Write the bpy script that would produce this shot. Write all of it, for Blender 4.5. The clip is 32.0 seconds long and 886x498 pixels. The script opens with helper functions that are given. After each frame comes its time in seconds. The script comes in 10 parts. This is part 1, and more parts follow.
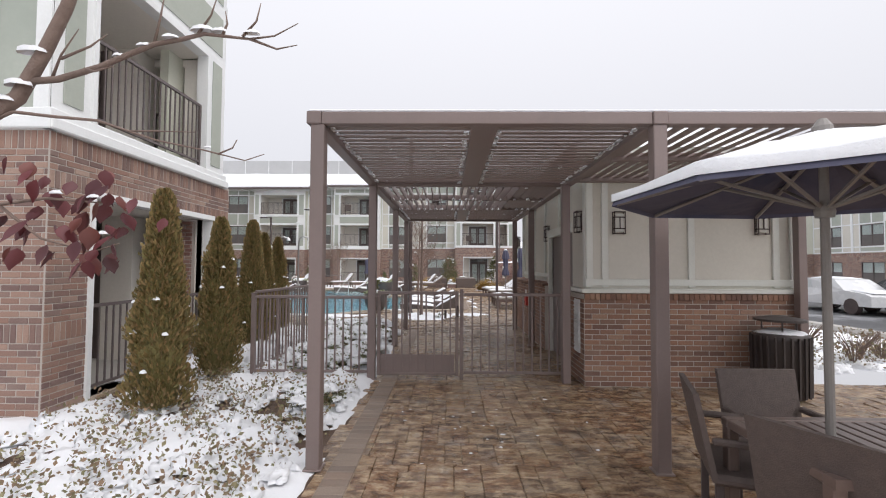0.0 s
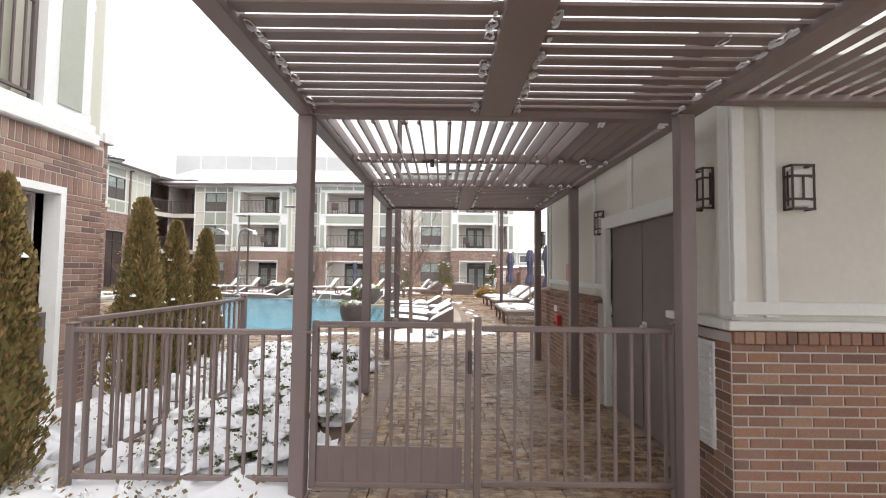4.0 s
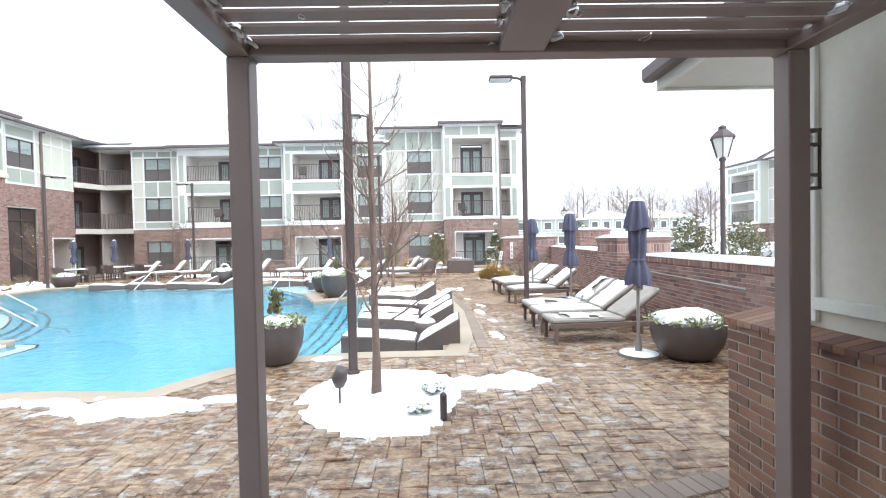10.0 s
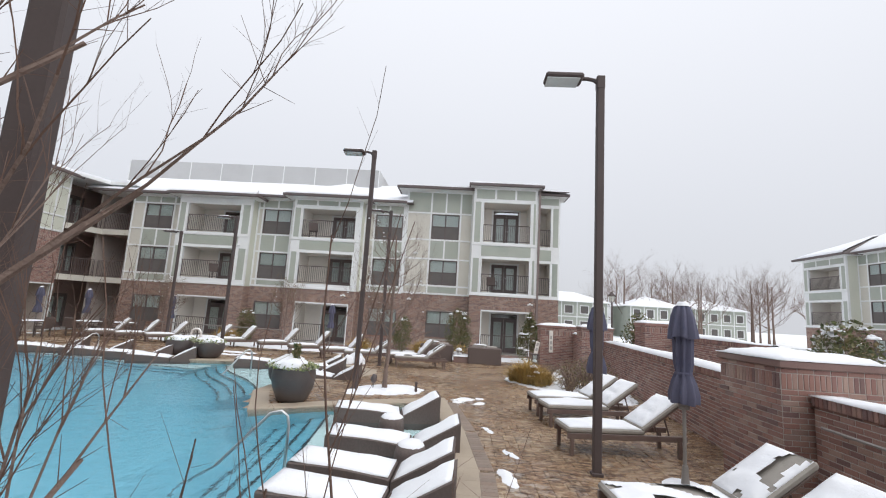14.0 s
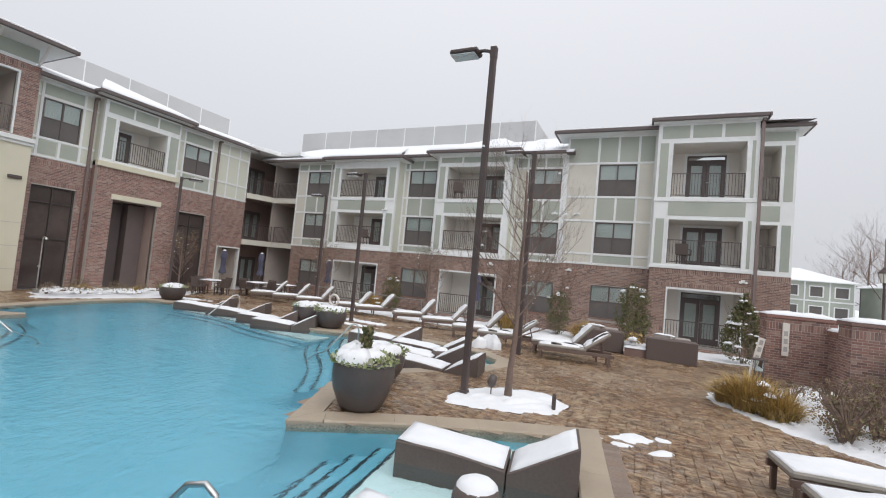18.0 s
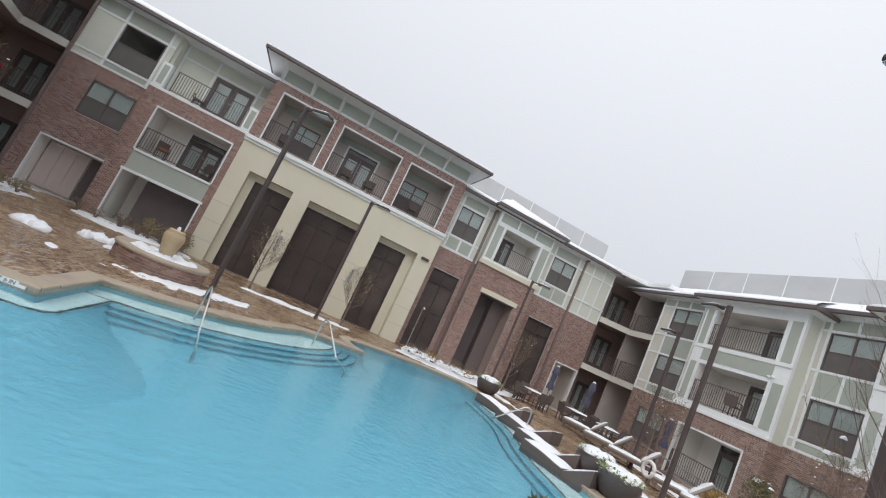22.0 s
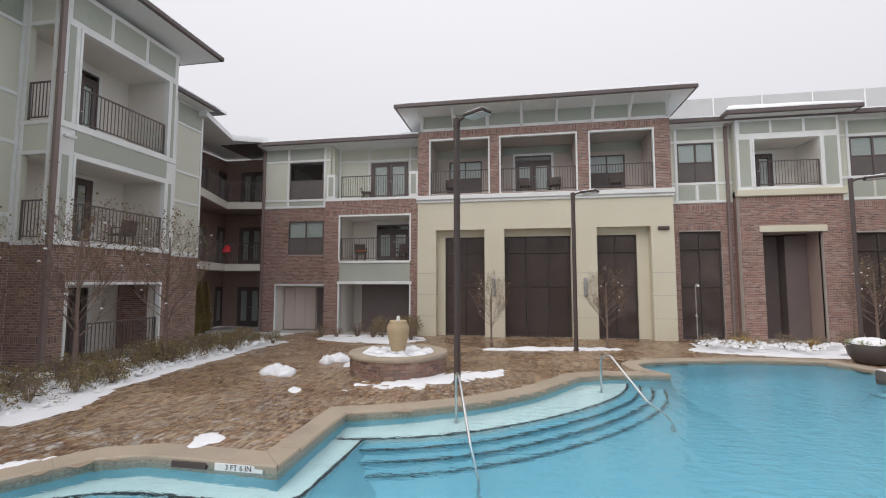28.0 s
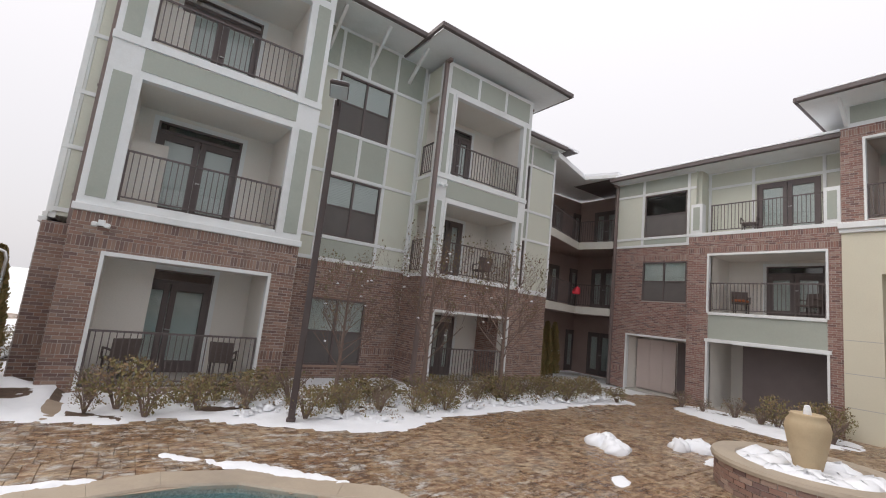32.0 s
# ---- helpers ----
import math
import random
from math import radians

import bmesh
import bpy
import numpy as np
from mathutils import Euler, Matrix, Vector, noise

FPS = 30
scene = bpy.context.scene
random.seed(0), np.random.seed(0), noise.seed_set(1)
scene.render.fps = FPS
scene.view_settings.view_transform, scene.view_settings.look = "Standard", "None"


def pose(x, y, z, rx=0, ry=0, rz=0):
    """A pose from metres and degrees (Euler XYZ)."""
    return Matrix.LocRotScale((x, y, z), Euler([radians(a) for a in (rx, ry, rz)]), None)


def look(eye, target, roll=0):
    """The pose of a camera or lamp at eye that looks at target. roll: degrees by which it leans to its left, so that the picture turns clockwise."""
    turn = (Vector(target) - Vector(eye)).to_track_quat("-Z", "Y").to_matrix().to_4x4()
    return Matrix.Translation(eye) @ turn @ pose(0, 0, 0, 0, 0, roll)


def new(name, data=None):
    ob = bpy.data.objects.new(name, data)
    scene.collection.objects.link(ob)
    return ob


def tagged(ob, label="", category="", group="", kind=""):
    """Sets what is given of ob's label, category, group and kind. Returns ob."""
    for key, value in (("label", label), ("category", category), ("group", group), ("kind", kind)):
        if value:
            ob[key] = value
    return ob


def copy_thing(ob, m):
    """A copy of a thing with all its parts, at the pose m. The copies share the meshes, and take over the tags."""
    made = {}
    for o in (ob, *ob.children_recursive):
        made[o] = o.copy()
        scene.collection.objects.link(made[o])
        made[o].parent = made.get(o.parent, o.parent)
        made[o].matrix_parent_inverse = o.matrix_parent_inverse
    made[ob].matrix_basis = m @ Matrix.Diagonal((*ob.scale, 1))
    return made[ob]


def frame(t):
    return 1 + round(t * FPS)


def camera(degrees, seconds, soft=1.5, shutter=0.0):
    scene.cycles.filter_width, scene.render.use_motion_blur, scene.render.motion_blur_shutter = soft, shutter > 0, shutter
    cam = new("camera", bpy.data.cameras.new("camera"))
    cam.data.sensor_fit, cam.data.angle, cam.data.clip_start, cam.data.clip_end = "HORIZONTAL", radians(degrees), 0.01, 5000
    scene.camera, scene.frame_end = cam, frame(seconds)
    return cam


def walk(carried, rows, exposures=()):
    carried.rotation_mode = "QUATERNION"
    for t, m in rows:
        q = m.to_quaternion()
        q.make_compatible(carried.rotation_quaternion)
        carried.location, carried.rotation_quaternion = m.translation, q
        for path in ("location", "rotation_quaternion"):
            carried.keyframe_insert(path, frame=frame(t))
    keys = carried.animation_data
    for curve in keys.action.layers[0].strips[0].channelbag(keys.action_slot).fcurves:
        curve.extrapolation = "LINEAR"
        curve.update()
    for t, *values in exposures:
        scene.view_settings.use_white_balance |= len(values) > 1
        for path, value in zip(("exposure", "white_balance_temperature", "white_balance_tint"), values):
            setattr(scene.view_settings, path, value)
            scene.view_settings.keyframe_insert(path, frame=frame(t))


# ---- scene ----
cam = camera(90.4, 32.0, 1.1)
PATH = [
    (0, (0.544, 0.954, 1.569), (0.517, 2.953, 1.645), 0.3),
    (0.5, (0.541, 1.294, 1.561), (0.515, 3.293, 1.639), 0.2),
    (1, (0.520, 1.670, 1.579), (0.502, 3.668, 1.652), 0.3),
    (1.5, (0.505, 2.029, 1.587), (0.493, 4.027, 1.659), 0.3),
    (2, (0.506, 2.430, 1.565), (0.494, 4.428, 1.650), 0.4),
    (2.5, (0.490, 2.807, 1.525), (0.479, 4.804, 1.634), 0.5),
    (4.5, (0.473, 4.357, 1.599), (0.473, 6.356, 1.683), 0.7),
    (5, (0.472, 4.800, 1.604), (0.470, 6.798, 1.673), 0.6),
    (5.5, (0.467, 5.278, 1.619), (0.461, 7.277, 1.673), 0.5),
    (6, (0.463, 5.728, 1.623), (0.450, 7.727, 1.666), 0.6),
    (6.5, (0.427, 6.196, 1.655), (0.415, 8.196, 1.680), 0.5),
    (7, (0.424, 6.662, 1.690), (0.407, 8.662, 1.690), 0.5),
    (7.5, (0.416, 7.148, 1.710), (0.399, 9.148, 1.689), 0.5),
    (8, (0.400, 7.628, 1.728), (0.384, 9.627, 1.686), 0.5),
    (8.5, (0.380, 8.144, 1.716), (0.368, 10.143, 1.661), 1.0),
    (9, (0.390, 8.666, 1.729), (0.379, 10.665, 1.656), 0.7),
    (9.5, (0.387, 9.208, 1.761), (0.393, 11.207, 1.693), -0.3),
    (10, (0.394, 9.736, 1.788), (0.432, 11.735, 1.746), -1.2),
    (10.5, (0.410, 10.280, 1.817), (0.485, 12.279, 1.817), -2.6),
    (11, (0.382, 10.834, 1.856), (0.479, 12.827, 1.988), -6.8),
    (11.5, (0.418, 11.401, 1.929), (0.532, 13.380, 2.191), -12.2),
    (12, (0.450, 11.958, 1.939), (0.541, 13.932, 2.247), -10.5),
    (12.5, (0.535, 12.616, 1.991), (0.588, 14.586, 2.330), -4.9),
    (13, (0.609, 13.174, 2.007), (0.634, 15.146, 2.341), -2.2),
    (13.5, (0.711, 13.785, 2.044), (0.685, 15.759, 2.364), 1.2),
    (15.5, (0.799, 15.784, 2.171), (0.593, 17.769, 2.311), 6.3),
    (16, (0.828, 16.278, 2.174), (0.56, 18.257, 2.288), 4.8),
    (16.5, (0.86, 16.805, 2.167), (0.488, 18.767, 2.262), 4.2),
    (17, (0.879, 17.326, 2.181), (0.375, 19.26, 2.27), 4.2),
    (17.5, (0.887, 17.907, 2.173), (0.22, 19.79, 2.262), 4.6),
    (18, (0.899, 18.441, 2.17), (0.063, 20.255, 2.267), 5.3),
    (18.5, (0.862, 18.993, 2.173), (-0.159, 20.709, 2.284), 6.6),
    (19, (0.821, 19.546, 2.172), (-0.4, 21.126, 2.287), 8.2),
    (19.5, (0.729, 20.112, 2.155), (-0.685, 21.518, 2.313), 11.3),
    (20, (0.645, 20.583, 2.14), (-0.926, 21.798, 2.373), 15.7),
    (20.5, (0.554, 20.878, 2.0), (-1.16, 21.864, 2.298), 20.7),
    (21, (0.423, 21.234, 1.959), (-1.382, 22.036, 2.275), 23.2),
    (21.5, (0.337, 21.52, 2.099), (-1.532, 22.166, 2.398), 24.7),
    (22, (0.205, 21.747, 2.193), (-1.71, 22.263, 2.453), 24.8),
    (22.5, (-0.041, 21.859, 2.189), (-1.982, 22.271, 2.439), 24.2),
    (23, (-0.307, 21.897, 2.19), (-2.27, 22.19, 2.433), 23.2),
    (23.5, (-0.541, 21.948, 2.199), (-2.52, 22.109, 2.434), 22.1),
    (24, (-0.788, 21.828, 2.26), (-2.779, 21.917, 2.427), 15.4),
    (24.5, (-1.089, 21.726, 2.287), (-3.088, 21.805, 2.322), 4.6),
    (26.5, (-2.17, 21.457, 2.158), (-4.166, 21.36, 2.247), 0.6),
    (27, (-2.454, 21.386, 2.14), (-4.444, 21.224, 2.254), 0.1),
    (27.5, (-2.756, 21.329, 2.131), (-4.736, 21.082, 2.26), 0.1),
    (28, (-3.054, 21.271, 2.114), (-5.019, 20.932, 2.264), 0.0),
    (28.5, (-3.35, 21.214, 2.121), (-5.291, 20.764, 2.288), -0.0),
    (29, (-3.666, 21.14, 2.097), (-5.57, 20.555, 2.285), -0.2),
    (29.5, (-3.937, 21.072, 2.068), (-5.782, 20.328, 2.275), -0.1),
    (30, (-4.228, 21.017, 2.06), (-5.993, 20.102, 2.28), 0.3),
    (30.5, (-4.5, 20.918, 2.064), (-6.159, 19.827, 2.3), 1.3),
    (31, (-4.759, 20.843, 2.072), (-6.281, 19.571, 2.324), 2.7),
    (31.5, (-4.992, 20.702, 2.075), (-6.352, 19.26, 2.341), 4.3),
    (32, (-5.259, 20.648, 2.066), (-6.382, 19.016, 2.347), 6.2),
]
EXPOSURES = [(0, 0.39, 6500, 12), (2, 0.55, 6950, 14), (4.5, 1.08, 6600, 10), (6, 1.33, 6350, 8), (9, 1.51, 5980, 5), (10.5, 1.26, 5900, 8), (11, 1.06, 5800, 10), (12, 0.56, 5800, 10), (13, 0.38, 6300, 10), (15.5, 0.23, 6400, 10), (17, 0.18, 6400, 10), (19, 0.23, 6500, 10), (21, 0.22, 6300, 9), (23, 0.2, 6450, 10), (26.5, 0.27, 6500, 10), (28, 0.27, 6600, 12), (30, 0.38, 6700, 13), (32, 0.44, 6700, 13)]
walk(cam, [(t, look(eye, target, roll)) for t, eye, target, roll in PATH], EXPOSURES)

# ---- world and light: overcast winter sky ----
world = bpy.data.worlds.new("world")
scene.world = world
world.use_nodes = True
wt = world.node_tree
wt.nodes.clear()
w_out = wt.nodes.new("ShaderNodeOutputWorld")
w_bg = wt.nodes.new("ShaderNodeBackground")
w_sky = wt.nodes.new("ShaderNodeTexSky")
w_sky.sky_type = "NISHITA"
w_sky.sun_disc = False
w_sky.sun_elevation = radians(40)
w_sky.sun_rotation = radians(129)
w_sky.dust_density = 4.0
w_mix = wt.nodes.new("ShaderNodeMix")
w_mix.data_type = "RGBA"
w_mix.inputs[0].default_value = 0.93
w_mix.inputs[7].default_value = (7.3, 7.4, 7.75, 1)
# an overcast sky is brighter overhead than at the horizon
w_dir = wt.nodes.new("ShaderNodeTexCoord")
w_xyz = wt.nodes.new("ShaderNodeSeparateXYZ")
wt.links.new(w_dir.outputs["Generated"], w_xyz.inputs[0])
w_up = wt.nodes.new("ShaderNodeMix")
w_up.data_type = "RGBA"
w_up.inputs[6].default_value = (5.55, 5.62, 5.9, 1)
w_up.inputs[7].default_value = (9.5, 9.6, 10.0, 1)
wt.links.new(w_xyz.outputs[2], w_up.inputs[0])
wt.links.new(w_up.outputs[2], w_mix.inputs[7])
wt.links.new(w_sky.outputs[0], w_mix.inputs[6])
wt.links.new(w_mix.outputs[2], w_bg.inputs[0])
w_bg.inputs[1].default_value = 0.1
wt.links.new(w_bg.outputs[0], w_out.inputs[0])
sun = new("sun", bpy.data.lights.new("sun", "SUN"))
sun.data.energy = 1.2
sun.data.angle = radians(70)
sun.data.color = (1.0, 0.97, 0.93)
sun.matrix_world = look((0, 0, 30), (-11, 9, 11))

# ---- materials ----
def mat_new(name):
    m = bpy.data.materials.new(name)
    m.use_nodes = True
    nt = m.node_tree
    return m, nt, nt.nodes["Principled BSDF"]


def node(nt, kind, **kw):
    n = nt.nodes.new(kind)
    for k, v in kw.items():
        if k == "scale":
            n.inputs["Scale"].default_value = v
        elif k == "detail":
            n.inputs["Detail"].default_value = v
        elif k == "rough":
            n.inputs["Roughness"].default_value = v
    return n


def ramp(nt, fac, stops):
    r = nt.nodes.new("ShaderNodeValToRGB")
    els = r.color_ramp.elements
    while len(els) < len(stops):
        els.new(0.5)
    for e, (p, c) in zip(els, stops):
        e.position, e.color = p, (*c, 1)
    nt.links.new(fac, r.inputs[0])
    return r.outputs[0]


def mixc(nt, fac, a, b, mode="MIX"):
    m = nt.nodes.new("ShaderNodeMix")
    m.data_type, m.blend_type = "RGBA", mode
    for sock, v in ((m.inputs[0], fac), (m.inputs[6], a), (m.inputs[7], b)):
        if isinstance(v, (int, float)):
            sock.default_value = v
        elif isinstance(v, tuple):
            sock.default_value = (*v, 1)
        else:
            nt.links.new(v, sock)
    return m.outputs[2]


def coords(nt, kind="Object", stretch=None):
    tc = nt.nodes.new("ShaderNodeTexCoord")
    if stretch is None:
        return tc.outputs[kind]
    mp = nt.nodes.new("ShaderNodeMapping")
    mp.inputs["Scale"].default_value = stretch
    nt.links.new(tc.outputs[kind], mp.inputs[0])
    return mp.outputs[0]


def noise_tex(nt, co, scale, detail=4.0, rough=0.6):
    n = node(nt, "ShaderNodeTexNoise", scale=scale, detail=detail, rough=rough)
    nt.links.new(co, n.inputs["Vector"])
    return n.outputs["Fac"]


def bump(nt, bsdf, height, strength=0.3, distance=0.01, below=None):
    b = nt.nodes.new("ShaderNodeBump")
    b.inputs["Strength"].default_value = strength
    b.inputs["Distance"].default_value = distance
    nt.links.new(height, b.inputs["Height"])
    if below is not None:
        nt.links.new(below, b.inputs["Normal"])
    nt.links.new(b.outputs[0], bsdf.inputs["Normal"])
    return b.outputs[0]


def surface(name, a, b, scale=3.0, fine=60.0, rough=(0.5, 0.7), bumpy=0.15, dist=0.004, metal=0.0, stain=None, island=0.0, stretch=None, spec=0.5):
    """A surface whose colour wanders between a and b at a large and a fine scale, with worn gloss and fine relief."""
    m, nt, p = mat_new(name)
    co = coords(nt, "Object", stretch)
    big, small = noise_tex(nt, co, scale, 5), noise_tex(nt, co, fine, 3)
    col = mixc(nt, ramp(nt, big, [(0.3, (0, 0, 0)), (0.7, (1, 1, 1))]), a, b)
    col = mixc(nt, 0.25, col, mixc(nt, small, tuple(0.7 * v for v in a), tuple(min(1, 1.25 * v) for v in b)))
    if stain:
        blot = noise_tex(nt, co, scale * 0.37, 6, 0.7)
        col = mixc(nt, ramp(nt, blot, [(0.52, (0, 0, 0)), (0.68, (1, 1, 1))]), col, stain)
    if island:
        g = nt.nodes.new("ShaderNodeNewGeometry")
        hsv = nt.nodes.new("ShaderNodeHueSaturation")
        mr = nt.nodes.new("ShaderNodeMapRange")
        mr.inputs[3].default_value, mr.inputs[4].default_value = 1 - island, 1 + island
        nt.links.new(g.outputs["Random Per Island"], mr.inputs[0])
        nt.links.new(mr.outputs[0], hsv.inputs["Value"])
        nt.links.new(col, hsv.inputs["Color"])
        col = hsv.outputs[0]
    nt.links.new(col, p.inputs["Base Color"])
    rr = nt.nodes.new("ShaderNodeMapRange")
    rr.inputs[3].default_value, rr.inputs[4].default_value = rough
    nt.links.new(big, rr.inputs[0])
    nt.links.new(rr.outputs[0], p.inputs["Roughness"])
    p.inputs["Metallic"].default_value = metal
    p.inputs["Specular IOR Level"].default_value = spec
    if bumpy:
        bump(nt, p, small, bumpy, dist)
    return m


def brick_mat(name, tones, mort=None, wet=0.0):
    """Fired bricks: every brick takes its own tone, with speckles and pale lime bloom."""
    m, nt, p = mat_new(name)
    co = coords(nt)
    g = nt.nodes.new("ShaderNodeNewGeometry")
    oi = nt.nodes.new("ShaderNodeObjectInfo")
    add = nt.nodes.new("ShaderNodeMath")
    add.operation = "ADD"
    nt.links.new(g.outputs["Random Per Island"], add.inputs[0])
    nt.links.new(oi.outputs["Random"], add.inputs[1])
    fr = nt.nodes.new("ShaderNodeMath")
    fr.operation = "FRACT"
    nt.links.new(add.outputs[0], fr.inputs[0])
    n = len(tones)
    col = ramp(nt, fr.outputs[0], [((k + 0.5) / n, c) for k, c in enumerate(tones)])
    fine = noise_tex(nt, co, 90, 4, 0.7)
    col = mixc(nt, ramp(nt, fine, [(0.35, (0, 0, 0)), (0.75, (1, 1, 1))]), mixc(nt, 1.0, col, (0.72, 0.72, 0.72), "MULTIPLY"), col)
    big = noise_tex(nt, co, 0.9, 5)
    col = mixc(nt, ramp(nt, big, [(0.55, (0, 0, 0)), (0.8, (0.35, 0.35, 0.35))]), col, (0.42, 0.36, 0.32))
    nt.links.new(col, p.inputs["Base Color"])
    mr = nt.nodes.new("ShaderNodeMapRange")
    mr.inputs[3].default_value, mr.inputs[4].default_value = (0.75 - wet * 0.45, 0.95 - wet * 0.3)
    nt.links.new(big, mr.inputs[0])
    nt.links.new(mr.outputs[0], p.inputs["Roughness"])
    bump(nt, p, fine, 0.35, 0.004)
    return m


def glass_mat(name, tint, gloss=0.03):
    """Window glass: clear body, mirror share that grows towards grazing angles."""
    m, nt, p = mat_new(name)
    nt.nodes.remove(p)
    tr, gl, lw, mx = (nt.nodes.new(k) for k in ("ShaderNodeBsdfTransparent", "ShaderNodeBsdfGlossy", "ShaderNodeLayerWeight", "ShaderNodeMixShader"))
    tr.inputs[0].default_value = (*tint, 1)
    gl.inputs["Roughness"].default_value = gloss
    lw.inputs["Blend"].default_value = 0.5
    steep, share = nt.nodes.new("ShaderNodeMath"), nt.nodes.new("ShaderNodeMath")
    steep.operation, share.operation = "POWER", "MULTIPLY_ADD"
    steep.inputs[1].default_value = 4.0
    share.inputs[1].default_value, share.inputs[2].default_value = 0.85, 0.06
    nt.links.new(lw.outputs["Facing"], steep.inputs[0])
    nt.links.new(steep.outputs[0], share.inputs[0])
    nt.links.new(share.outputs[0], mx.inputs[0])
    nt.links.new(tr.outputs[0], mx.inputs[1])
    nt.links.new(gl.outputs[0], mx.inputs[2])
    nt.links.new(mx.outputs[0], nt.nodes["Material Output"].inputs[0])
    wob = noise_tex(nt, coords(nt), 1.1, 2)
    b = nt.nodes.new("ShaderNodeBump")
    b.inputs["Strength"].default_value, b.inputs["Distance"].default_value = 0.05, 0.02
    nt.links.new(wob, b.inputs["Height"])
    nt.links.new(b.outputs[0], gl.inputs["Normal"])
    return m


def water_mat():
    m, nt, p = mat_new("pool_water")
    nt.nodes.remove(p)
    tr, gl, fx, mx = (nt.nodes.new(k) for k in ("ShaderNodeBsdfRefraction", "ShaderNodeBsdfGlossy", "ShaderNodeFresnel", "ShaderNodeMixShader"))
    tr.inputs["IOR"].default_value = 1.12
    tr.inputs["Roughness"].default_value = 0.0
    tr.inputs[0].default_value = (0.80, 0.95, 1.0, 1)
    gl.inputs["Roughness"].default_value = 0.04
    fx.inputs[0].default_value = 1.33
    nt.links.new(fx.outputs[0], mx.inputs[0])
    nt.links.new(tr.outputs[0], mx.inputs[1])
    nt.links.new(gl.outputs[0], mx.inputs[2])
    nt.links.new(mx.outputs[0], nt.nodes["Material Output"].inputs[0])
    a = noise_tex(nt, coords(nt, "Object", (1.0, 2.2, 1.0)), 1.6, 3)
    b2 = noise_tex(nt, coords(nt, "Object", (2.4, 1.0, 1.0)), 3.4, 3)
    h = nt.nodes.new("ShaderNodeMath")
    h.operation = "ADD"
    nt.links.new(a, h.inputs[0])
    nt.links.new(b2, h.inputs[1])
    b = nt.nodes.new("ShaderNodeBump")
    b.inputs["Strength"].default_value, b.inputs["Distance"].default_value = 0.35, 0.05
    nt.links.new(h.outputs[0], b.inputs["Height"])
    nt.links.new(b.outputs[0], gl.inputs["Normal"])
    nt.links.new(b.outputs[0], fx.inputs["Normal"])
    nt.links.new(b.outputs[0], tr.inputs["Normal"])
    return m


def snow_mat():
    m, nt, p = mat_new("snow")
    co = coords(nt)
    fine, big = noise_tex(nt, co, 120, 4), noise_tex(nt, co, 6, 5)
    col = mixc(nt, big, (0.77, 0.79, 0.83), (0.86, 0.87, 0.89))
    nt.links.new(col, p.inputs["Base Color"])
    p.inputs["Roughness"].default_value = 0.65
    p.inputs["Specular IOR Level"].default_value = 0.25
    low = bump(nt, p, big, 0.5, 0.04)
    bump(nt, p, fine, 0.4, 0.004, low)
    return m


SNOW = snow_mat()
BRICK_RED = brick_mat("brick_red", [(0.312, 0.168, 0.142), (0.392, 0.214, 0.174), (0.257, 0.148, 0.134), (0.425, 0.260, 0.220), (0.340, 0.190, 0.156), (0.470, 0.333, 0.275), (0.216, 0.130, 0.120)])
BRICK_HUT = brick_mat("brick_bathhouse", [(0.305, 0.166, 0.116), (0.372, 0.210, 0.142), (0.245, 0.134, 0.098), (0.410, 0.255, 0.178), (0.330, 0.178, 0.118), (0.275, 0.165, 0.122), (0.210, 0.120, 0.092)])
BRICK_TAN = brick_mat("brick_brown", [(0.320, 0.192, 0.150), (0.390, 0.248, 0.192), (0.252, 0.156, 0.130), (0.450, 0.315, 0.252), (0.340, 0.196, 0.150), (0.280, 0.192, 0.164), (0.215, 0.136, 0.120)])
MORTAR = surface("mortar", (0.42, 0.38, 0.345), (0.49, 0.45, 0.415), 2, 80, (0.85, 0.95), 0.3)
SIDING = surface("siding_sage", (0.616, 0.627, 0.539), (0.660, 0.671, 0.583), 0.6, 25, (0.55, 0.7), 0.05, stain=(0.583, 0.583, 0.506))
SIDING_GREY = surface("siding_greige", (0.605, 0.583, 0.517), (0.660, 0.638, 0.572), 0.6, 25, (0.55, 0.7), 0.05, stain=(0.572, 0.550, 0.495))
PANEL = surface("panel_green", (0.382, 0.410, 0.359), (0.427, 0.456, 0.399), 0.7, 25, (0.55, 0.7), 0.05, stain=(0.331, 0.365, 0.319))
TRIM = surface("white_trim", (0.777, 0.798, 0.798), (0.840, 0.860, 0.860), 1.5, 40, (0.45, 0.6), 0.05, stain=(0.714, 0.724, 0.714))
CREAM = surface("cream_painted_brick", (0.64, 0.60, 0.475), (0.69, 0.65, 0.52), 0.8, 30, (0.6, 0.75), 0.1, stain=(0.66, 0.62, 0.49))
BRONZE = surface("bronze_aluminium", (0.20, 0.152, 0.142), (0.235, 0.182, 0.17), 1.2, 70, (0.35, 0.55), 0.06, stain=(0.185, 0.145, 0.135))
DARK = surface("dark_bronze_frame", (0.112, 0.090, 0.088), (0.143, 0.115, 0.112), 2, 60, (0.4, 0.6), 0.03)
BLACK = surface("black_metal", (0.080, 0.062, 0.060), (0.104, 0.082, 0.079), 2, 60, (0.55, 0.75), 0.05, spec=0.3)
DOOR_GREY = surface("door_paint", (0.156, 0.125, 0.120), (0.181, 0.147, 0.141), 1.5, 60, (0.4, 0.55), 0.05, stain=(0.147, 0.120, 0.115))
INNER = surface("inner_wall", (0.76, 0.725, 0.675), (0.81, 0.775, 0.725), 1, 30, (0.6, 0.8), 0.05)
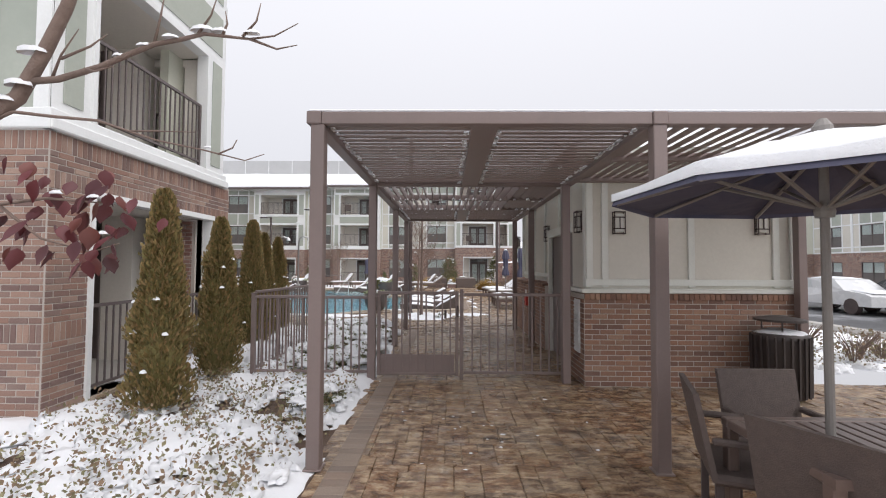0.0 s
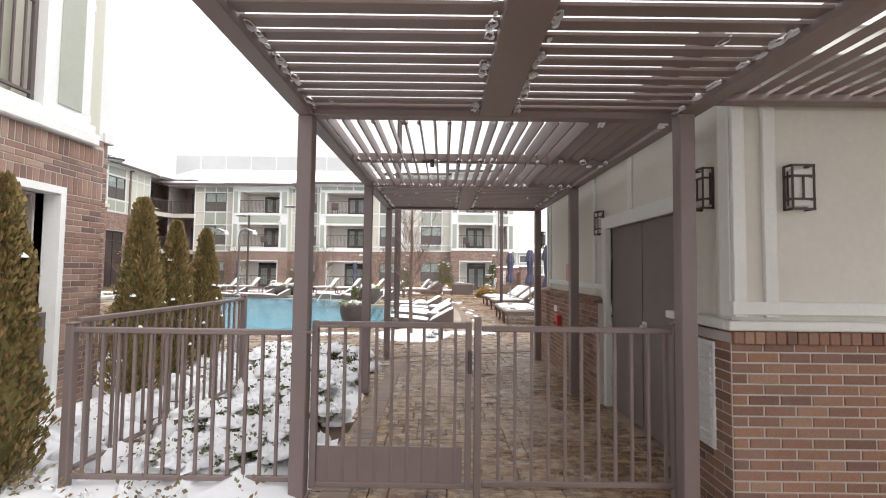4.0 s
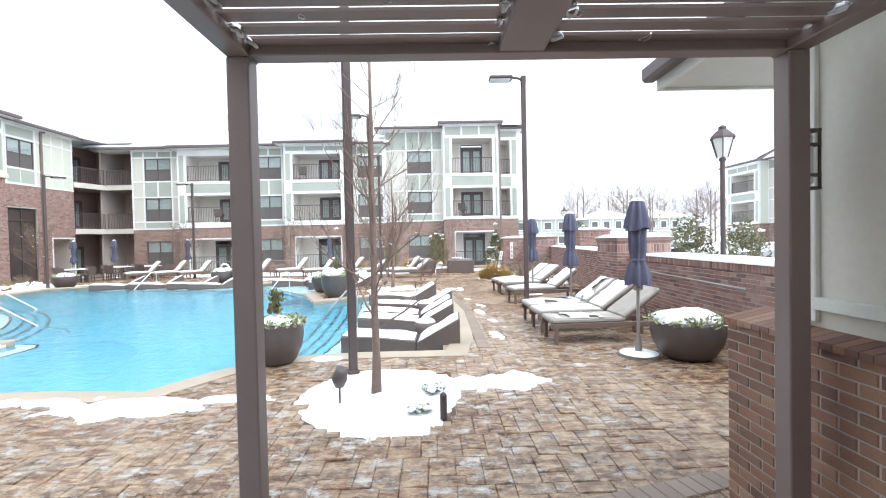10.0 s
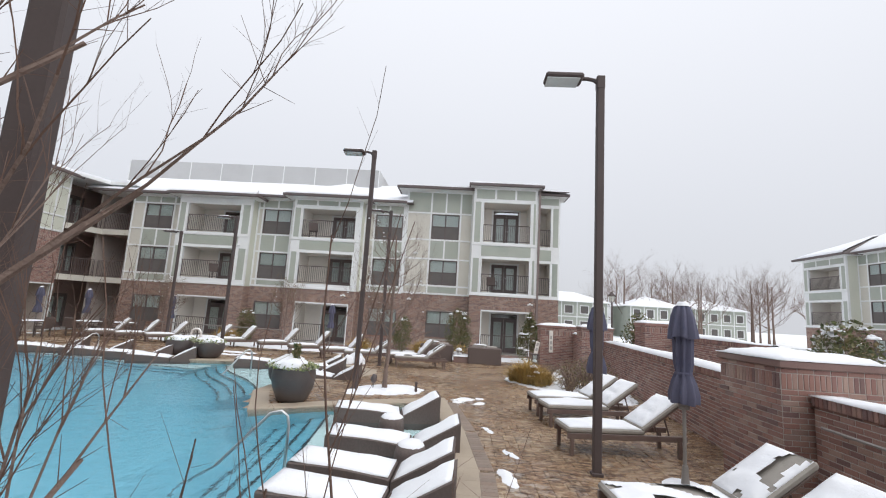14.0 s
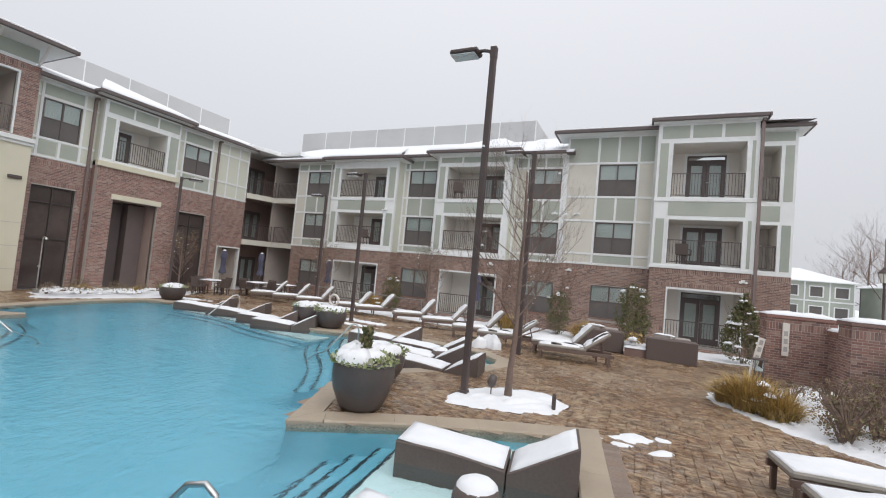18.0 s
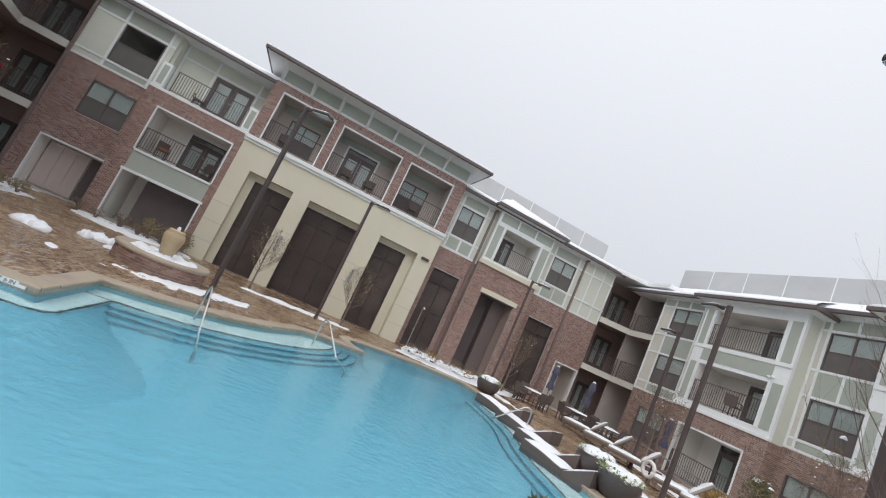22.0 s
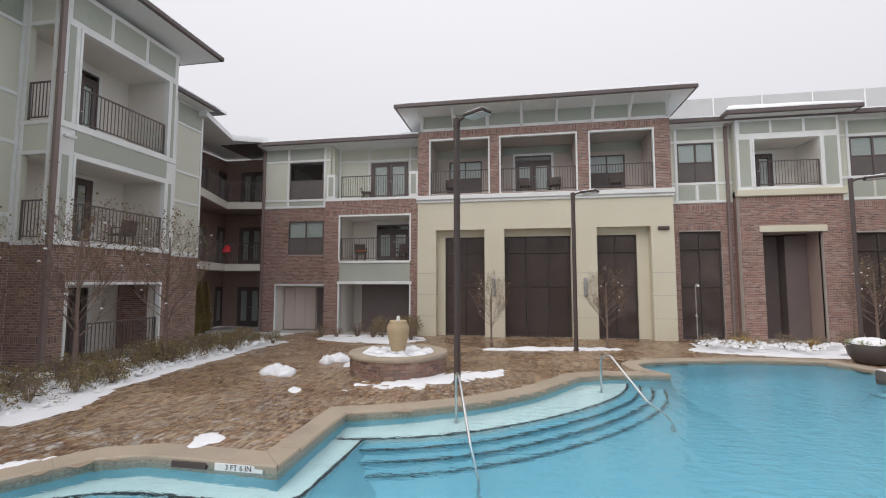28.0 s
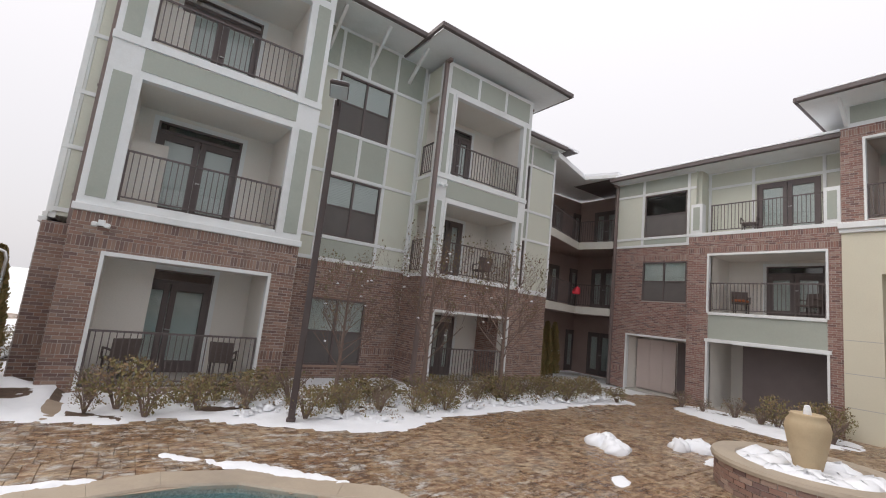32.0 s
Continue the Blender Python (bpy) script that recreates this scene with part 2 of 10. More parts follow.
ROOM = surface("dim_room", (0.435, 0.377, 0.348), (0.522, 0.464, 0.420), 1, 30, (0.8, 0.9), 0)
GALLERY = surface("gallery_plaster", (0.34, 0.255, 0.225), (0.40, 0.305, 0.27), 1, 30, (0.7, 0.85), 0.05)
BLIND = surface("blind", (0.50, 0.525, 0.50), (0.57, 0.595, 0.57), 2, 40, (0.6, 0.7), 0.05)
BLIND_GREY = surface("faded_print", (0.42, 0.40, 0.38), (0.50, 0.48, 0.45), 6, 60, (0.7, 0.85), 0.1)
SCREEN = surface("insect_screen", (0.117, 0.107, 0.104), (0.150, 0.137, 0.130), 2, 200, (0.7, 0.85), 0.2)
GLASS = glass_mat("window_glass", (0.92, 0.95, 0.95))
SHOPFRAME = surface("shop_frame_bronze", (0.045, 0.036, 0.034), (0.062, 0.05, 0.047), 2, 60, (0.4, 0.6), 0.03)
TINTED = surface("brown_tinted_glass", (0.062, 0.048, 0.045), (0.085, 0.066, 0.062), 0.7, 9, (0.06, 0.12), 0.0, stain=(0.11, 0.088, 0.08), spec=0.35)
CONCRETE = surface("concrete_slab", (0.42, 0.40, 0.37), (0.50, 0.48, 0.45), 1.5, 50, (0.75, 0.9), 0.2)
COPING = surface("coping_stone", (0.33, 0.27, 0.205), (0.42, 0.35, 0.27), 1.3, 55, (0.45, 0.75), 0.3, stain=(0.30, 0.25, 0.20), island=0.12)
PLASTER = surface("pool_plaster", (0.185, 0.435, 0.53), (0.22, 0.47, 0.555), 0.5, 20, (0.6, 0.8), 0.05)
SHELF = surface("shelf_plaster", (0.68, 0.73, 0.70), (0.74, 0.78, 0.75), 0.8, 20, (0.6, 0.8), 0.05)
TILE = surface("waterline_tile", (0.13, 0.12, 0.10), (0.50, 0.45, 0.37), 34, 60, (0.25, 0.4), 0.2)
STEP_TILE = surface("step_edge_tile", (0.012, 0.018, 0.022), (0.03, 0.04, 0.045), 10, 60, (0.3, 0.4), 0.1)
WATER = water_mat()
SOIL = surface("mulch", (0.085, 0.055, 0.04), (0.15, 0.10, 0.07), 6, 60, (0.85, 0.95), 0.8, 0.03)
STEEL = surface("brushed_steel", (0.55, 0.55, 0.55), (0.65, 0.65, 0.65), 3, 120, (0.22, 0.38), 0.03, metal=1.0)

# ---- geometry helpers ----
from collections import Counter

class Build:
    """Gathers boxes, prisms, tubes and sheets, in a facade's own axes if one is given, for one mesh."""

    def __init__(self, fr=None):
        self.v, self.f, self.fr = [], [], fr

    def add(self, verts, faces):
        n = len(self.v)
        self.v.extend(verts)
        self.f.extend(tuple(n + i for i in f) for f in faces)
        return self

    def box(self, a0, a1, b0, b1, z0, z1, c=0.0):
        a0, a1, b0, b1, z0, z1 = min(a0, a1), max(a0, a1), min(b0, b1), max(b0, b1), min(z0, z1), max(z0, z1)
        if c <= 0:
            vs = [(a, b, z) for z in (z0, z1) for b in (b0, b1) for a in (a0, a1)]
            return self.add(vs, [(0, 2, 3, 1), (4, 5, 7, 6), (0, 1, 5, 4), (2, 6, 7, 3), (0, 4, 6, 2), (1, 3, 7, 5)])
        c = min(c, 0.45 * (a1 - a0), 0.45 * (b1 - b0), 0.45 * (z1 - z0))
        vs, key = [], {}
        for i in (0, 1):
            for j in (0, 1):
                for k in (0, 1):
                    p = [(a0, a1)[i], (b0, b1)[j], (z0, z1)[k]]
                    s = [(1, -1)[i], (1, -1)[j], (1, -1)[k]]
                    for ax in range(3):
                        q = [p[m] if m == ax else p[m] + s[m] * c for m in range(3)]
                        key[i, j, k, ax] = len(vs)
                        vs.append(tuple(q))
        fs = []
        for ax in range(3):
            o = [m for m in range(3) if m != ax]
            for e in (0, 1):
                ring = []
                for x, y in ((0, 0), (1, 0), (1, 1), (0, 1)):
                    idx = [0, 0, 0]
                    idx[ax], idx[o[0]], idx[o[1]] = e, x, y
                    ring.append(key[(*idx, ax)])
                fs.append(tuple(ring if (e == 1) ^ (ax == 1) else ring[::-1]))
        for ax in range(3):
            o = [m for m in range(3) if m != ax]
            for x in (0, 1):
                for y in (0, 1):
                    q = []
                    for e, m in ((0, o[0]), (1, o[0]), (1, o[1]), (0, o[1])):
                        idx = [0, 0, 0]
                        idx[ax], idx[o[0]], idx[o[1]] = e, x, y
                        q.append(key[(*idx, m)])
                    fs.append(tuple(q if (x ^ y) ^ (ax == 1) else q[::-1]))
        for i in (0, 1):
            for j in (0, 1):
                for k in (0, 1):
                    t = (key[i, j, k, 0], key[i, j, k, 1], key[i, j, k, 2])
                    fs.append(t if (i + j + k) % 2 else t[::-1])
        return self.add(vs, fs)

    def prism(self, ring, z0, z1, top=True, bottom=True):
        n = len(ring)
        vs = [(x, y, z0) for x, y in ring] + [(x, y, z1) for x, y in ring]
        fs = [(i, (i + 1) % n, n + (i + 1) % n, n + i) for i in range(n)]
        if top:
            fs.append(tuple(range(n, 2 * n)))
        if bottom:
            fs.append(tuple(range(n - 1, -1, -1)))
        return self.add(vs, fs)

    def lathe(self, x, y, profile, n=20, squash=1.0):
        """Turns a profile of (radius, z) about the upright through x, y."""
        vs, fs = [], []
        for r, z in profile:
            vs += [(x + r * math.cos(2 * math.pi * i / n), y + squash * r * math.sin(2 * math.pi * i / n), z) for i in range(n)]
        for k in range(len(profile) - 1):
            fs += [(k * n + i, k * n + (i + 1) % n, (k + 1) * n + (i + 1) % n, (k + 1) * n + i) for i in range(n)]
        fs.append(tuple(range((len(profile) - 1) * n, len(profile) * n)))
        fs.append(tuple(range(n - 1, -1, -1)))
        return self.add(vs, fs)

    def tube(self, path, radius, n=8, ends=True):
        """A round bar along a path of points; radius may be one number or one for each point."""
        path = [Vector(p) for p in path]
        rad = radius if isinstance(radius, (list, tuple)) else [radius] * len(path)
        vs, fs = [], []
        side = None
        for i, p in enumerate(path):
            d = (path[min(i + 1, len(path) - 1)] - path[max(i - 1, 0)]).normalized()
            if side is None:
                side = d.orthogonal().normalized()
            else:
                side = (side - d * side.dot(d))
                side = side.normalized() if side.length > 1e-6 else d.orthogonal().normalized()
            up = d.cross(side)
            vs += [tuple(p + rad[i] * (math.cos(2 * math.pi * k / n) * side + math.sin(2 * math.pi * k / n) * up)) for k in range(n)]
        for i in range(len(path) - 1):
            fs += [(i * n + k, i * n + (k + 1) % n, (i + 1) * n + (k + 1) % n, (i + 1) * n + k) for k in range(n)]
        if ends:
            fs.append(tuple(range(n - 1, -1, -1)))
            fs.append(tuple(range((len(path) - 1) * n, len(path) * n)))
        return self.add(vs, fs)

    def mesh(self, name):
        me = bpy.data.meshes.new(name)
        vs, fs = self.v, self.f
        if self.fr:
            (ox, oy), (ux, uy), (vx, vy) = self.fr
            vs = [(ox + a * ux + b * vx, oy + a * uy + b * vy, z) for a, b, z in vs]
            if ux * vy - uy * vx < 0:
                fs = [f[::-1] for f in fs]
        me.from_pydata(vs, [], fs)
        me.update()
        return me


def thing(name, label, category, group="", kind="", at=(0, 0, 0)):
    """An Empty at a thing's base, which holds its parts."""
    ob = new(name)
    ob.location = at
    ob.empty_display_size = 0.2
    return tagged(ob, label, category, group, kind)


def part(name, made, material, parent=None, label="", smooth=False, kind="", local=True):
    """Links a Build, bmesh or mesh as one mesh object under a thing or a part. Its places are the world's, unless local is set for a thing at the origin."""
    if isinstance(made, Build):
        me = made.mesh(name)
    elif isinstance(made, bmesh.types.BMesh):
        me = bpy.data.meshes.new(name)
        made.to_mesh(me)
        made.free()
    else:
        me = made
    if not me.materials:
        me.materials.append(material)
    if smooth:
        me.polygons.foreach_set("use_smooth", [True] * len(me.polygons))
    ob = new(name, me)
    if parent is not None:
        ob.parent = parent
    if label:
        ob["label"] = label
    if kind:
        ob["kind"] = kind
    return ob


def holed(b, a0, a1, z0, z1, v0, v1, holes):
    """A wall slab with openings right through it, in one connected piece."""
    cl = lambda v, lo, hi: min(max(v, lo), hi)
    xs = sorted({a0, a1, *(round(cl(h[k], a0, a1), 5) for h in holes for k in (0, 1))})
    zs = sorted({z0, z1, *(round(cl(h[k], z0, z1), 5) for h in holes for k in (2, 3))})
    nx, nz = len(xs) - 1, len(zs) - 1
    solid = lambda i, j: 0 <= i < nx and 0 <= j < nz and not any(h[0] < (xs[i] + xs[i + 1]) / 2 < h[1] and h[2] < (zs[j] + zs[j + 1]) / 2 < h[3] for h in holes)
    at, vs, fs = {}, [], []

    def vert(i, j, k):
        if (i, j, k) not in at:
            at[i, j, k] = len(vs)
            vs.append((xs[i], (v0, v1)[k], zs[j]))
        return at[i, j, k]

    for i in range(nx):
        for j in range(nz):
            if not solid(i, j):
                continue
            c = lambda di, dj, k: vert(i + di, j + dj, k)
            fs.append((c(0, 0, 0), c(1, 0, 0), c(1, 1, 0), c(0, 1, 0)))
            fs.append((c(0, 0, 1), c(0, 1, 1), c(1, 1, 1), c(1, 0, 1)))
            if not solid(i - 1, j):
                fs.append((c(0, 0, 0), c(0, 1, 0), c(0, 1, 1), c(0, 0, 1)))
            if not solid(i + 1, j):
                fs.append((c(1, 0, 0), c(1, 0, 1), c(1, 1, 1), c(1, 1, 0)))
            if not solid(i, j - 1):
                fs.append((c(0, 0, 0), c(0, 0, 1), c(1, 0, 1), c(1, 0, 0)))
            if not solid(i, j + 1):
                fs.append((c(0, 1, 0), c(1, 1, 0), c(1, 1, 1), c(0, 1, 1)))
    return b.add(vs, fs)


def brick_rects(a0, a1, z0, z1, holes=(), soldier=(), course=0.0675, length=0.203, joint=0.010, seed=1):
    """The faces of bricks laid in running bond round the holes, with upright courses where soldier names a height."""
    rng = random.Random(seed)
    out = []
    rows, z = [], z0
    marks = sorted(soldier)
    while z < z1 - 0.02:
        top = z + course
        stand = False
        for s in marks:
            if abs(z - s) < course * 0.55:
                top, stand = z + 0.2, True
        rows.append((z, min(top, z1), stand))
        z = top
    for k, (lo, hi, stand) in enumerate(rows):
        step = 0.0675 if stand else length
        at = a0 - (step / 2 if k % 2 and not stand else 0)
        solid = [(a0, a1)]
        for h in holes:
            if h[2] < hi - 0.01 and h[3] > lo + 0.01:
                solid = [s for p in solid for s in ((p[0], min(p[1], h[0])), (max(p[0], h[1]), p[1])) if s[1] - s[0] > 0.03]
        while at < a1:
            for s0, s1 in solid:
                x0, x1 = max(at, s0), min(at + step, s1)
                if x1 - x0 > 0.025:
                    out.append((x0 + joint / 2, x1 - joint / 2, lo + joint / 2, hi - joint / 2, rng.uniform(0.004, 0.0085)))
            at += step
    return out


def brick_skin(b, rects, v, edge=0.004):
    """Bricks standing proud of the mortar at depth v, each with a small chamfer, in one mesh."""
    for x0, x1, z0, z1, d in rects:
        e = min(edge, 0.3 * (x1 - x0), 0.3 * (z1 - z0))
        vs = [(x0, v, z0), (x1, v, z0), (x1, v, z1), (x0, v, z1), (x0 + e, v + d, z0 + e), (x1 - e, v + d, z0 + e), (x1 - e, v + d, z1 - e), (x0 + e, v + d, z1 - e)]
        b.add(vs, [(4, 5, 6, 7), (0, 1, 5, 4), (1, 2, 6, 5), (2, 3, 7, 6), (3, 0, 4, 7)])
    return b


def north(o, y):
    """Axes of a wall at y that faces the south: along it to the right, out of it."""
    return ((o, y), (1, 0), (0, -1))


def west(x):
    return ((x, 0), (0, 1), (1, 0))


def south(y):
    return ((0, y), (-1, 0), (0, 1))


def east(x):
    return ((x, 0), (0, -1), (-1, 0))

# ---- parts of the apartment buildings ----
def brick_wall(fr, a0, a1, z0, z1, v, thick, holes, house, soldier=(), tone=None, seed=1):
    w = part("wall", holed(Build(fr), a0, a1, z0, z1, v - thick, v, holes), MORTAR, house, "mortar bed of a brick wall")
    part("brickwork", brick_skin(Build(fr), brick_rects(a0, a1, z0, z1, holes, soldier, seed=seed), v), tone or BRICK_RED, w, "running-bond brown-red bricks", kind="stuff")
    return w


def siding_wall(fr, a0, a1, z0, z1, v, thick, holes, house, mat=None):
    return part("wall", holed(Build(fr), a0, a1, z0, z1, v - thick, v, holes), mat or SIDING, house, "painted fibre-cement siding")


def battens(fr, v, house, ups=(), flats=(), w=0.1, d=0.03, paint=None):
    """White boards on a wall: ups are (a, z0, z1), flats (z, a0, a1)."""
    for a, z0, z1 in ups:
        part("batten", Build(fr).box(a - w / 2, a + w / 2, v, v + d, z0, z1, 0.004), paint or TRIM, house)
    for z, a0, a1 in flats:
        part("batten", Build(fr).box(a0, a1, v, v + d + 0.003, z - w / 2, z + w / 2, 0.004), paint or TRIM, house)


def panels(fr, v, house, rects, mat=None, d=0.012):
    for a0, a1, z0, z1 in rects:
        part("panel", Build(fr).box(a0, a1, v, v + d, z0, z1, 0.003), mat or PANEL, house)


def window(fr, a0, a1, z0, z1, v, house, leaves=2, blind=0.5, label=""):
    """A bronze-framed window set back in its opening, with sashes, glass and a half-drawn blind."""
    f, d = 0.055, 0.07
    b = Build(fr)
    b.box(a0, a1, v - d, v + 0.012, z0, z0 + f, 0.004).box(a0, a1, v - d, v + 0.012, z1 - f, z1, 0.004)
    b.box(a0, a0 + f, v - d, v + 0.012, z0 + f, z1 - f, 0.004).box(a1 - f, a1, v - d, v + 0.012, z0 + f, z1 - f, 0.004)
    step = (a1 - a0) / leaves
    for k in range(1, leaves):
        b.box(a0 + k * step - f * 0.6, a0 + k * step + f * 0.6, v - d, v + 0.008, z0 + f, z1 - f, 0.004)
    zm = (z0 + z1) / 2
    for k in range(leaves):
        b.box(a0 + k * step + f * 0.6, a0 + (k + 1) * step - f * 0.6, v - d, v - 0.005, zm - 0.025, zm + 0.025, 0.003)
    win = part("window", b, DARK, house, label or "dark bronze double-hung window")
    for k in range(leaves):
        p0, p1 = a0 + k * step + 0.03, a0 + (k + 1) * step - 0.03
        pane = part("pane", Build(fr).box(p0, p1, v - 0.045, v - 0.039, z0 + 0.03, z1 - 0.03), GLASS, win)
        pane.visible_shadow = False
    part("insect_screen", Build(fr).box(a0 + 0.05, a1 - 0.05, v - 0.030, v - 0.026, z0 + 0.05, zm - 0.02), SCREEN, win)
    if blind > 0:
        n = max(6, int((z1 - z0) * blind / 0.05))
        s = Build(fr)
        for k in range(n):
            zt = z1 - 0.05 - k * 0.05
            s.box(a0 + 0.07, a1 - 0.07, v - 0.08, v - 0.055, zt - 0.046, zt - 0.004)
        part("blind", s, BLIND, win, "pale slatted blind")
    return win


def french_door(fr, a0, a1, z0, z1, v, house, transom=0.0, name="balcony_door"):
    """A pair of dark glazed leaves in a white-cased opening, with a transom light above if asked."""
    b = Build(fr)
    top = z1 - transom
    f = 0.06
    b.box(a0, a0 + f, v - 0.08, v + 0.02, z0, z1, 0.004).box(a1 - f, a1, v - 0.08, v + 0.02, z0, z1, 0.004).box(a0 + f, a1 - f, v - 0.08, v + 0.02, z1 - f, z1, 0.004)
    if transom:
        b.box(a0 + f, a1 - f, v - 0.08, v + 0.02, top - 0.04, top + 0.04, 0.004)
    d = part(name, b, DARK, house, "dark bronze double door with glazed leaves")
    m = (a0 + a1) / 2
    for x0, x1 in ((a0 + f, m - 0.01), (m + 0.01, a1 - f)):
        l = Build(fr)
        s = 0.13
        l.box(x0, x0 + s, v - 0.05, v, z0, top - 0.04, 0.004).box(x1 - s, x1, v - 0.05, v, z0, top - 0.04, 0.004)
        l.box(x0 + s, x1 - s, v - 0.05, v, z0, z0 + 0.28, 0.004).box(x0 + s, x1 - s, v - 0.05, v, top - 0.2, top - 0.04, 0.004)
        leaf = part("door_leaf", l, DARK, d)
        pane = part("pane", Build(fr).box(x0 + s, x1 - s, v - 0.03, v - 0.024, z0 + 0.28, top - 0.2), GLASS, leaf)
        pane.visible_shadow = False
    part("blind", Build(fr).box(a0 + 0.2, a1 - 0.2, v - 0.06, v - 0.045, z0 + 0.2, top - 0.22), BLIND, d, "pale closed blind")
    part("handle", Build(fr).box(m + 0.03, m + 0.06, v, v + 0.05, z0 + 0.98, z0 + 1.02, 0.006).box(m + 0.03, m + 0.15, v + 0.04, v + 0.06, z0 + 0.985, z0 + 1.012, 0.006), STEEL, d, "lever handle")
    if transom:
        pane = part("pane", Build(fr).box(a0 + f, a1 - f, v - 0.03, v - 0.024, top + 0.04, z1 - f), GLASS, d)
        pane.visible_shadow = False
    return d


BALUSTERS = {}


def railing(fr, a0, a1, z, v, owner, high=1.07, name="railing", gap=0.115):
    """A dark metal guard with thin upright bars between two rails."""
    rail = part(name, holed(Build(fr), a0, a1, z, z + high, v - 0.018, v + 0.018, [(a0 + 0.04, a1 - 0.04, z + 0.11, z + high - 0.04), (a0 + 0.04, a1 - 0.04, z - 1, z + 0.08)]), DARK, owner, "dark bronze metal guard rail")
    (ox, oy), (ux, uy), (vx, vy) = fr
    key = (high, round(ux, 3), round(uy, 3))
    if key not in BALUSTERS:
        BALUSTERS[key] = Build(((0, 0), (ux, uy), (vx, vy))).box(-0.009, 0.009, -0.009, 0.009, 0.105, high - 0.035).mesh("baluster")
    n = max(2, round((a1 - a0) / gap))
    for k in range(1, n):
        a = a0 + (a1 - a0) * k / n
        part("baluster", BALUSTERS[key], DARK, rail).location = (ox + a * ux + v * vx, oy + a * uy + v * vy, z)
    return rail


def alcove(fr, a0, a1, z0, z1, v, deep, house, doors=(), wins=(), rail=True, case=True, sides=(1, 1), tone=None):
    """A balcony or patio set into the facade: floor, back, sides and ceiling, with its door and railing."""
    tone = tone or INNER
    holes = [*(d[:4] for d in doors), *(w[:4] for w in wins)]
    bal = part("balcony", Build(fr).box(a0, a1, v - deep, v - 0.02, z0 - 0.12, z0), CONCRETE, house, "recessed balcony with its floor slab")
    part("back_wall", holed(Build(fr), a0 - 0.1, a1 + 0.1, z0, z1, v - deep - 0.12, v - deep, holes), tone, bal, "pale painted back wall")
    for s0 in [s for s, on in zip((a0 - 0.1, a1), sides) if on]:
        part("side_wall", Build(fr).box(s0, s0 + 0.1, v - deep, v - 0.16, z0, z1), tone, bal)
    part("ceiling", Build(fr).box(a0 - 0.1, a1 + 0.1, v - deep - 0.12, v - 0.16, z1, z1 + 0.1), tone, bal)
    if case:
        part("casing", holed(Build(fr), a0 - 0.055, a1 + 0.055, z0 - 0.05, z1 + 0.07, v - 0.15, v + 0.035, [(a0 + 0.008, a1 - 0.008, z0 - 1, z1 - 0.008)]), TRIM, bal, "white casing boards")
    for d in doors:
        french_door(fr, *d[:4], v - deep, bal, d[4] if len(d) > 4 else 0.25)
        part("door_casing", holed(Build(fr), d[0] - 0.1, d[1] + 0.1, d[2], d[3] + 0.1, v - deep, v - deep + 0.03, [(d[0] + 0.008, d[1] - 0.008, d[2] - 1, d[3] - 0.008)]), TRIM, bal)
    for w in wins:
        window(fr, *w[:4], v - deep, bal)
    if rail:
        railing(fr, a0 + 0.01, a1 - 0.01, z0, v - 0.08, bal)
    return bal


def downspout(fr, a, v, z0, z1, house):
    b = Build(fr).box(a - 0.06, a + 0.06, v + 0.01, v + 0.12, z0, z1, 0.008)
    b.box(a - 0.06, a + 0.06, v + 0.01, v + 0.30, z1 - 0.06, z1 + 0.04, 0.008)
    z = z0 + 0.6
    while z < z1:
        b.box(a - 0.075, a + 0.075, v, v + 0.13, z, z + 0.03)
        z += 2.4
    return part("downspout", b, BRONZE, house, "brown metal downspout")


def fixture(fr, a, z, v, house):
    """A small twin-headed floodlight on the wall."""
    b = Build(fr).box(a - 0.06, a + 0.06, v, v + 0.05, z - 0.06, z + 0.06, 0.01)
    for s in (-1, 1):
        b.box(a + s * 0.10 - 0.05, a + s * 0.10 + 0.05, v + 0.05, v + 0.17, z - 0.09, z + 0.0, 0.02)
    return part("flood_light", b, TRIM, house, "small white flood light")


def eave(fr, a0, a1, z, v, over, house, back=1.0, ends=(1, 1)):
    """Soffit, dark gutter and white fascia of a roof's edge."""
    e0, e1 = a0 - (over if ends[0] else 0), a1 + (over if ends[1] else 0)
    part("soffit", Build(fr).box(e0, e1, v - back, v + over, z - 0.05, z), TRIM, house, "white boarded soffit")
    g = Build(fr).box(e0 - 0.03, e1 + 0.03, v + over - 0.02, v + over + 0.12, z - 0.03, z + 0.13, 0.02)
    if ends[0]:
        g.box(e0 - 0.12, e0 - 0.03, v - back, v + over + 0.12, z - 0.03, z + 0.13, 0.02)
    if ends[1]:
        g.box(e1 + 0.03, e1 + 0.12, v - back, v + over + 0.12, z - 0.03, z + 0.13, 0.02)
    part("gutter", g, DARK, house, "dark brown gutter")


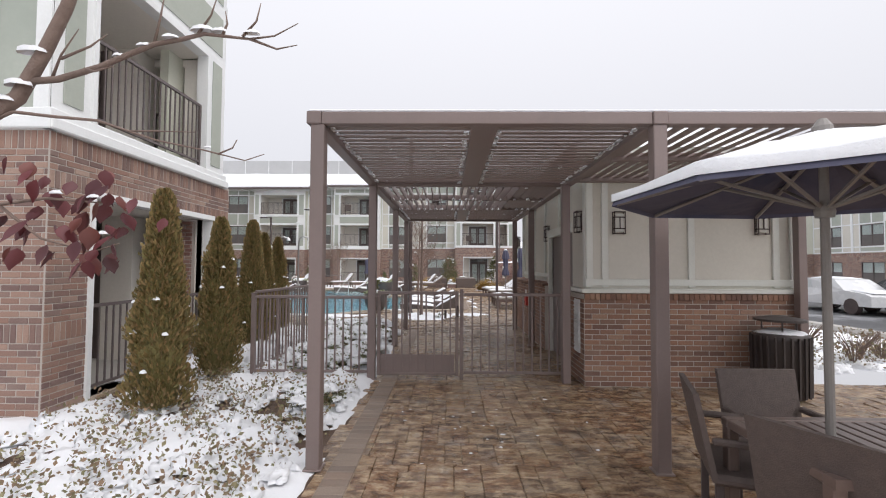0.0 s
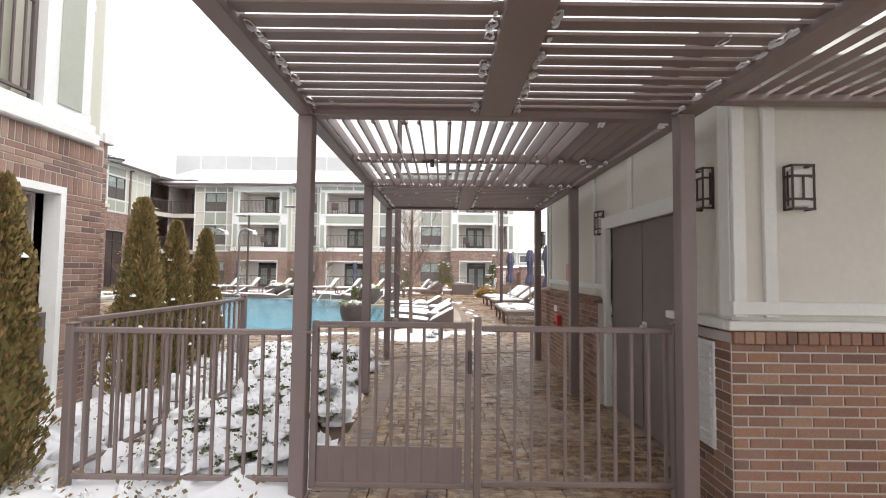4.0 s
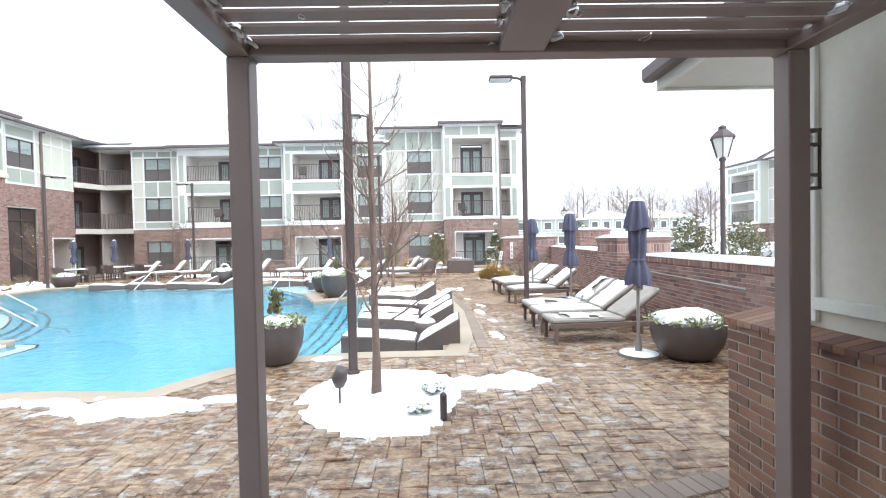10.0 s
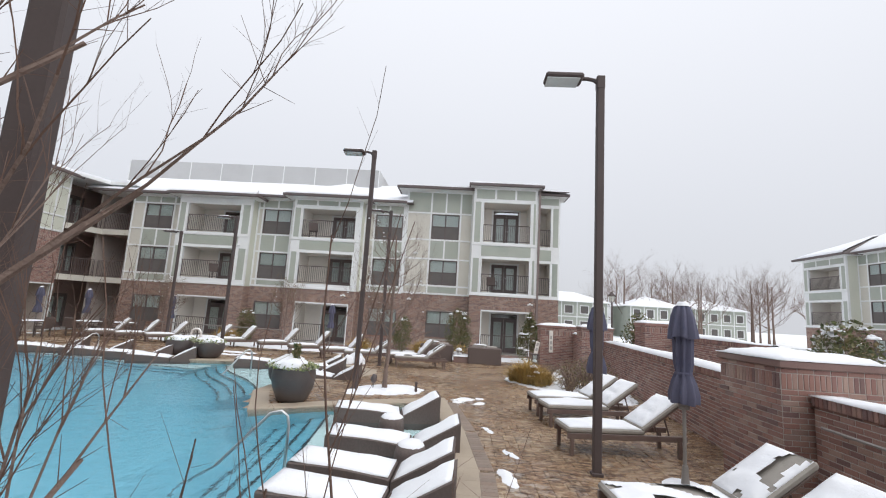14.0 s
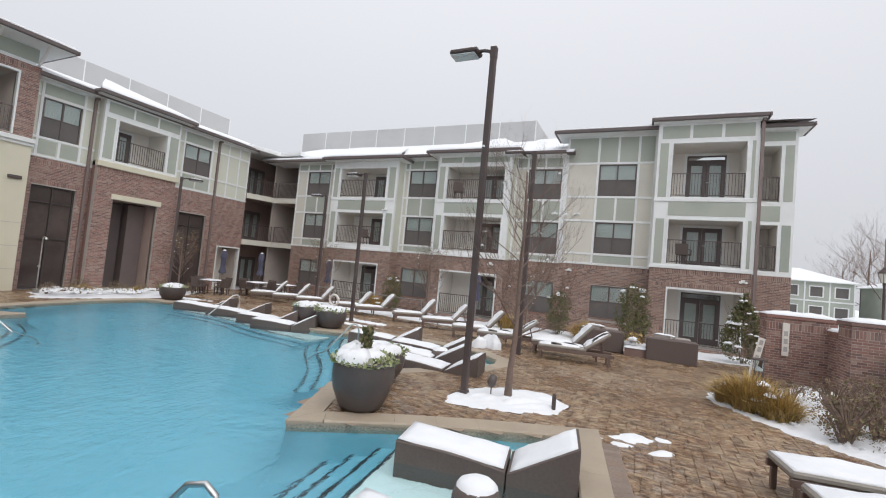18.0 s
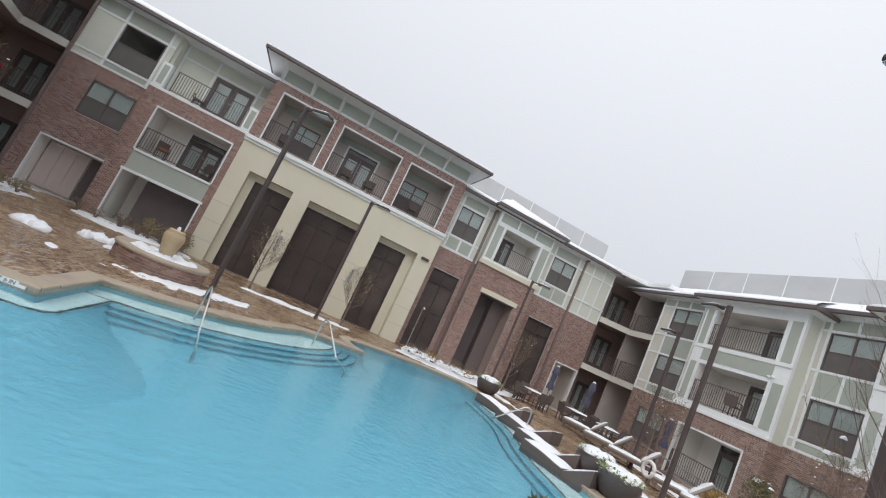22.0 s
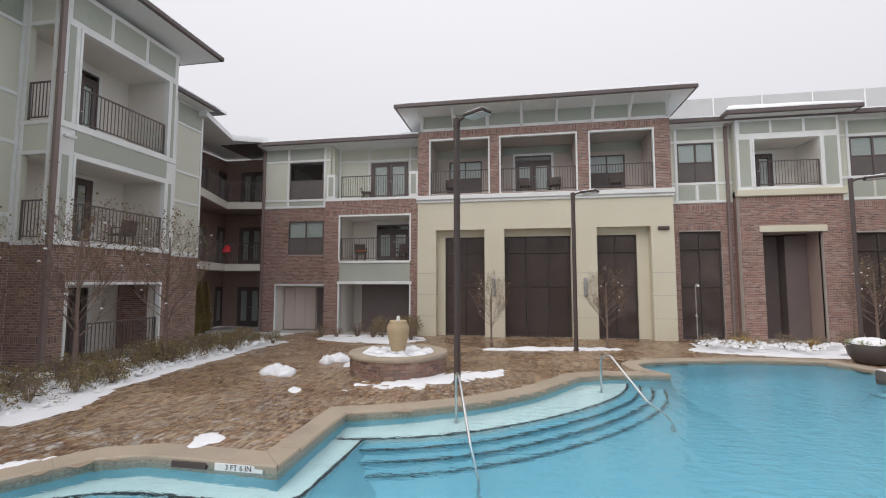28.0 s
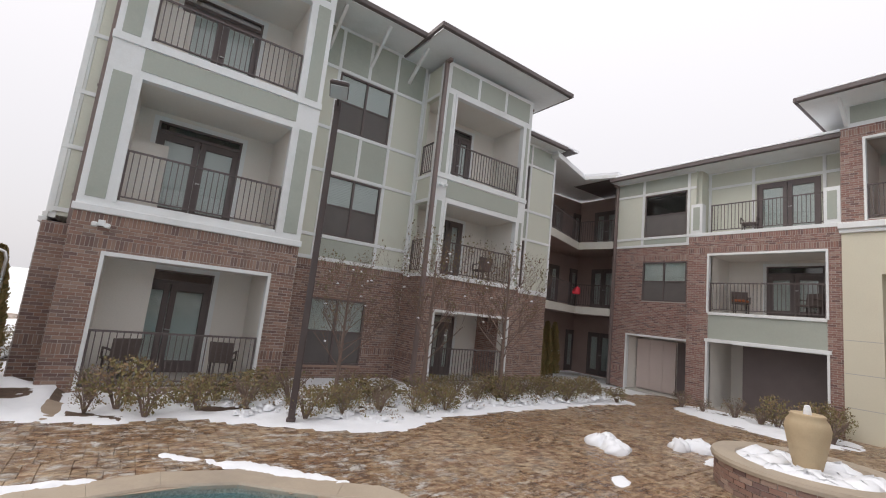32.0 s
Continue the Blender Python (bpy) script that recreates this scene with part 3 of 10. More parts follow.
def snow_roof(fr, a0, a1, v0, v1, z, rise, house, hip=(0, 0)):
    """A roof slope, from its front edge v1 up to a ridge at v0, under a thick cover of snow."""
    rise *= 1.3
    r = Build(fr)
    def sheet(off, t):
        vs = [(a0, v1, z + off), (a1, v1, z + off), (a1 - hip[1], v0, z + rise + off), (a0 + hip[0], v0, z + rise + off)]
        vs += [(a0, v1, z + off - t), (a1, v1, z + off - t), (a1 - hip[1], v0, z + off - t), (a0 + hip[0], v0, z + off - t)]
        return vs, [(0, 1, 2, 3), (4, 7, 6, 5), (0, 4, 5, 1), (1, 5, 6, 2), (2, 6, 7, 3), (3, 7, 4, 0)]
    r.add(*sheet(0.0, 0.02))
    roof = part("roof", r, DARK, house, "dark shingle roof under snow")
    s = Build(fr)
    n, m, rng = max(4, int((a1 - a0) / 0.8)), 5, random.Random(int(abs(a0 * 7 + z * 13)))
    grid, fs = [], []
    for j in range(m + 1):
        w = j / m
        lo, hi = a0 + hip[0] * w + 0.02, a1 - hip[1] * w - 0.02
        for i in range(n + 1):
            puff = 0.05 + 0.05 * noise.noise((i * 0.45, j * 0.8, a0 + z))
            grid.append((lo + (hi - lo) * i / n, v1 + (v0 - v1) * w + (0.05 if j == 0 else 0), z + rise * w + 0.07 + puff + (-0.06 if j == 0 else 0)))
    for j in range(m):
        fs += [(j * (n + 1) + i, j * (n + 1) + i + 1, (j + 1) * (n + 1) + i + 1, (j + 1) * (n + 1) + i) for i in range(n)]
    k = len(grid)
    grid += [(x, y, z - 0.0 + rise * 0) for x, y, _ in grid[: n + 1]]
    fs += [(i + 1, i, k + i, k + i + 1) for i in range(n)]
    s.add(grid, fs)
    part("snow_cover", s, SNOW, roof, "thick snow cover", smooth=True)
    return roof

# ---- apartment buildings ----
def apt_bay(fr, a0, a1, o0, o1, v, vb, zg, zb, f2, f3, ze, house, gdoor=None, gopen=None, deep=1.7, tone=None, seed=1, door2=None, door3=None, side_open=False):
    """A bay that stands out from the facade: brick below, white boards with green panels above, balconies let into it."""
    holes_g = [gopen] if gopen else []
    brick_wall(fr, a0, a1, zg, zb, v, 0.2, holes_g, house, (zb - 0.2, zg + 0.75, *( [gopen[3] + 0.1] if gopen else [])), tone, seed)
    up = [(o0, o1, *f2), (o0, o1, *f3)]
    part("wall", holed(Build(fr), a0, a1, zb, ze, v - 0.16, v, up), TRIM, house, "white boarded bay front")
    # returns of the bay
    for a in (a0, a1 - 0.14):
        if side_open and a == a0:
            (ox, oy), (ux, uy), (nx, ny) = fr
            fs = ((ox + a0 * ux, oy + a0 * uy), (nx, ny), (-ux, -uy))
            gaps = [(vb + 0.18, v - 0.34, *f2), (vb + 0.18, v - 0.34, *f3)]
            part("bay_return", holed(Build(fs), vb - 0.1, v - 0.16, zb, ze, -0.14, 0, gaps), SIDING, house, "side of the bay with balcony openings")
            battens(fs, 0, house, [(vb + 0.12, zb, ze), (v - 0.28, zb, ze)], [(g + s, vb, v - 0.2) for q in (f2, f3) for g, s in ((q[0], -0.08), (q[1], 0.06))])
            for q in (f2, f3):
                railing(fs, vb + 0.18, v - 0.34, q[0], -0.07, house)
                part("balcony_floor", Build(fr).box(a0 + 0.14, o0, v - deep, v - 0.17, q[0] - 0.12, q[0]), CONCRETE, house)
                part("balcony_ceiling", Build(fr).box(a0 + 0.14, o0 - 0.1, v - deep, v - 0.17, q[1], q[1] + 0.1), INNER, house)
                part("balcony_back", Build(fr).box(a0 + 0.14, o0 - 0.1, v - deep - 0.12, v - deep, q[0], q[1]), INNER, house)
        else:
            part("bay_return", Build(fr).box(a, a + 0.14, vb - 0.1, v - 0.16, zb, ze), SIDING, house)
        low = part("bay_return", Build(fr).box(a, a + 0.14, vb - 0.1, v - 0.2, zg, zb), MORTAR, house, "brick return")
        (ox, oy), (ux, uy), (nx, ny) = fr
        at = a0 if a == a0 else a1
        sgn = -1 if a == a0 else 1
        sk = ((ox + at * ux, oy + at * uy), (nx, ny), (sgn * ux, sgn * uy))
        part("brickwork", brick_skin(Build(sk), brick_rects(vb, v, zg, zb, (), (zb - 0.2, zg + 0.75), seed=seed + 5), 0), tone or BRICK_RED, low, kind="stuff")
    rect = []
    for z0, z1 in (f2, f3):
        rect += [(a0 + 0.11, o0 - 0.17, z0 - 0.02, z1 + 0.02), (o1 + 0.17, a1 - 0.11, z0 - 0.02, z1 + 0.02)]
    rect += [(o0 - 0.05, o1 + 0.05, f2[1] + 0.17, f3[0] - 0.22)]
    if ze - f3[1] > 0.5:
        n = 3
        for k in range(n):
            w = (a1 - a0 - 0.2) / n
            rect.append((a0 + 0.1 + k * w + 0.06, a0 + 0.1 + (k + 1) * w - 0.06, f3[1] + 0.22, ze - 0.14))
    panels(fr, v + 0.002, house, [r for r in rect if r[1] - r[0] > 0.1 and r[3] - r[2] > 0.08])
    part("ledge", Build(fr).box(a0 - 0.04, a1 + 0.04, v - 0.1, v + 0.06, zb - 0.02, zb + 0.12, 0.01), TRIM, house, "white ledge board")
    part("ledge", Build(fr).box(a0 - 0.02, a1 + 0.02, v - 0.05, v + 0.04, f3[0] - 0.2, f3[0] - 0.04, 0.008), TRIM, house, "white ledge board")
    w = o1 - o0
    for (z0, z1), dd in ((f2, door2), (f3, door3)):
        d0, d1 = dd or (o0 + 0.42 * w, o0 + 0.9 * w)
        alcove(fr, o0, o1, z0, z1, v, deep, house, [(d0, d1, z0, min(z0 + 2.35, z1 - 0.12), 0.25 if z1 - z0 > 2.3 else 0.0)], sides=(not side_open, 1))
    if gopen:
        g0, g1 = gdoor or (gopen[0] + 0.3, gopen[0] + 2.0)
        alcove(fr, *gopen, v, deep, house, [(g0, g1, gopen[2], min(gopen[2] + 2.42, gopen[3] - 0.1), 0.28)], rail=True)


def apt_col(fr, a0, a1, v, zg, zb, ze, house, w0, w1, wg=None, w2=None, w3=None, siding=None, tone=None, seed=2, top=0.45, bl=0.5):
    """A stretch of plain facade with windows one above the other between white battens."""
    hg = [(w0, w1, *wg)] if wg else []
    brick_wall(fr, a0, a1, zg, zb, v, 0.2, hg, house, (zb - 0.2, zg + 0.75), tone, seed)
    hs = [(w0, w1, *w) for w in (w2, w3) if w]
    siding_wall(fr, a0, a1, zb, ze, v, 0.16, hs, house, siding)
    ups = [(a0 + 0.05, zb, ze), (a1 - 0.05, zb, ze), (w0 - 0.06, zb, ze), (w1 + 0.06, zb, ze)]
    flats = [(zb + 0.06, a0, a1), (ze - 0.06, a0, a1)]
    if w3:
        flats += [(w3[1] + 0.06, a0, a1)]
        ups += [((w0 + w1) / 2, w3[1] + 0.1, ze)]
    if w2 and w3:
        flats += [(w3[0] - 0.06, a0, a1), (w2[1] + 0.06, a0, a1)]
        ups += [((w0 + w1) / 2, w2[1] + 0.1, w3[0] - 0.1)]
        panels(fr, v + 0.002, house, [(w0, (w0 + w1) / 2 - 0.05, w2[1] + 0.11, w3[0] - 0.11), ((w0 + w1) / 2 + 0.05, w1, w2[1] + 0.11, w3[0] - 0.11)])
    if w2:
        flats += [(w2[0] - 0.06, a0, a1)]
        if w2[0] - zb > 0.4:
            panels(fr, v + 0.002, house, [(w0, w1, zb + 0.12, w2[0] - 0.12)])
    if w3 and ze - w3[1] > 0.35:
        m = (w0 + w1) / 2
        panels(fr, v + 0.002, house, [(a0 + 0.11, w0 - 0.12, w3[1] + 0.12, ze - 0.12), (w0, m - 0.05, w3[1] + 0.12, ze - 0.12), (m + 0.05, w1, w3[1] + 0.12, ze - 0.12), (w1 + 0.12, a1 - 0.11, w3[1] + 0.12, ze - 0.12)])
    battens(fr, v, house, [u for u in ups if u[2] - u[1] > 0.05], flats)
    for w in (w2, w3):
        if w:
            window(fr, w0, w1, *w, v, house, blind=bl)
    if wg:
        window(fr, w0, w1, *wg, v, house, blind=0.5)
        part("window_sill", Build(fr).box(w0 - 0.05, w1 + 0.05, v - 0.02, v + 0.04, wg[0] - 0.07, wg[0], 0.008), tone or BRICK_RED, house, "brick sill")


def core(fr, a0, a1, v, back, zg, levels, house):
    """Floors and the walls at the rear that close a building."""
    for z in levels:
        part("floor_slab", Build(fr).box(a0, a1, v - back, v - 2.2, z - 0.2, z - 0.02), ROOM, house)
    for lo, hi in ((a0, a0 + 0.12), (a1 - 0.12, a1)):
        part("end_wall", Build(fr).box(lo, hi, v - back, v - 0.25, zg, levels[-1]), ROOM, house)
    return part("rear_wall", Build(fr).box(a0, a1, v - back - 0.2, v - back, zg, levels[-1]), ROOM, house)


# north building
north_house = thing("apartment_building", "three-storey apartment building in brick and pale siding with snowy roof", "apartment building")
NF = north(0, 40.9)
ZG = -0.32
N2, N3 = (3.3, 5.15), (6.1, 7.85)
W2, W3 = (3.5, 5.1), (6.3, 7.85)
core(NF, -23.0, 6.3, 0, 9.0, ZG, [3.05, 6.0, 8.75], north_house)
apt_col(NF, -20.6, -17.0, 0, ZG, 2.9, 8.43, north_house, -19.7, -17.9, (0.5, 2.1), W2, W3, SIDING_GREY, BRICK_TAN, 11)
apt_bay(NF, -17.0, -12.4, -16.4, -13.1, 0.8, 0, ZG, 2.95, N2, N3, 8.3, north_house, (-15.4, -13.6), (-16.3, -13.2, -0.1, 2.15), tone=BRICK_TAN, seed=12)
apt_col(NF, -12.4, -9.8, 0, ZG, 3.0, 8.53, north_house, -12.0, -10.25, (0.5, 2.1), W2, W3, SIDING_GREY, BRICK_TAN, 13)
apt_bay(NF, -9.8, -5.6, -9.2, -5.95, 0.8, 0, ZG, 3.0, N2, N3, 8.5, north_house, (-8.0, -6.2), (-9.1, -6.0, -0.1, 2.15), tone=BRICK_TAN, seed=14)
apt_col(NF, -5.6, -3.0, 0, ZG, 3.05, 8.54, north_house, -4.9, -3.15 - 0.05, (0.5, 2.1), W2, W3, SIDING_GREY, BRICK_TAN, 15)
apt_col(NF, -3.0, 1.1, 0, ZG, 3.1, 9.5, north_house, -1.42, 0.28, (0.6, 2.15), (3.7, 5.2), (6.5, 8.05), SIDING_GREY, BRICK_TAN, 16)
apt_bay(NF, 1.1, 4.9, 1.72, 4.5, 0.8, 0, ZG, 3.2, (3.4, 5.35), (6.35, 8.75), 9.68, north_house, (2.5, 4.1), (1.85, 4.6, -0.1, 2.3), tone=BRICK_TAN, seed=17, door2=(2.4, 4.0), door3=(2.4, 4.0))
# east end of the north building: a short return with corner balconies
part("wall", holed(Build(NF), 4.9, 6.4, 3.2, 9.45, -0.16, 0, [(5.15, 5.85, 3.4, 5.35), (5.15, 5.85, 6.35, 8.75)]), TRIM, north_house, "white boarded corner")
brick_wall(NF, 4.9, 6.4, ZG, 3.2, 0, 0.2, [], north_house, (3.0,), BRICK_TAN, 18)
panels(NF, 0.002, north_house, [(5.98, 6.3, 3.4, 5.35), (5.98, 6.3, 6.35, 8.75), (5.1, 5.9, 5.5, 6.15), (5.1, 6.3, 8.95, 9.35)])
for zz in ((3.4, 5.35), (6.35, 8.75)):
    alcove(NF, 5.15, 5.85, *zz, 0, 1.6, north_house, case=True)
downspout(NF, 5.0, 0.78, ZG, 9.6, north_house)
downspout(NF, -17.05, 0.05, ZG, 8.6, north_house)
part("wall", Build().box(6.2, 6.4, 41.0, 50.0, 3.2, 9.7), SIDING_GREY, north_house)
part("wall", Build().box(6.2, 6.4, 41.0, 50.0, ZG, 3.2), BRICK_TAN, north_house)
eave(NF, -23.0, -17.0, 8.45, 0, 0.45, north_house, ends=(0, 0))
eave(NF, -17.0, -12.4, 8.32, 0.8, 0.45, north_house)
eave(NF, -12.4, -9.8, 8.55, 0, 0.45, north_house, ends=(0, 0))
eave(NF, -9.8, -5.6, 8.52, 0.8, 0.45, north_house)
eave(NF, -5.6, -3.0, 8.56, 0, 0.45, north_house, ends=(0, 0))
eave(NF, -2.95, 1.1, 9.52, 0, 0.55, north_house, ends=(1, 0))
eave(NF, 1.2, 4.8, 9.7, 0.8, 0.3, north_house)
eave(NF, 4.9, 6.4, 9.46, 0, 0.35, north_house, ends=(0, 1))
snow_roof(NF, -23.5, -2.6, -6.5, 0.5, 8.59, 2.2, north_house)
snow_roof(NF, -17.5, -11.9, -3.5, 1.3, 8.47, 1.35, north_house, (2.4, 2.4))
snow_roof(NF, -10.3, -5.1, -3.5, 1.3, 8.66, 1.5, north_house, (2.4, 2.4))
snow_roof(NF, -3.5, 6.8, -6.0, 0.6, 9.66, 1.1, north_house, (2.0, 4.0))
snow_roof(NF, 0.8, 5.2, -4.0, 1.15, 9.84, 1.0, north_house, (2.0, 2.0))
for a, z, v in ((-13.0, 5.4, 0.8), (-6.3, 2.75, 0.8), (-3.4, 5.6, 0), (-2.3, 5.6, 0), (-2.5, 2.8, 0), (4.6, 2.85, 0.8)):
    fixture(NF, a, z, v, north_house)


SCREEN_GREY = surface("screen_panel", (0.47, 0.475, 0.48), (0.53, 0.535, 0.54), 0.5, 20, (0.6, 0.8), 0.05, stain=(0.44, 0.445, 0.45))


def roof_screen(fr, a0, a1, z0, z1, v, house):
    """A pale panelled screen that stands on the roof."""
    b = Build(fr).box(a0, a1, v - 0.1, v, z0, z1, 0.01)
    b.box(a1 - 0.1, a1, v - 4, v - 0.1, z0, z1)
    s = part("roof_screen", b, SCREEN_GREY, house, "pale panelled roof screen")
    c, n = Build(fr), max(2, int((a1 - a0) / 2.4))
    for k in range(n + 1):
        a = a0 + (a1 - a0 - 0.06) * k / n
        c.box(a, a + 0.06, v, v + 0.02, z0, z1)
    c.box(a0 - 0.2, a1 + 0.2, v + 0.3, v + 0.36, z0 + 0.05, z0 + 0.12)
    part("screen_trim", c, TRIM, s)


roof_screen(NF, -25.5, -6.0, 9.9, 12.35, -5.1, north_house)

# west building with the clubhouse in its middle
west_house = thing("apartment_building", "brick clubhouse wing with cream ground storeys and snowy roofs", "apartment building")
WF = west(-22.6)
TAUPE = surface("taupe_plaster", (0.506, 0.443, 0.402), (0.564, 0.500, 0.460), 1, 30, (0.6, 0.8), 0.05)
STORE = surface("storage_paint", (0.550, 0.462, 0.424), (0.605, 0.512, 0.473), 1, 30, (0.55, 0.7), 0.05)
WG = -0.3
core(WF, 8.7, 39.0, -0.5, 9.0, WG, [2.95, 5.85, 8.75], west_house)
# southern stretch, brick to the second floor
brick_wall(WF, 8.6, 12.2, WG, 5.75, -0.5, 0.2, [(10.05, 11.9, 3.45, 5.1), (9.45, 12.05, WG, 1.95)], west_house, (0.4, 5.15), None, 21)
siding_wall(WF, 8.6, 12.2, 5.75, 8.85, -0.5, 0.16, [(10.05, 11.85, 6.2, 8.05)], west_house, SIDING)
battens(WF, -0.5, west_house, [(8.65, 5.75, 8.85), (9.98, 5.75, 8.85), (11.92, 5.75, 8.85)], [(5.81, 8.6, 12.2), (6.14, 8.6, 12.2), (8.11, 8.6, 12.2), (8.79, 8.6, 12.2)])
panels(WF, -0.498, west_house, [(10.05, 11.85, 5.87, 6.07), (8.72, 9.92, 8.18, 8.72), (10.05, 11.85, 8.18, 8.72)])
window(WF, 10.05, 11.85, 6.2, 8.05, -0.5, west_house, 1, 0.0, "large dark picture window")
window(WF, 10.05, 11.9, 3.45, 5.1, -0.5, west_house, 2, 0.5)
alcove(WF, 9.45, 12.05, WG + 0.02, 1.95, -0.5, 0.9, west_house, rail=False)
part("storage_door", Build(WF).box(9.5, 11.2, -1.32, -1.26, WG + 0.05, 1.85, 0.01).box(10.05, 10.1, -1.26, -1.24, WG + 0.05, 1.85).box(10.62, 10.67, -1.26, -1.24, WG + 0.05, 1.85), STORE, west_house, "pinkish panelled storage doors")
# no leaf stands here: a dark sheet paints the shade of the opening
part("storage_door", Build(WF).box(11.26, 12.03, -1.32, -1.27, WG + 0.05, 1.85, 0.01), DARK, west_house, "flat dark sheet for the shade of the opening beside the doors")
# terrace bay
brick_wall(WF, 12.2, 16.74, WG, 6.0, 0, 0.25, [(12.95, 16.35, WG, 5.2)], west_house, (5.3, 5.8), None, 22)
part("bay_return", Build(WF).box(12.2, 12.4, -0.5, -0.25, WG, 6.0), BRICK_RED, west_house, "brick return")
alcove(WF, 12.95, 16.35, 3.12, 5.2, 0, 1.7, west_house, [(14.2, 15.9, 3.12, 5.0, 0.3)])
part("spandrel", Build(WF).box(12.95, 16.35, -0.2, -0.02, 2.15, 3.1, 0.006), PANEL, west_house, "grey-green spandrel panel")
part("trim", Build(WF).box(12.85, 16.45, -0.2, 0.03, 2.03, 2.15, 0.006).box(12.95, 16.35, -0.1, 0.03, 3.0, 3.1, 0.006), TRIM, west_house)
alcove(WF, 12.95, 16.35, WG + 0.02, 2.03, 0, 2.0, west_house, rail=False)
# plain sheet added to give the open bay its dark depth
part("garage_screen", Build(WF).box(13.75, 16.33, -1.0, -0.92, WG, 2.0), DARK, west_house, "flat dark sheet for the shade inside the ground opening")
part("terrace_floor", Build(WF).box(12.2, 16.74, -1.9, 0.02, 5.95, 6.08, 0.01), TRIM, west_house, "white-edged terrace floor")
part("terrace_return", Build(WF).box(12.2, 12.34, -1.2, -0.66, 6.08, 8.85), SIDING, west_house, "sage boarded side of the terrace")
siding_wall(WF, 12.2, 16.74, 6.08, 8.85, -1.2, 0.16, [(14.05, 15.95, 6.08, 8.05)], west_house, SIDING)
french_door(WF, 14.05, 15.95, 6.08, 8.05, -1.2, west_house, 0.0)
railing(WF, 12.95, 16.3, 6.08, -0.1, west_house)
for a in (12.25, 16.3):
    part("terrace_post", Build(WF).box(a, a + 0.42, -0.3, 0.0, 6.08, 7.25, 0.01), TRIM, west_house)
    panels(WF, 0.002, west_house, [(a + 0.09, a + 0.33, 6.2, 7.12)])
battens(WF, -1.2, west_house, [(13.95, 6.08, 8.85), (16.05, 6.08, 8.85), (12.42, 6.08, 8.85)], [(8.15, 12.2, 16.74), (8.79, 12.2, 16.74)])
# clubhouse
CO = [(17.6, 19.78, WG, 4.45), (20.65, 23.5, WG, 4.45), (24.55, 26.72, WG, 4.45)]
part("wall", holed(Build(WF), 16.74, 27.62, WG, 5.7, -0.35, 0.1, CO), CREAM, west_house, "cream-painted brick front")
score = Build(WF)
for a0, a1 in ((16.75, 17.6), (19.78, 20.65), (23.5, 24.55), (26.72, 27.61)):
    for z in (0.6, 1.55, 2.5):
        score.box(a0 + 0.01, a1 - 0.01, 0.098, 0.104, z, z + 0.02)
part("score_line", score, CONCRETE, west_house, "shallow score lines in the cream piers", kind="stuff")
part("ledge", Build(WF).box(16.7, 27.66, -0.1, 0.17, 5.7, 5.82, 0.012).box(16.68, 27.68, -0.1, 0.24, 5.82, 6.02, 0.02), TRIM, west_house, "pale moulded ledge")
CB = [(17.32, 19.98, 6.12, 8.6), (20.52, 23.78, 6.12, 8.6), (24.36, 26.92, 6.12, 8.6)]
brick_wall(WF, 16.74, 27.62, 6.02, 9.05, 0.05, 0.25, CB, west_house, (8.82,), None, 23)
part("bay_return", Build(WF).box(16.72, 16.74, -0.5, 0.0, 6.02, 9.05), BRICK_RED, west_house)
part("bay_return", Build(WF).box(27.62, 27.64, -0.5, 0.0, 6.02, 9.05), BRICK_RED, west_house)
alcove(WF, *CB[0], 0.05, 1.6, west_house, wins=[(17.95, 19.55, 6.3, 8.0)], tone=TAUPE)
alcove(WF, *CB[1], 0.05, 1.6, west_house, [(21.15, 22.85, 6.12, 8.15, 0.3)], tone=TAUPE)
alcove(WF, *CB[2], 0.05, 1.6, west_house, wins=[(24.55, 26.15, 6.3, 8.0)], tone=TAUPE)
for lo, hi, z0, z1 in CB:
    part("transom_panel", Build(WF).box(lo + 0.05, hi - 0.05, -1.56, -1.53, z1 - 0.42, z1 - 0.04), PANEL, west_house)


def storefront(fr, a0, a1, z0, z1, v, house, cols, door=False):
    """Dark-framed shop glazing with a transom row."""
    f = 0.06
    zt = z1 - 0.75
    s = part("storefront", holed(Build(fr), a0, a1, z0, z1, v - 0.1, v, [(a0 + f, a1 - f, z0 + f, z1 - f)]), SHOPFRAME, house, "tall dark-framed glazing")
    part("transom_bar", Build(fr).box(a0 + f, a1 - f, v - 0.1, v, zt, zt + f, 0.004), SHOPFRAME, s)
    for k in range(1, cols):
        a = a0 + (a1 - a0 - f) * k / cols
        part("mullion", Build(fr).box(a, a + f, v - 0.1, v + 0.004, z0 + f, z1 - f, 0.004), SHOPFRAME, s)
    for k in range(cols):
        lo, hi = a0 + (a1 - a0) * k / cols + f, a0 + (a1 - a0) * (k + 1) / cols - f
        part("door_head", Build(fr).box(lo, hi, v - 0.09, v - 0.01, z0 + 2.2, z0 + 2.26), SHOPFRAME, s)
    for k in range(cols):
        lo, hi = a0 + (a1 - a0) * k / cols + 0.03, a0 + (a1 - a0) * (k + 1) / cols - 0.03
        p = part("pane", Build(fr).box(lo, hi, v - 0.06, v - 0.05, z0 + 0.03, z1 - 0.03), TINTED, s)
        p.visible_shadow = False
    return s


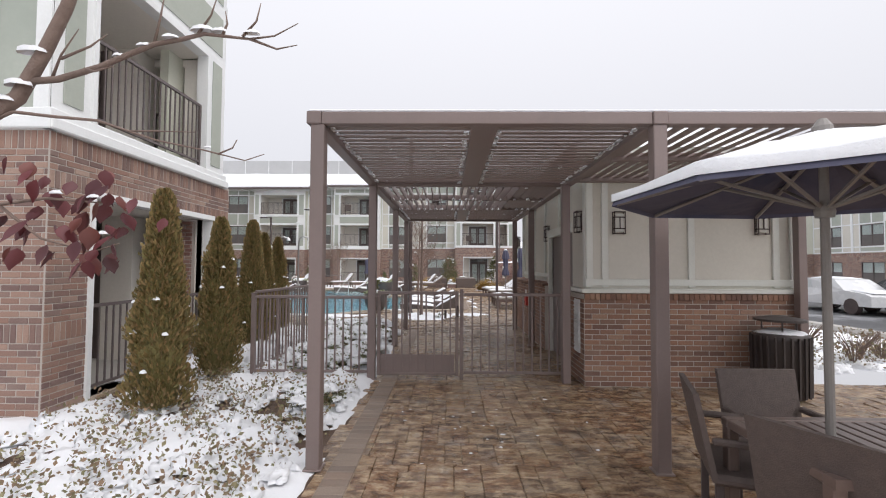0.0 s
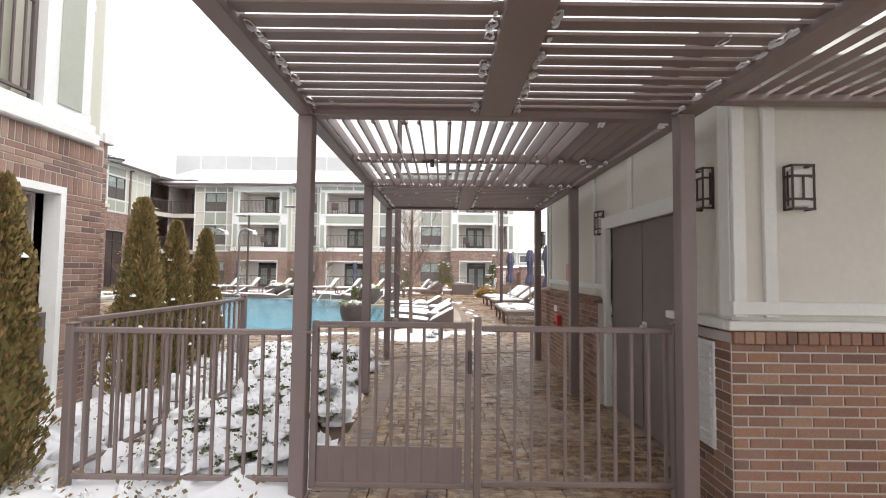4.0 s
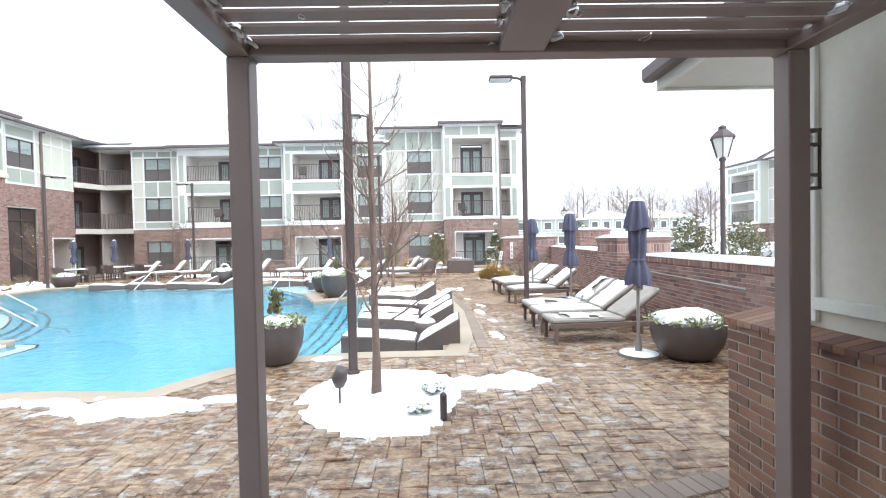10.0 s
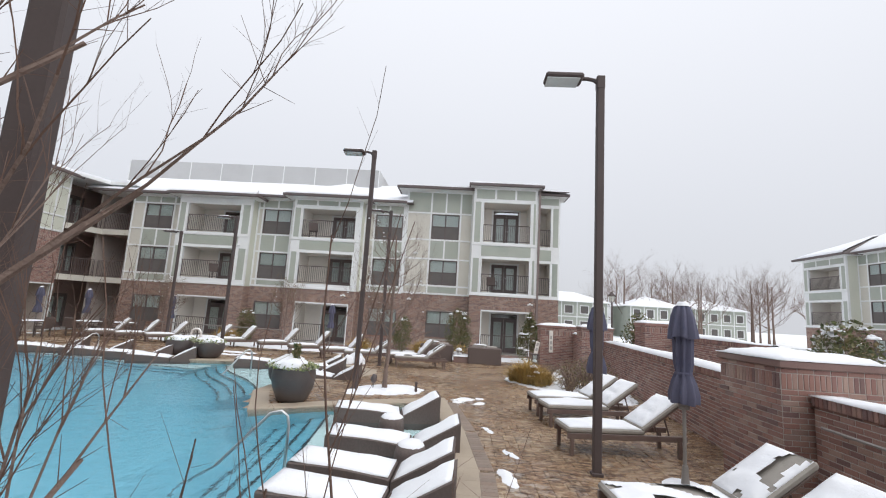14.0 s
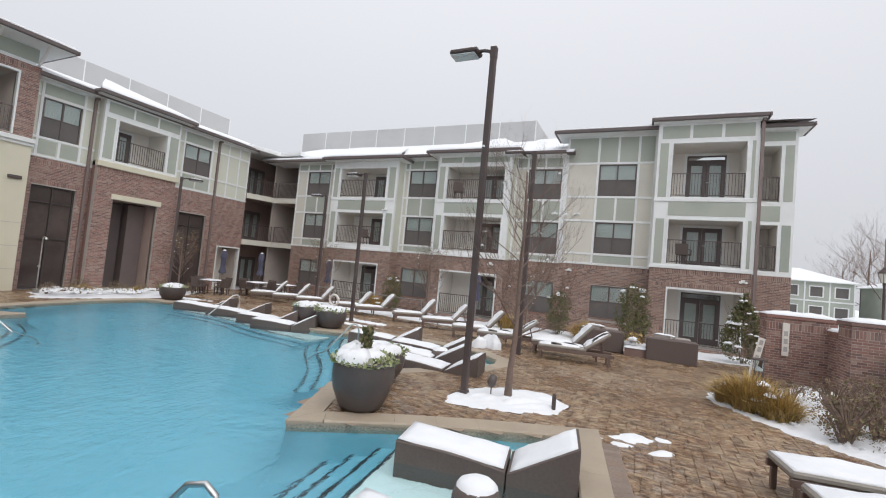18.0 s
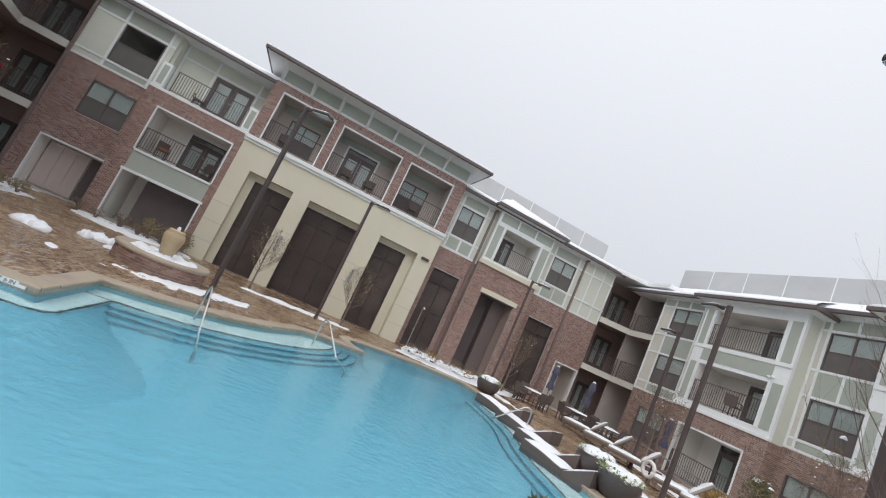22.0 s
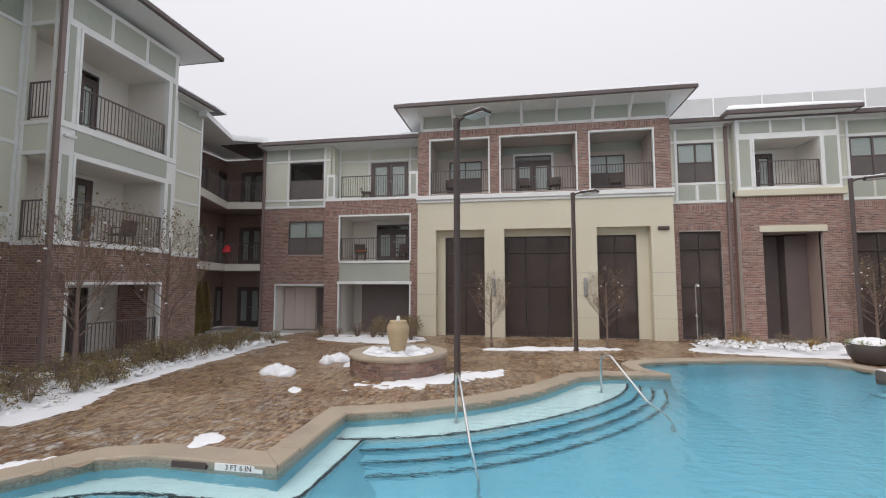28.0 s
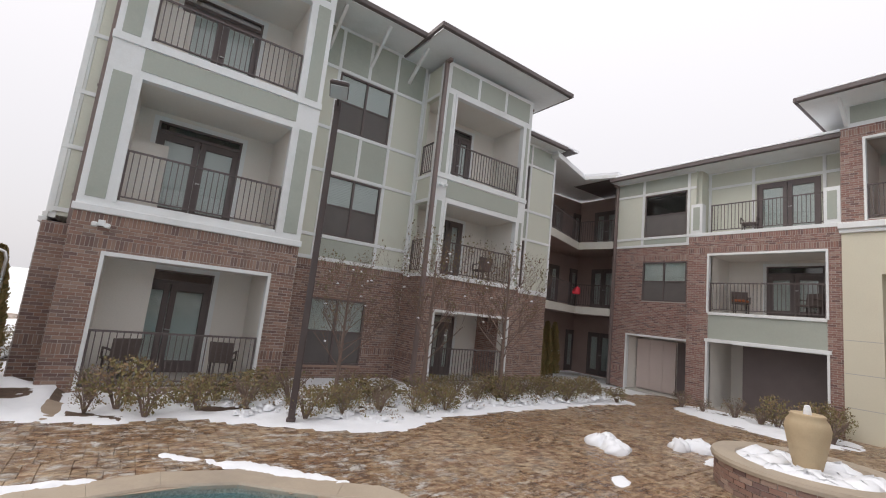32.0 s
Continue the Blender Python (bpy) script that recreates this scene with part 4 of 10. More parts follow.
storefront(WF, 17.95, 19.78, WG + 0.02, 4.15, -0.45, west_house, 2)
storefront(WF, 20.65, 23.5, WG + 0.02, 4.15, -0.45, west_house, 3)
storefront(WF, 24.55, 26.25, WG + 0.02, 4.15, -0.45, west_house, 2)
for q in ((17.6, 17.95, WG, 4.45), (26.25, 26.72, WG, 4.45), (17.95, 19.78, 4.15, 4.45), (20.65, 23.5, 4.15, 4.45), (24.55, 26.25, 4.15, 4.45)):
    part("reveal", Build(WF).box(q[0], q[1], -0.6, -0.355, q[2], q[3] + 0.01), CREAM, west_house, "cream reveals")
# clerestory band under the great eave
part("clerestory_wall", Build(WF).box(16.9, 27.45, -0.4, 0.0, 9.05, 9.86), TRIM, west_house, "white band under the eave")
panels(WF, 0.002, west_house, [(16.98 + k * 1.52, 18.38 + k * 1.52, 9.2, 9.76) for k in range(7)])
for k in range(8):
    strut = Build(WF)
    a = 16.86 + k * 1.515
    strut.add([(a, 0.0, 9.1), (a + 0.09, 0.0, 9.1), (a + 0.09, 0.08, 9.1), (a, 0.08, 9.1), (a, 0.75, 9.82), (a + 0.09, 0.75, 9.82), (a + 0.09, 0.9, 9.82), (a, 0.9, 9.82)], [(0, 1, 2, 3), (4, 7, 6, 5), (0, 4, 5, 1), (1, 5, 6, 2), (2, 6, 7, 3), (3, 7, 4, 0)])
    part("eave_strut", strut, TRIM, west_house, "white raking eave struts")
eave(WF, 17.1, 27.15, 9.84, 0, 1.1, west_house, back=2.0)
snow_roof(WF, 15.95, 28.3, -5.5, 1.15, 9.98, 0.9, west_house, (3.5, 3.5))
# north stretch
brick_wall(WF, 27.62, 30.15, WG, 5.45, -0.5, 0.2, [(28.0, 29.65, WG, 4.25)], west_house, (4.3, 5.2), None, 24)
siding_wall(WF, 27.62, 30.15, 5.45, 8.8, -0.5, 0.16, [(28.05, 29.5, 6.35, 8.05)], west_house, SIDING)
battens(WF, -0.5, west_house, [(27.98, 5.45, 8.8), (29.57, 5.45, 8.8), (28.78, 5.5, 6.25)], [(5.51, 27.62, 30.15), (6.29, 27.62, 30.15), (8.11, 27.62, 30.15), (8.74, 27.62, 30.15)])
panels(WF, -0.498, west_house, [(28.05, 28.7, 5.6, 6.2), (28.86, 29.5, 5.6, 6.2), (28.05, 29.5, 8.2, 8.66)])
window(WF, 28.05, 29.5, 6.35, 8.05, -0.5, west_house)
storefront(WF, 28.0, 29.65, WG + 0.02, 4.25, -0.6, west_house, 2)
downspout(WF, 29.95, -0.5, WG, 8.7, west_house)
brick_wall(WF, 30.15, 33.9, WG, 5.6, 0, 0.25, [(30.95, 33.1, WG, 4.12)], west_house, (5.35,), None, 25)
part("bay_return", Build(WF).box(30.15, 30.35, -0.5, -0.25, WG, 5.6), BRICK_RED, west_house, "brick return")
part("bay_return", Build(WF).box(33.7, 33.9, -0.5, -0.25, WG, 5.6), BRICK_RED, west_house, "brick return")
part("ledge", Build(WF).box(30.05, 34.0, -0.1, 0.12, 5.58, 5.85, 0.02), CREAM, west_house, "cream ledge")
part("lintel", Build(WF).box(30.85, 33.25, -0.1, 0.05, 4.12, 4.38, 0.01), CREAM, west_house, "cream stone lintel")
part("wall", holed(Build(WF), 30.15, 33.9, 5.85, 8.85, -0.16, 0, [(30.8, 33.2, 5.98, 7.95)]), TRIM, west_house, "white boarded bay front")
part("bay_return", Build(WF).box(30.15, 30.29, -0.5, -0.16, 5.85, 8.85), SIDING, west_house)
part("bay_return", Build(WF).box(33.76, 33.9, -0.5, -0.16, 5.85, 8.85), SIDING, west_house)
panels(WF, 0.002, west_house, [(30.25, 30.65, 6.0, 7.95), (33.35, 33.8, 6.0, 7.95), (30.3, 31.4, 8.2, 8.7), (31.5, 32.6, 8.2, 8.7), (32.7, 33.8, 8.2, 8.7)])
alcove(WF, 30.8, 33.2, 5.98, 7.95, 0, 1.6, west_house, [(30.95, 32.3, 5.98, 7.75, 0.0)])
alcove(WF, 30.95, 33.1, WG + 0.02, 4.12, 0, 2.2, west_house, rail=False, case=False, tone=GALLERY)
part("entrance_glass", Build(WF).box(30.98, 32.2, -1.5, -1.44, WG, 4.05), DARK, west_house, "dark glazed entrance")
# dark colour on the pier carries the shade of the deep entrance
part("brick_pier", Build(WF).box(32.25, 33.08, -2.1, -1.0, WG, 4.05), DOOR_GREY, west_house, "pier coloured dark for the shade inside the entrance")
brick_wall(WF, 33.9, 39.0, WG, 5.4, -0.5, 0.2, [(34.5, 36.3, WG, 4.1), (37.3, 38.9, WG, 2.35)], west_house, (5.15,), None, 26)
siding_wall(WF, 33.9, 39.0, 5.4, 8.8, -0.5, 0.16, [(34.55, 36.2, 6.4, 8.0)], west_house, SIDING)
battens(WF, -0.5, west_house, [(34.48, 5.4, 8.8), (36.27, 5.4, 8.8), (37.4, 5.4, 8.8), (38.2, 5.4, 8.8), (38.92, 5.4, 8.8)], [(5.46, 33.9, 39.0), (6.34, 33.9, 39.0), (8.06, 33.9, 39.0), (8.74, 33.9, 39.0)])
panels(WF, -0.498, west_house, [(34.55, 35.3, 5.55, 6.25), (35.4, 36.2, 5.55, 6.25), (34.55, 36.2, 8.15, 8.66)])
window(WF, 34.55, 36.2, 6.4, 8.0, -0.5, west_house)
storefront(WF, 34.5, 36.3, WG + 0.02, 4.1, -0.6, west_house, 2)
alcove(WF, 37.3, 38.9, WG + 0.02, 2.35, -0.5, 1.5, west_house, rail=False)
downspout(WF, 36.65, -0.5, WG, 8.7, west_house)
downspout(WF, 8.7, -0.5, WG, 8.7, west_house)
eave(WF, 8.6, 16.74, 8.85, -0.5, 0.45, west_house, ends=(0, 0))
eave(WF, 27.62, 39.2, 8.82, -0.5, 0.45, west_house, ends=(0, 0))
eave(WF, 30.15, 33.9, 8.9, 0, 0.45, west_house)
snow_roof(WF, 6.5, 17.2, -6.5, -0.0, 9.0, 1.6, west_house)
snow_roof(WF, 27.2, 41.5, -6.5, -0.0, 8.97, 1.55, west_house)
snow_roof(WF, 29.6, 34.45, -4.0, 0.5, 9.05, 1.35, west_house, (2.3, 2.3))
roof_screen(WF, 27.0, 41.5, 9.9, 12.15, -6.0, west_house)
for a, z, v in ((27.2, 4.35, 0.1),):
    part("wall_lamp", Build(WF).box(a - 0.22, a + 0.22, v, v + 0.1, z - 0.07, z + 0.07, 0.02), BLACK, west_house, "dark wall lamp")
for a in (20.2, 24.05):
    part("sconce", Build(WF).box(a - 0.07, a + 0.07, 0.1, 0.17, 1.5, 2.3, 0.01), STEEL, west_house, "tall metal sconce")


def corner_recess(points, zs, house, tone):
    """Deep galleries in the inner corner of two wings: slabs with white edges, rails, dark back."""
    for z in zs:
        ring = list(points)
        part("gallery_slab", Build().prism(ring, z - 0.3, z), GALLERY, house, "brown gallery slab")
        for (x0, y0), (x1, y1) in zip(points[:2], points[1:3]):
            d = Vector((x1 - x0, y1 - y0)).normalized()
            n = Vector((-d.y, d.x))
            L = math.hypot(x1 - x0, y1 - y0)
            fr = ((x0, y0), (d.x, d.y), (n.x, n.y))
            railing(fr, 0.05, L - 0.05, z, 0.06, house)
            part("fascia", Build(fr).box(0, L, -0.03, 0.03, z - 0.33, z + 0.01), SIDING_GREY, house, "pale edge of the gallery floor")


# inner corners of the wings
corner_recess([(-19.2, 8.15), (-22.7, 6.9), (-23.05, 8.6), (-27.0, 8.6), (-27.0, 3.0), (-19.2, 3.0)], (3.0, 6.1), west_house, None)
corner_recess([(-23.05, 39.0), (-22.5, 41.0), (-20.6, 40.95), (-20.6, 46.0), (-27.0, 46.0), (-27.0, 39.0)], (3.0, 6.05), west_house, None)
for (x0, x1, y0, y1), drs in (((-25.2, -19.2, 5.0, 8.6), 1), ((-25.2, -20.6, 39.0, 43.6), -1)):
    yb = y0 if drs == 1 else y1
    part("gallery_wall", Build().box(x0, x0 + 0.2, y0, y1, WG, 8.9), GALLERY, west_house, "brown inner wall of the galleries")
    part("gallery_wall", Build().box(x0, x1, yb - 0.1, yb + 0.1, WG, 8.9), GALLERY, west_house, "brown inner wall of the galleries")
    fr = ((0, yb + 0.1 * drs), (-1, 0), (0, 1)) if drs == 1 else ((0, yb - 0.1), (1, 0), (0, -1))
    for z in (WG + 0.05, 3.02, 6.1):
        for k in range(3):
            a = -x1 + 0.8 + k * 2.2 if drs == 1 else x0 + 0.8 + k * 2.1
            french_door(fr, a, a + 1.3, z, z + 2.1, 0.05, west_house, 0.0, "gallery_door")
    fr = west(x0 + 0.2)
    for z in (WG + 0.05, 3.02, 6.1):
        french_door(fr, (y0 + y1) / 2 - 0.7, (y0 + y1) / 2 + 0.7, z, z + 2.1, 0.05, west_house, 0.0, "gallery_door")
part("gallery_roof", Build().prism([(-18.9, 8.6), (-22.0, 7.6), (-22.6, 9.0), (-27.2, 9.0), (-27.2, 2.8), (-18.9, 2.8)], 9.0, 9.15), TRIM, west_house, "white eave of the corner roof")
part("gallery_roof", Build().prism([(-22.6, 38.6), (-22.1, 40.6), (-20.3, 40.5), (-20.3, 46.2), (-27.2, 46.2), (-27.2, 38.6)], 8.9, 9.05), TRIM, west_house, "white eave of the corner roof")
part("snow_cover", Build().prism([(-18.95, 8.5), (-22.05, 7.5), (-22.7, 8.9), (-27.2, 8.9), (-27.2, 2.8), (-18.95, 2.8)], 9.15, 9.3), SNOW, west_house)
part("snow_cover", Build().prism([(-22.7, 38.7), (-22.2, 40.7), (-20.35, 40.6), (-20.35, 46.2), (-27.2, 46.2), (-27.2, 38.7)], 9.05, 9.2), SNOW, west_house)

# south building
south_house = thing("apartment_building", "three-storey apartment building in brown brick with green-panelled bays", "apartment building")
SF = south(8.2)
SG = -0.2
core(SF, 5.4, 19.2, 0, 2.6, SG, [3.1, 6.35, 9.9], south_house)
apt_bay(SF, 4.14, 8.42, 4.74, 7.82, 1.7, 0, SG, 3.26, (3.55, 6.11), (6.98, 9.5), 10.4, south_house, (5.15, 6.95), (4.74, 7.82, -0.05, 2.45), 1.7, BRICK_TAN, 31, (5.15, 7.05), (5.15, 7.05))
apt_col(SF, 8.42, 12.4, 0, SG, 3.15, 10.4, south_house, 9.38, 11.2, (0.2, 2.1), (3.92, 5.72), (7.15, 8.95), SIDING, BRICK_TAN, 32)
apt_bay(SF, 12.4, 16.3, 12.86, 15.9, 1.3, 0, SG, 3.1, (3.2, 5.45), (6.4, 9.0), 10.1, south_house, (13.85, 14.85), (12.86, 15.9, -0.1, 2.05), 1.6, BRICK_TAN, 33, (13.6, 14.8), (13.6, 14.8), True)
(ox, oy), (ux, uy), (nx, ny) = SF
INSIDE = ((ox + 15.87 * ux, oy + 15.87 * uy), (nx, ny), (-ux, -uy))
inner_pier = part("brick_pier", Build(INSIDE).box(-0.26, 0.9, -0.028, 0, -0.1, 2.04), MORTAR, south_house, "brick side wall of the patio")
part("brickwork", brick_skin(Build(INSIDE), brick_rects(-0.26, 0.9, -0.08, 2.02, (), (), seed=38), 0.0), BRICK_RED, inner_pier, kind="stuff")
apt_col(SF, 16.3, 19.2, 0, SG, 3.1, 9.3, south_house, 16.75, 17.7, None, (3.3, 5.2), (6.5, 8.3), SIDING, BRICK_TAN, 34, bl=0.0)
# corner stretch at the east end, facing the pool
part("wall", Build(SF).box(3.795, 4.2, 0.59, 0.747, 3.15, 10.2), SIDING, south_house, "sage boarded corner")
battens(SF, 0.75, south_house, [(3.7, 3.2, 10.2)], [(3.28, 3.64, 4.14), (4.6, 3.64, 4.14), (5.8, 3.64, 4.14), (7.1, 3.64, 4.14), (9.1, 3.64, 4.14)], 0.09)
brick_wall(SF, 3.64, 4.2, SG, 3.0, 0.99, 0.25, [], south_house, (2.75, 0.6), BRICK_TAN, 35)
downspout(SF, 4.05, 0.76, 3.0, 10.0, south_house)
downspout(SF, 12.32, 1.25, SG, 10.0, south_house)
downspout(SF, 16.42, 0.9, SG, 9.9, south_house)
downspout(SF, 8.5, 0.0, SG, 10.3, south_house)
eave(SF, 3.64, 8.42, 10.5, 1.7, 0.6, south_house, back=2.5)
eave(SF, 8.42, 12.4, 10.42, 0, 1.3, south_house, ends=(0, 0))
eave(SF, 12.4, 16.3, 10.35, 1.3, 0.9, south_house, back=2.5)
eave(SF, 16.3, 19.2, 9.32, 0, 0.5, south_house, ends=(0, 0))
for a in (8.9, 10.3, 11.7):
    part("eave_strut", Build(SF).tube([(a, 0.02, 9.5), (a, 1.1, 10.36)], 0.06, 4), TRIM, south_house, "white raking strut")
snow_roof(SF, 2.8, 9.0, -3.4, 2.3, 10.65, 0.8, south_house, (2, 0))
snow_roof(SF, 8.2, 16.3, -3.4, 1.3, 10.5, 0.8, south_house)
snow_roof(SF, 11.6, 17.1, -3.4, 2.2, 10.46, 0.8, south_house, (2, 2))
snow_roof(SF, 16.3, 20.0, -3.4, 0.5, 9.45, 1.0, south_house)
fixture(SF, 4.6, 3.05, 1.7, south_house)
fixture(SF, 12.6, 6.0, 1.3, south_house)
# east side, by the pergola
EF = ((-3.63, 0.6), (0, 1), (1, 0))
brick_wall(EF, 4.854, 8.585, SG, 2.98, 0, 0.25, [(5.44, 8.0, 0.02, 2.35)], south_house, (0.75, 2.35, 2.75), BRICK_TAN, 36)
alcove(EF, 5.44, 8.0, 0.02, 2.35, 0, 1.9, south_house, [(5.75, 6.55, 0.02, 2.1, 0.0)])
PATIO = north(0, 8.6)
flank = part("brick_pier", Build(PATIO).box(-5.5, -3.9, -0.02, 0.012, 0.03, 2.33), MORTAR, south_house, "brick side wall of the patio")
part("brickwork", brick_skin(Build(PATIO), brick_rects(-5.5, -3.95, 0.03, 2.33, (), (), seed=39), 0.012), BRICK_RED, flank, kind="stuff")
part("patio_plinth", Build(EF).box(5.44, 8.0, 0.0, 0.05, -0.15, 0.03, 0.01), COPING, south_house, "stone edge of the patio floor")
part("ledge", Build(EF).box(4.78, 8.42, -0.05, 0.08, 2.97, 3.1, 0.015).box(4.8, 8.4, -0.05, 0.04, 3.1, 3.2, 0.01), TRIM, south_house, "white stepped ledge board")
part("wall", holed(Build(EF), 4.85, 8.35, 3.1, 9.9, -0.16, 0, [(5.4, 7.73, 3.22, 5.15), (5.4, 7.73, 6.3, 8.6)]), TRIM, south_house, "white boarded side")
panels(EF, 0.002, south_house, [(4.98, 5.24, 3.3, 5.15), (7.92, 8.22, 3.3, 5.15), (4.98, 8.22, 5.35, 6.05), (4.98, 5.24, 6.3, 8.6), (7.92, 8.22, 6.3, 8.6)])
for z0, z1 in ((3.22, 5.15), (6.3, 8.6)):
    alcove(EF, 5.4, 7.73, z0, z1, 0, 1.7, south_house, [(5.6, 6.7, z0, z0 + 1.85, 0.0)], sides=(1, 0))
    side = part("side_wall", holed(Build(PATIO), -5.33, -3.79, z0, z1, 0.0, 0.12, [(-4.66, -4.1, z0 + 0.1, z1 - 0.12)]), INNER, south_house, "balcony side wall with an open bay")
    railing(PATIO, -4.66, -4.1, z0 + 0.05, 0.06, south_house, 0.95)
    part("flank_wall", Build().box(-4.7, -3.82, 8.72, 8.78, z0, z1), SIDING, south_house)
SS = north(0, 5.45)
brick_wall(SS, -12.0, -3.638, SG, 2.98, 0, 0.25, [], south_house, (0.75, 2.75), BRICK_TAN, 37)
part("ledge", Build(SS).box(-12.0, -3.57, -0.05, 0.08, 2.97, 3.1, 0.015).box(-12.0, -3.6, -0.05, 0.04, 3.1, 3.2, 0.01), TRIM, south_house, "white stepped ledge board")
siding_wall(SS, -12.0, -3.638, 3.1, 9.9, 0, 0.16, [], south_house, PANEL)
battens(SS, 0, south_house, [(-3.72, 3.1, 9.9), (-4.3, 3.1, 9.9), (-5.8, 3.1, 9.9)], [(5.2, -12, -3.64), (6.1, -12, -3.64)], 0.16)

# ---- ground, deck and pool ----
def gz(x, y):
    """The deck falls gently away from the pool towards the wings."""
    w = min(1, max(0, (-14 - x) / 8.6)) * 0.28
    n = min(1, max(0, (y - 31) / 9)) * 0.28
    s = min(1, max(0, (12.8 - y) / 3)) * 0.15 if x < -4.5 else 0
    return -max(w, n, s)


def inside(x, y, ring):
    hit = False
    for (x0, y0), (x1, y1) in zip(ring, ring[1:] + ring[:1]):
        if (y0 > y) != (y1 > y) and x < (x1 - x0) * (y - y0) / (y1 - y0) + x0:
            hit = not hit
    return hit


def smooth_ring(ring, rounds=2):
    for _ in range(rounds):
        out = []
        for (x0, y0), (x1, y1) in zip(ring, ring[1:] + ring[:1]):
            out += [(0.75 * x0 + 0.25 * x1, 0.75 * y0 + 0.25 * y1), (0.25 * x0 + 0.75 * x1, 0.25 * y0 + 0.75 * y1)]
        ring = out
    return ring


def offset_ring(ring, d):
    """The ring pushed outwards by d; it runs counter-clockwise."""
    out, n = [], len(ring)
    for i in range(n):
        a, b, c = Vector(ring[i - 1]), Vector(ring[i]), Vector(ring[(i + 1) % n])
        e0, e1 = (b - a).normalized(), (c - b).normalized()
        n0, n1 = Vector((e0.y, -e0.x)), Vector((e1.y, -e1.x))
        m = (n0 + n1)
        m = m.normalized() if m.length > 1e-4 else n0
        k = d / max(0.45, m.dot(n0))
        out.append(tuple(b + m * k))
    return out


# water's edge, counter-clockwise from the south-east corner by the near planter
POOL = [(-3.2, 15.15), (-2.5, 16.35), (-1.5, 16.8), (0.55, 16.8), (0.75, 18.0), (0.78, 20.6), (0.6, 22.6), (0.15, 25.1), (-1.6, 24.25), (-3.3, 23.1), (-4.4, 25.7), (-3.2, 27.5), (-2.2, 28.6), (-2.5, 30.0), (-4.5, 30.6), (-6.6, 30.2), (-7.6, 29.3), (-9.6, 29.5), (-11.8, 30.1), (-14.6, 30.0), (-16.5, 29.3), (-16.6, 27.9), (-16.2, 26.0), (-15.7, 24.5), (-15.0, 24.1), (-14.05, 24.65), (-13.75, 22.7), (-12.9, 22.2), (-11.6, 21.3), (-10.5, 19.75), (-10.0, 18.46), (-7.9, 18.5), (-7.93, 17.6), (-7.95, 16.35), (-7.2, 15.85), (-6.3, 15.1), (-4.8, 15.3)]
if sum(x0 * y1 - x1 * y0 for (x0, y0), (x1, y1) in zip(POOL, POOL[1:] + POOL[:1])) < 0:
    POOL.reverse()


def fine_ring(ring, step=0.55):
    out = []
    for (x0, y0), (x1, y1) in zip(ring, ring[1:] + ring[:1]):
        n = max(1, round(math.hypot(x1 - x0, y1 - y0) / step))
        out += [(x0 + (x1 - x0) * k / n, y0 + (y1 - y0) * k / n) for k in range(n)]
    return out


def eased(ring):
    """Rounds the ring, but for its sharp corners."""
    out, n = [], len(ring)
    for i in range(n):
        a, b, c = Vector(ring[i - 1]), Vector(ring[i]), Vector(ring[(i + 1) % n])
        turn = (b - a).angle(c - b)
        if turn > radians(62):
            out.append(tuple(b))
        else:
            out += [tuple(b + (a - b) * 0.3), tuple(b + (c - b) * 0.3)]
    return out


POOL = eased(POOL)
EDGE = fine_ring(POOL)
OUTER = offset_ring(EDGE, 0.36)
pool = thing("swimming_pool", "large free-form swimming pool with pale blue water and stone coping", "swimming pool")
for i in range(len(EDGE)):
    j = (i + 1) % len(EDGE)
    q = [Vector(p) for p in (EDGE[i], EDGE[j], OUTER[j], OUTER[i])]
    mid = sum(q, Vector((0, 0))) / 4
    q = [p + (mid - p).normalized() * 0.0015 for p in q]
    e = (q[2] - q[1]).normalized() * 0.018
    lip = [q[0] - e * 1.4, q[1] - e * 1.4]
    b = Build()
    ring = [lip[0], lip[1], q[2], q[3]]
    top = [lip[0] + e, lip[1] + e, q[2], q[3]]
    b.add([(*p, -0.05) for p in ring] + [(*p, -0.012) for p in ring] + [(*p, 0.008) for p in top], [(0, 1, 5, 4), (4, 5, 9, 8), (1, 2, 6, 5), (5, 6, 10, 9), (2, 3, 7, 6), (6, 7, 11, 10), (3, 0, 4, 7), (7, 4, 8, 11), (8, 9, 10, 11), (3, 2, 1, 0)])
    part("coping_stone", b, COPING, pool)
wl = Build()
n = len(EDGE)
wl.add([(*p, -0.24) for p in offset_ring(EDGE, -0.006)] + [(*p, -0.02) for p in offset_ring(EDGE, -0.006)], [((i + 1) % n, i, n + i, n + (i + 1) % n) for i in range(n)])
part("waterline_tile", wl, TILE, pool, "mosaic waterline tile band")
bw = Build()
levels = ((0.0, -0.12), (-0.05, -0.75), (-0.14, -1.1), (-0.25, -1.25), (-0.4, -1.37))
bw.add([(*p, z) for d, z in levels for p in offset_ring(EDGE, d)], [(k * n + i, k * n + (i + 1) % n, (k + 1) * n + (i + 1) % n, (k + 1) * n + i) for k in range(4) for i in range(n)])
part("pool_wall", bw, PLASTER, pool, smooth=True)
bmf = bmesh.new()
bmf.faces.new([bmf.verts.new((*p, -1.35)) for p in offset_ring(EDGE, 0.02)])
bmesh.ops.triangulate(bmf, faces=bmf.faces[:])
part("pool_floor", bmf, PLASTER, pool, "pale blue plaster floor")
bmf = bmesh.new()
bmf.faces.new([bmf.verts.new((*p, -0.10)) for p in offset_ring(EDGE, 0.015)])
bmesh.ops.triangulate(bmf, faces=bmf.faces[:])
water = part("water", bmf, WATER, pool, "clear pale blue rippled water")
water.visible_shadow = False


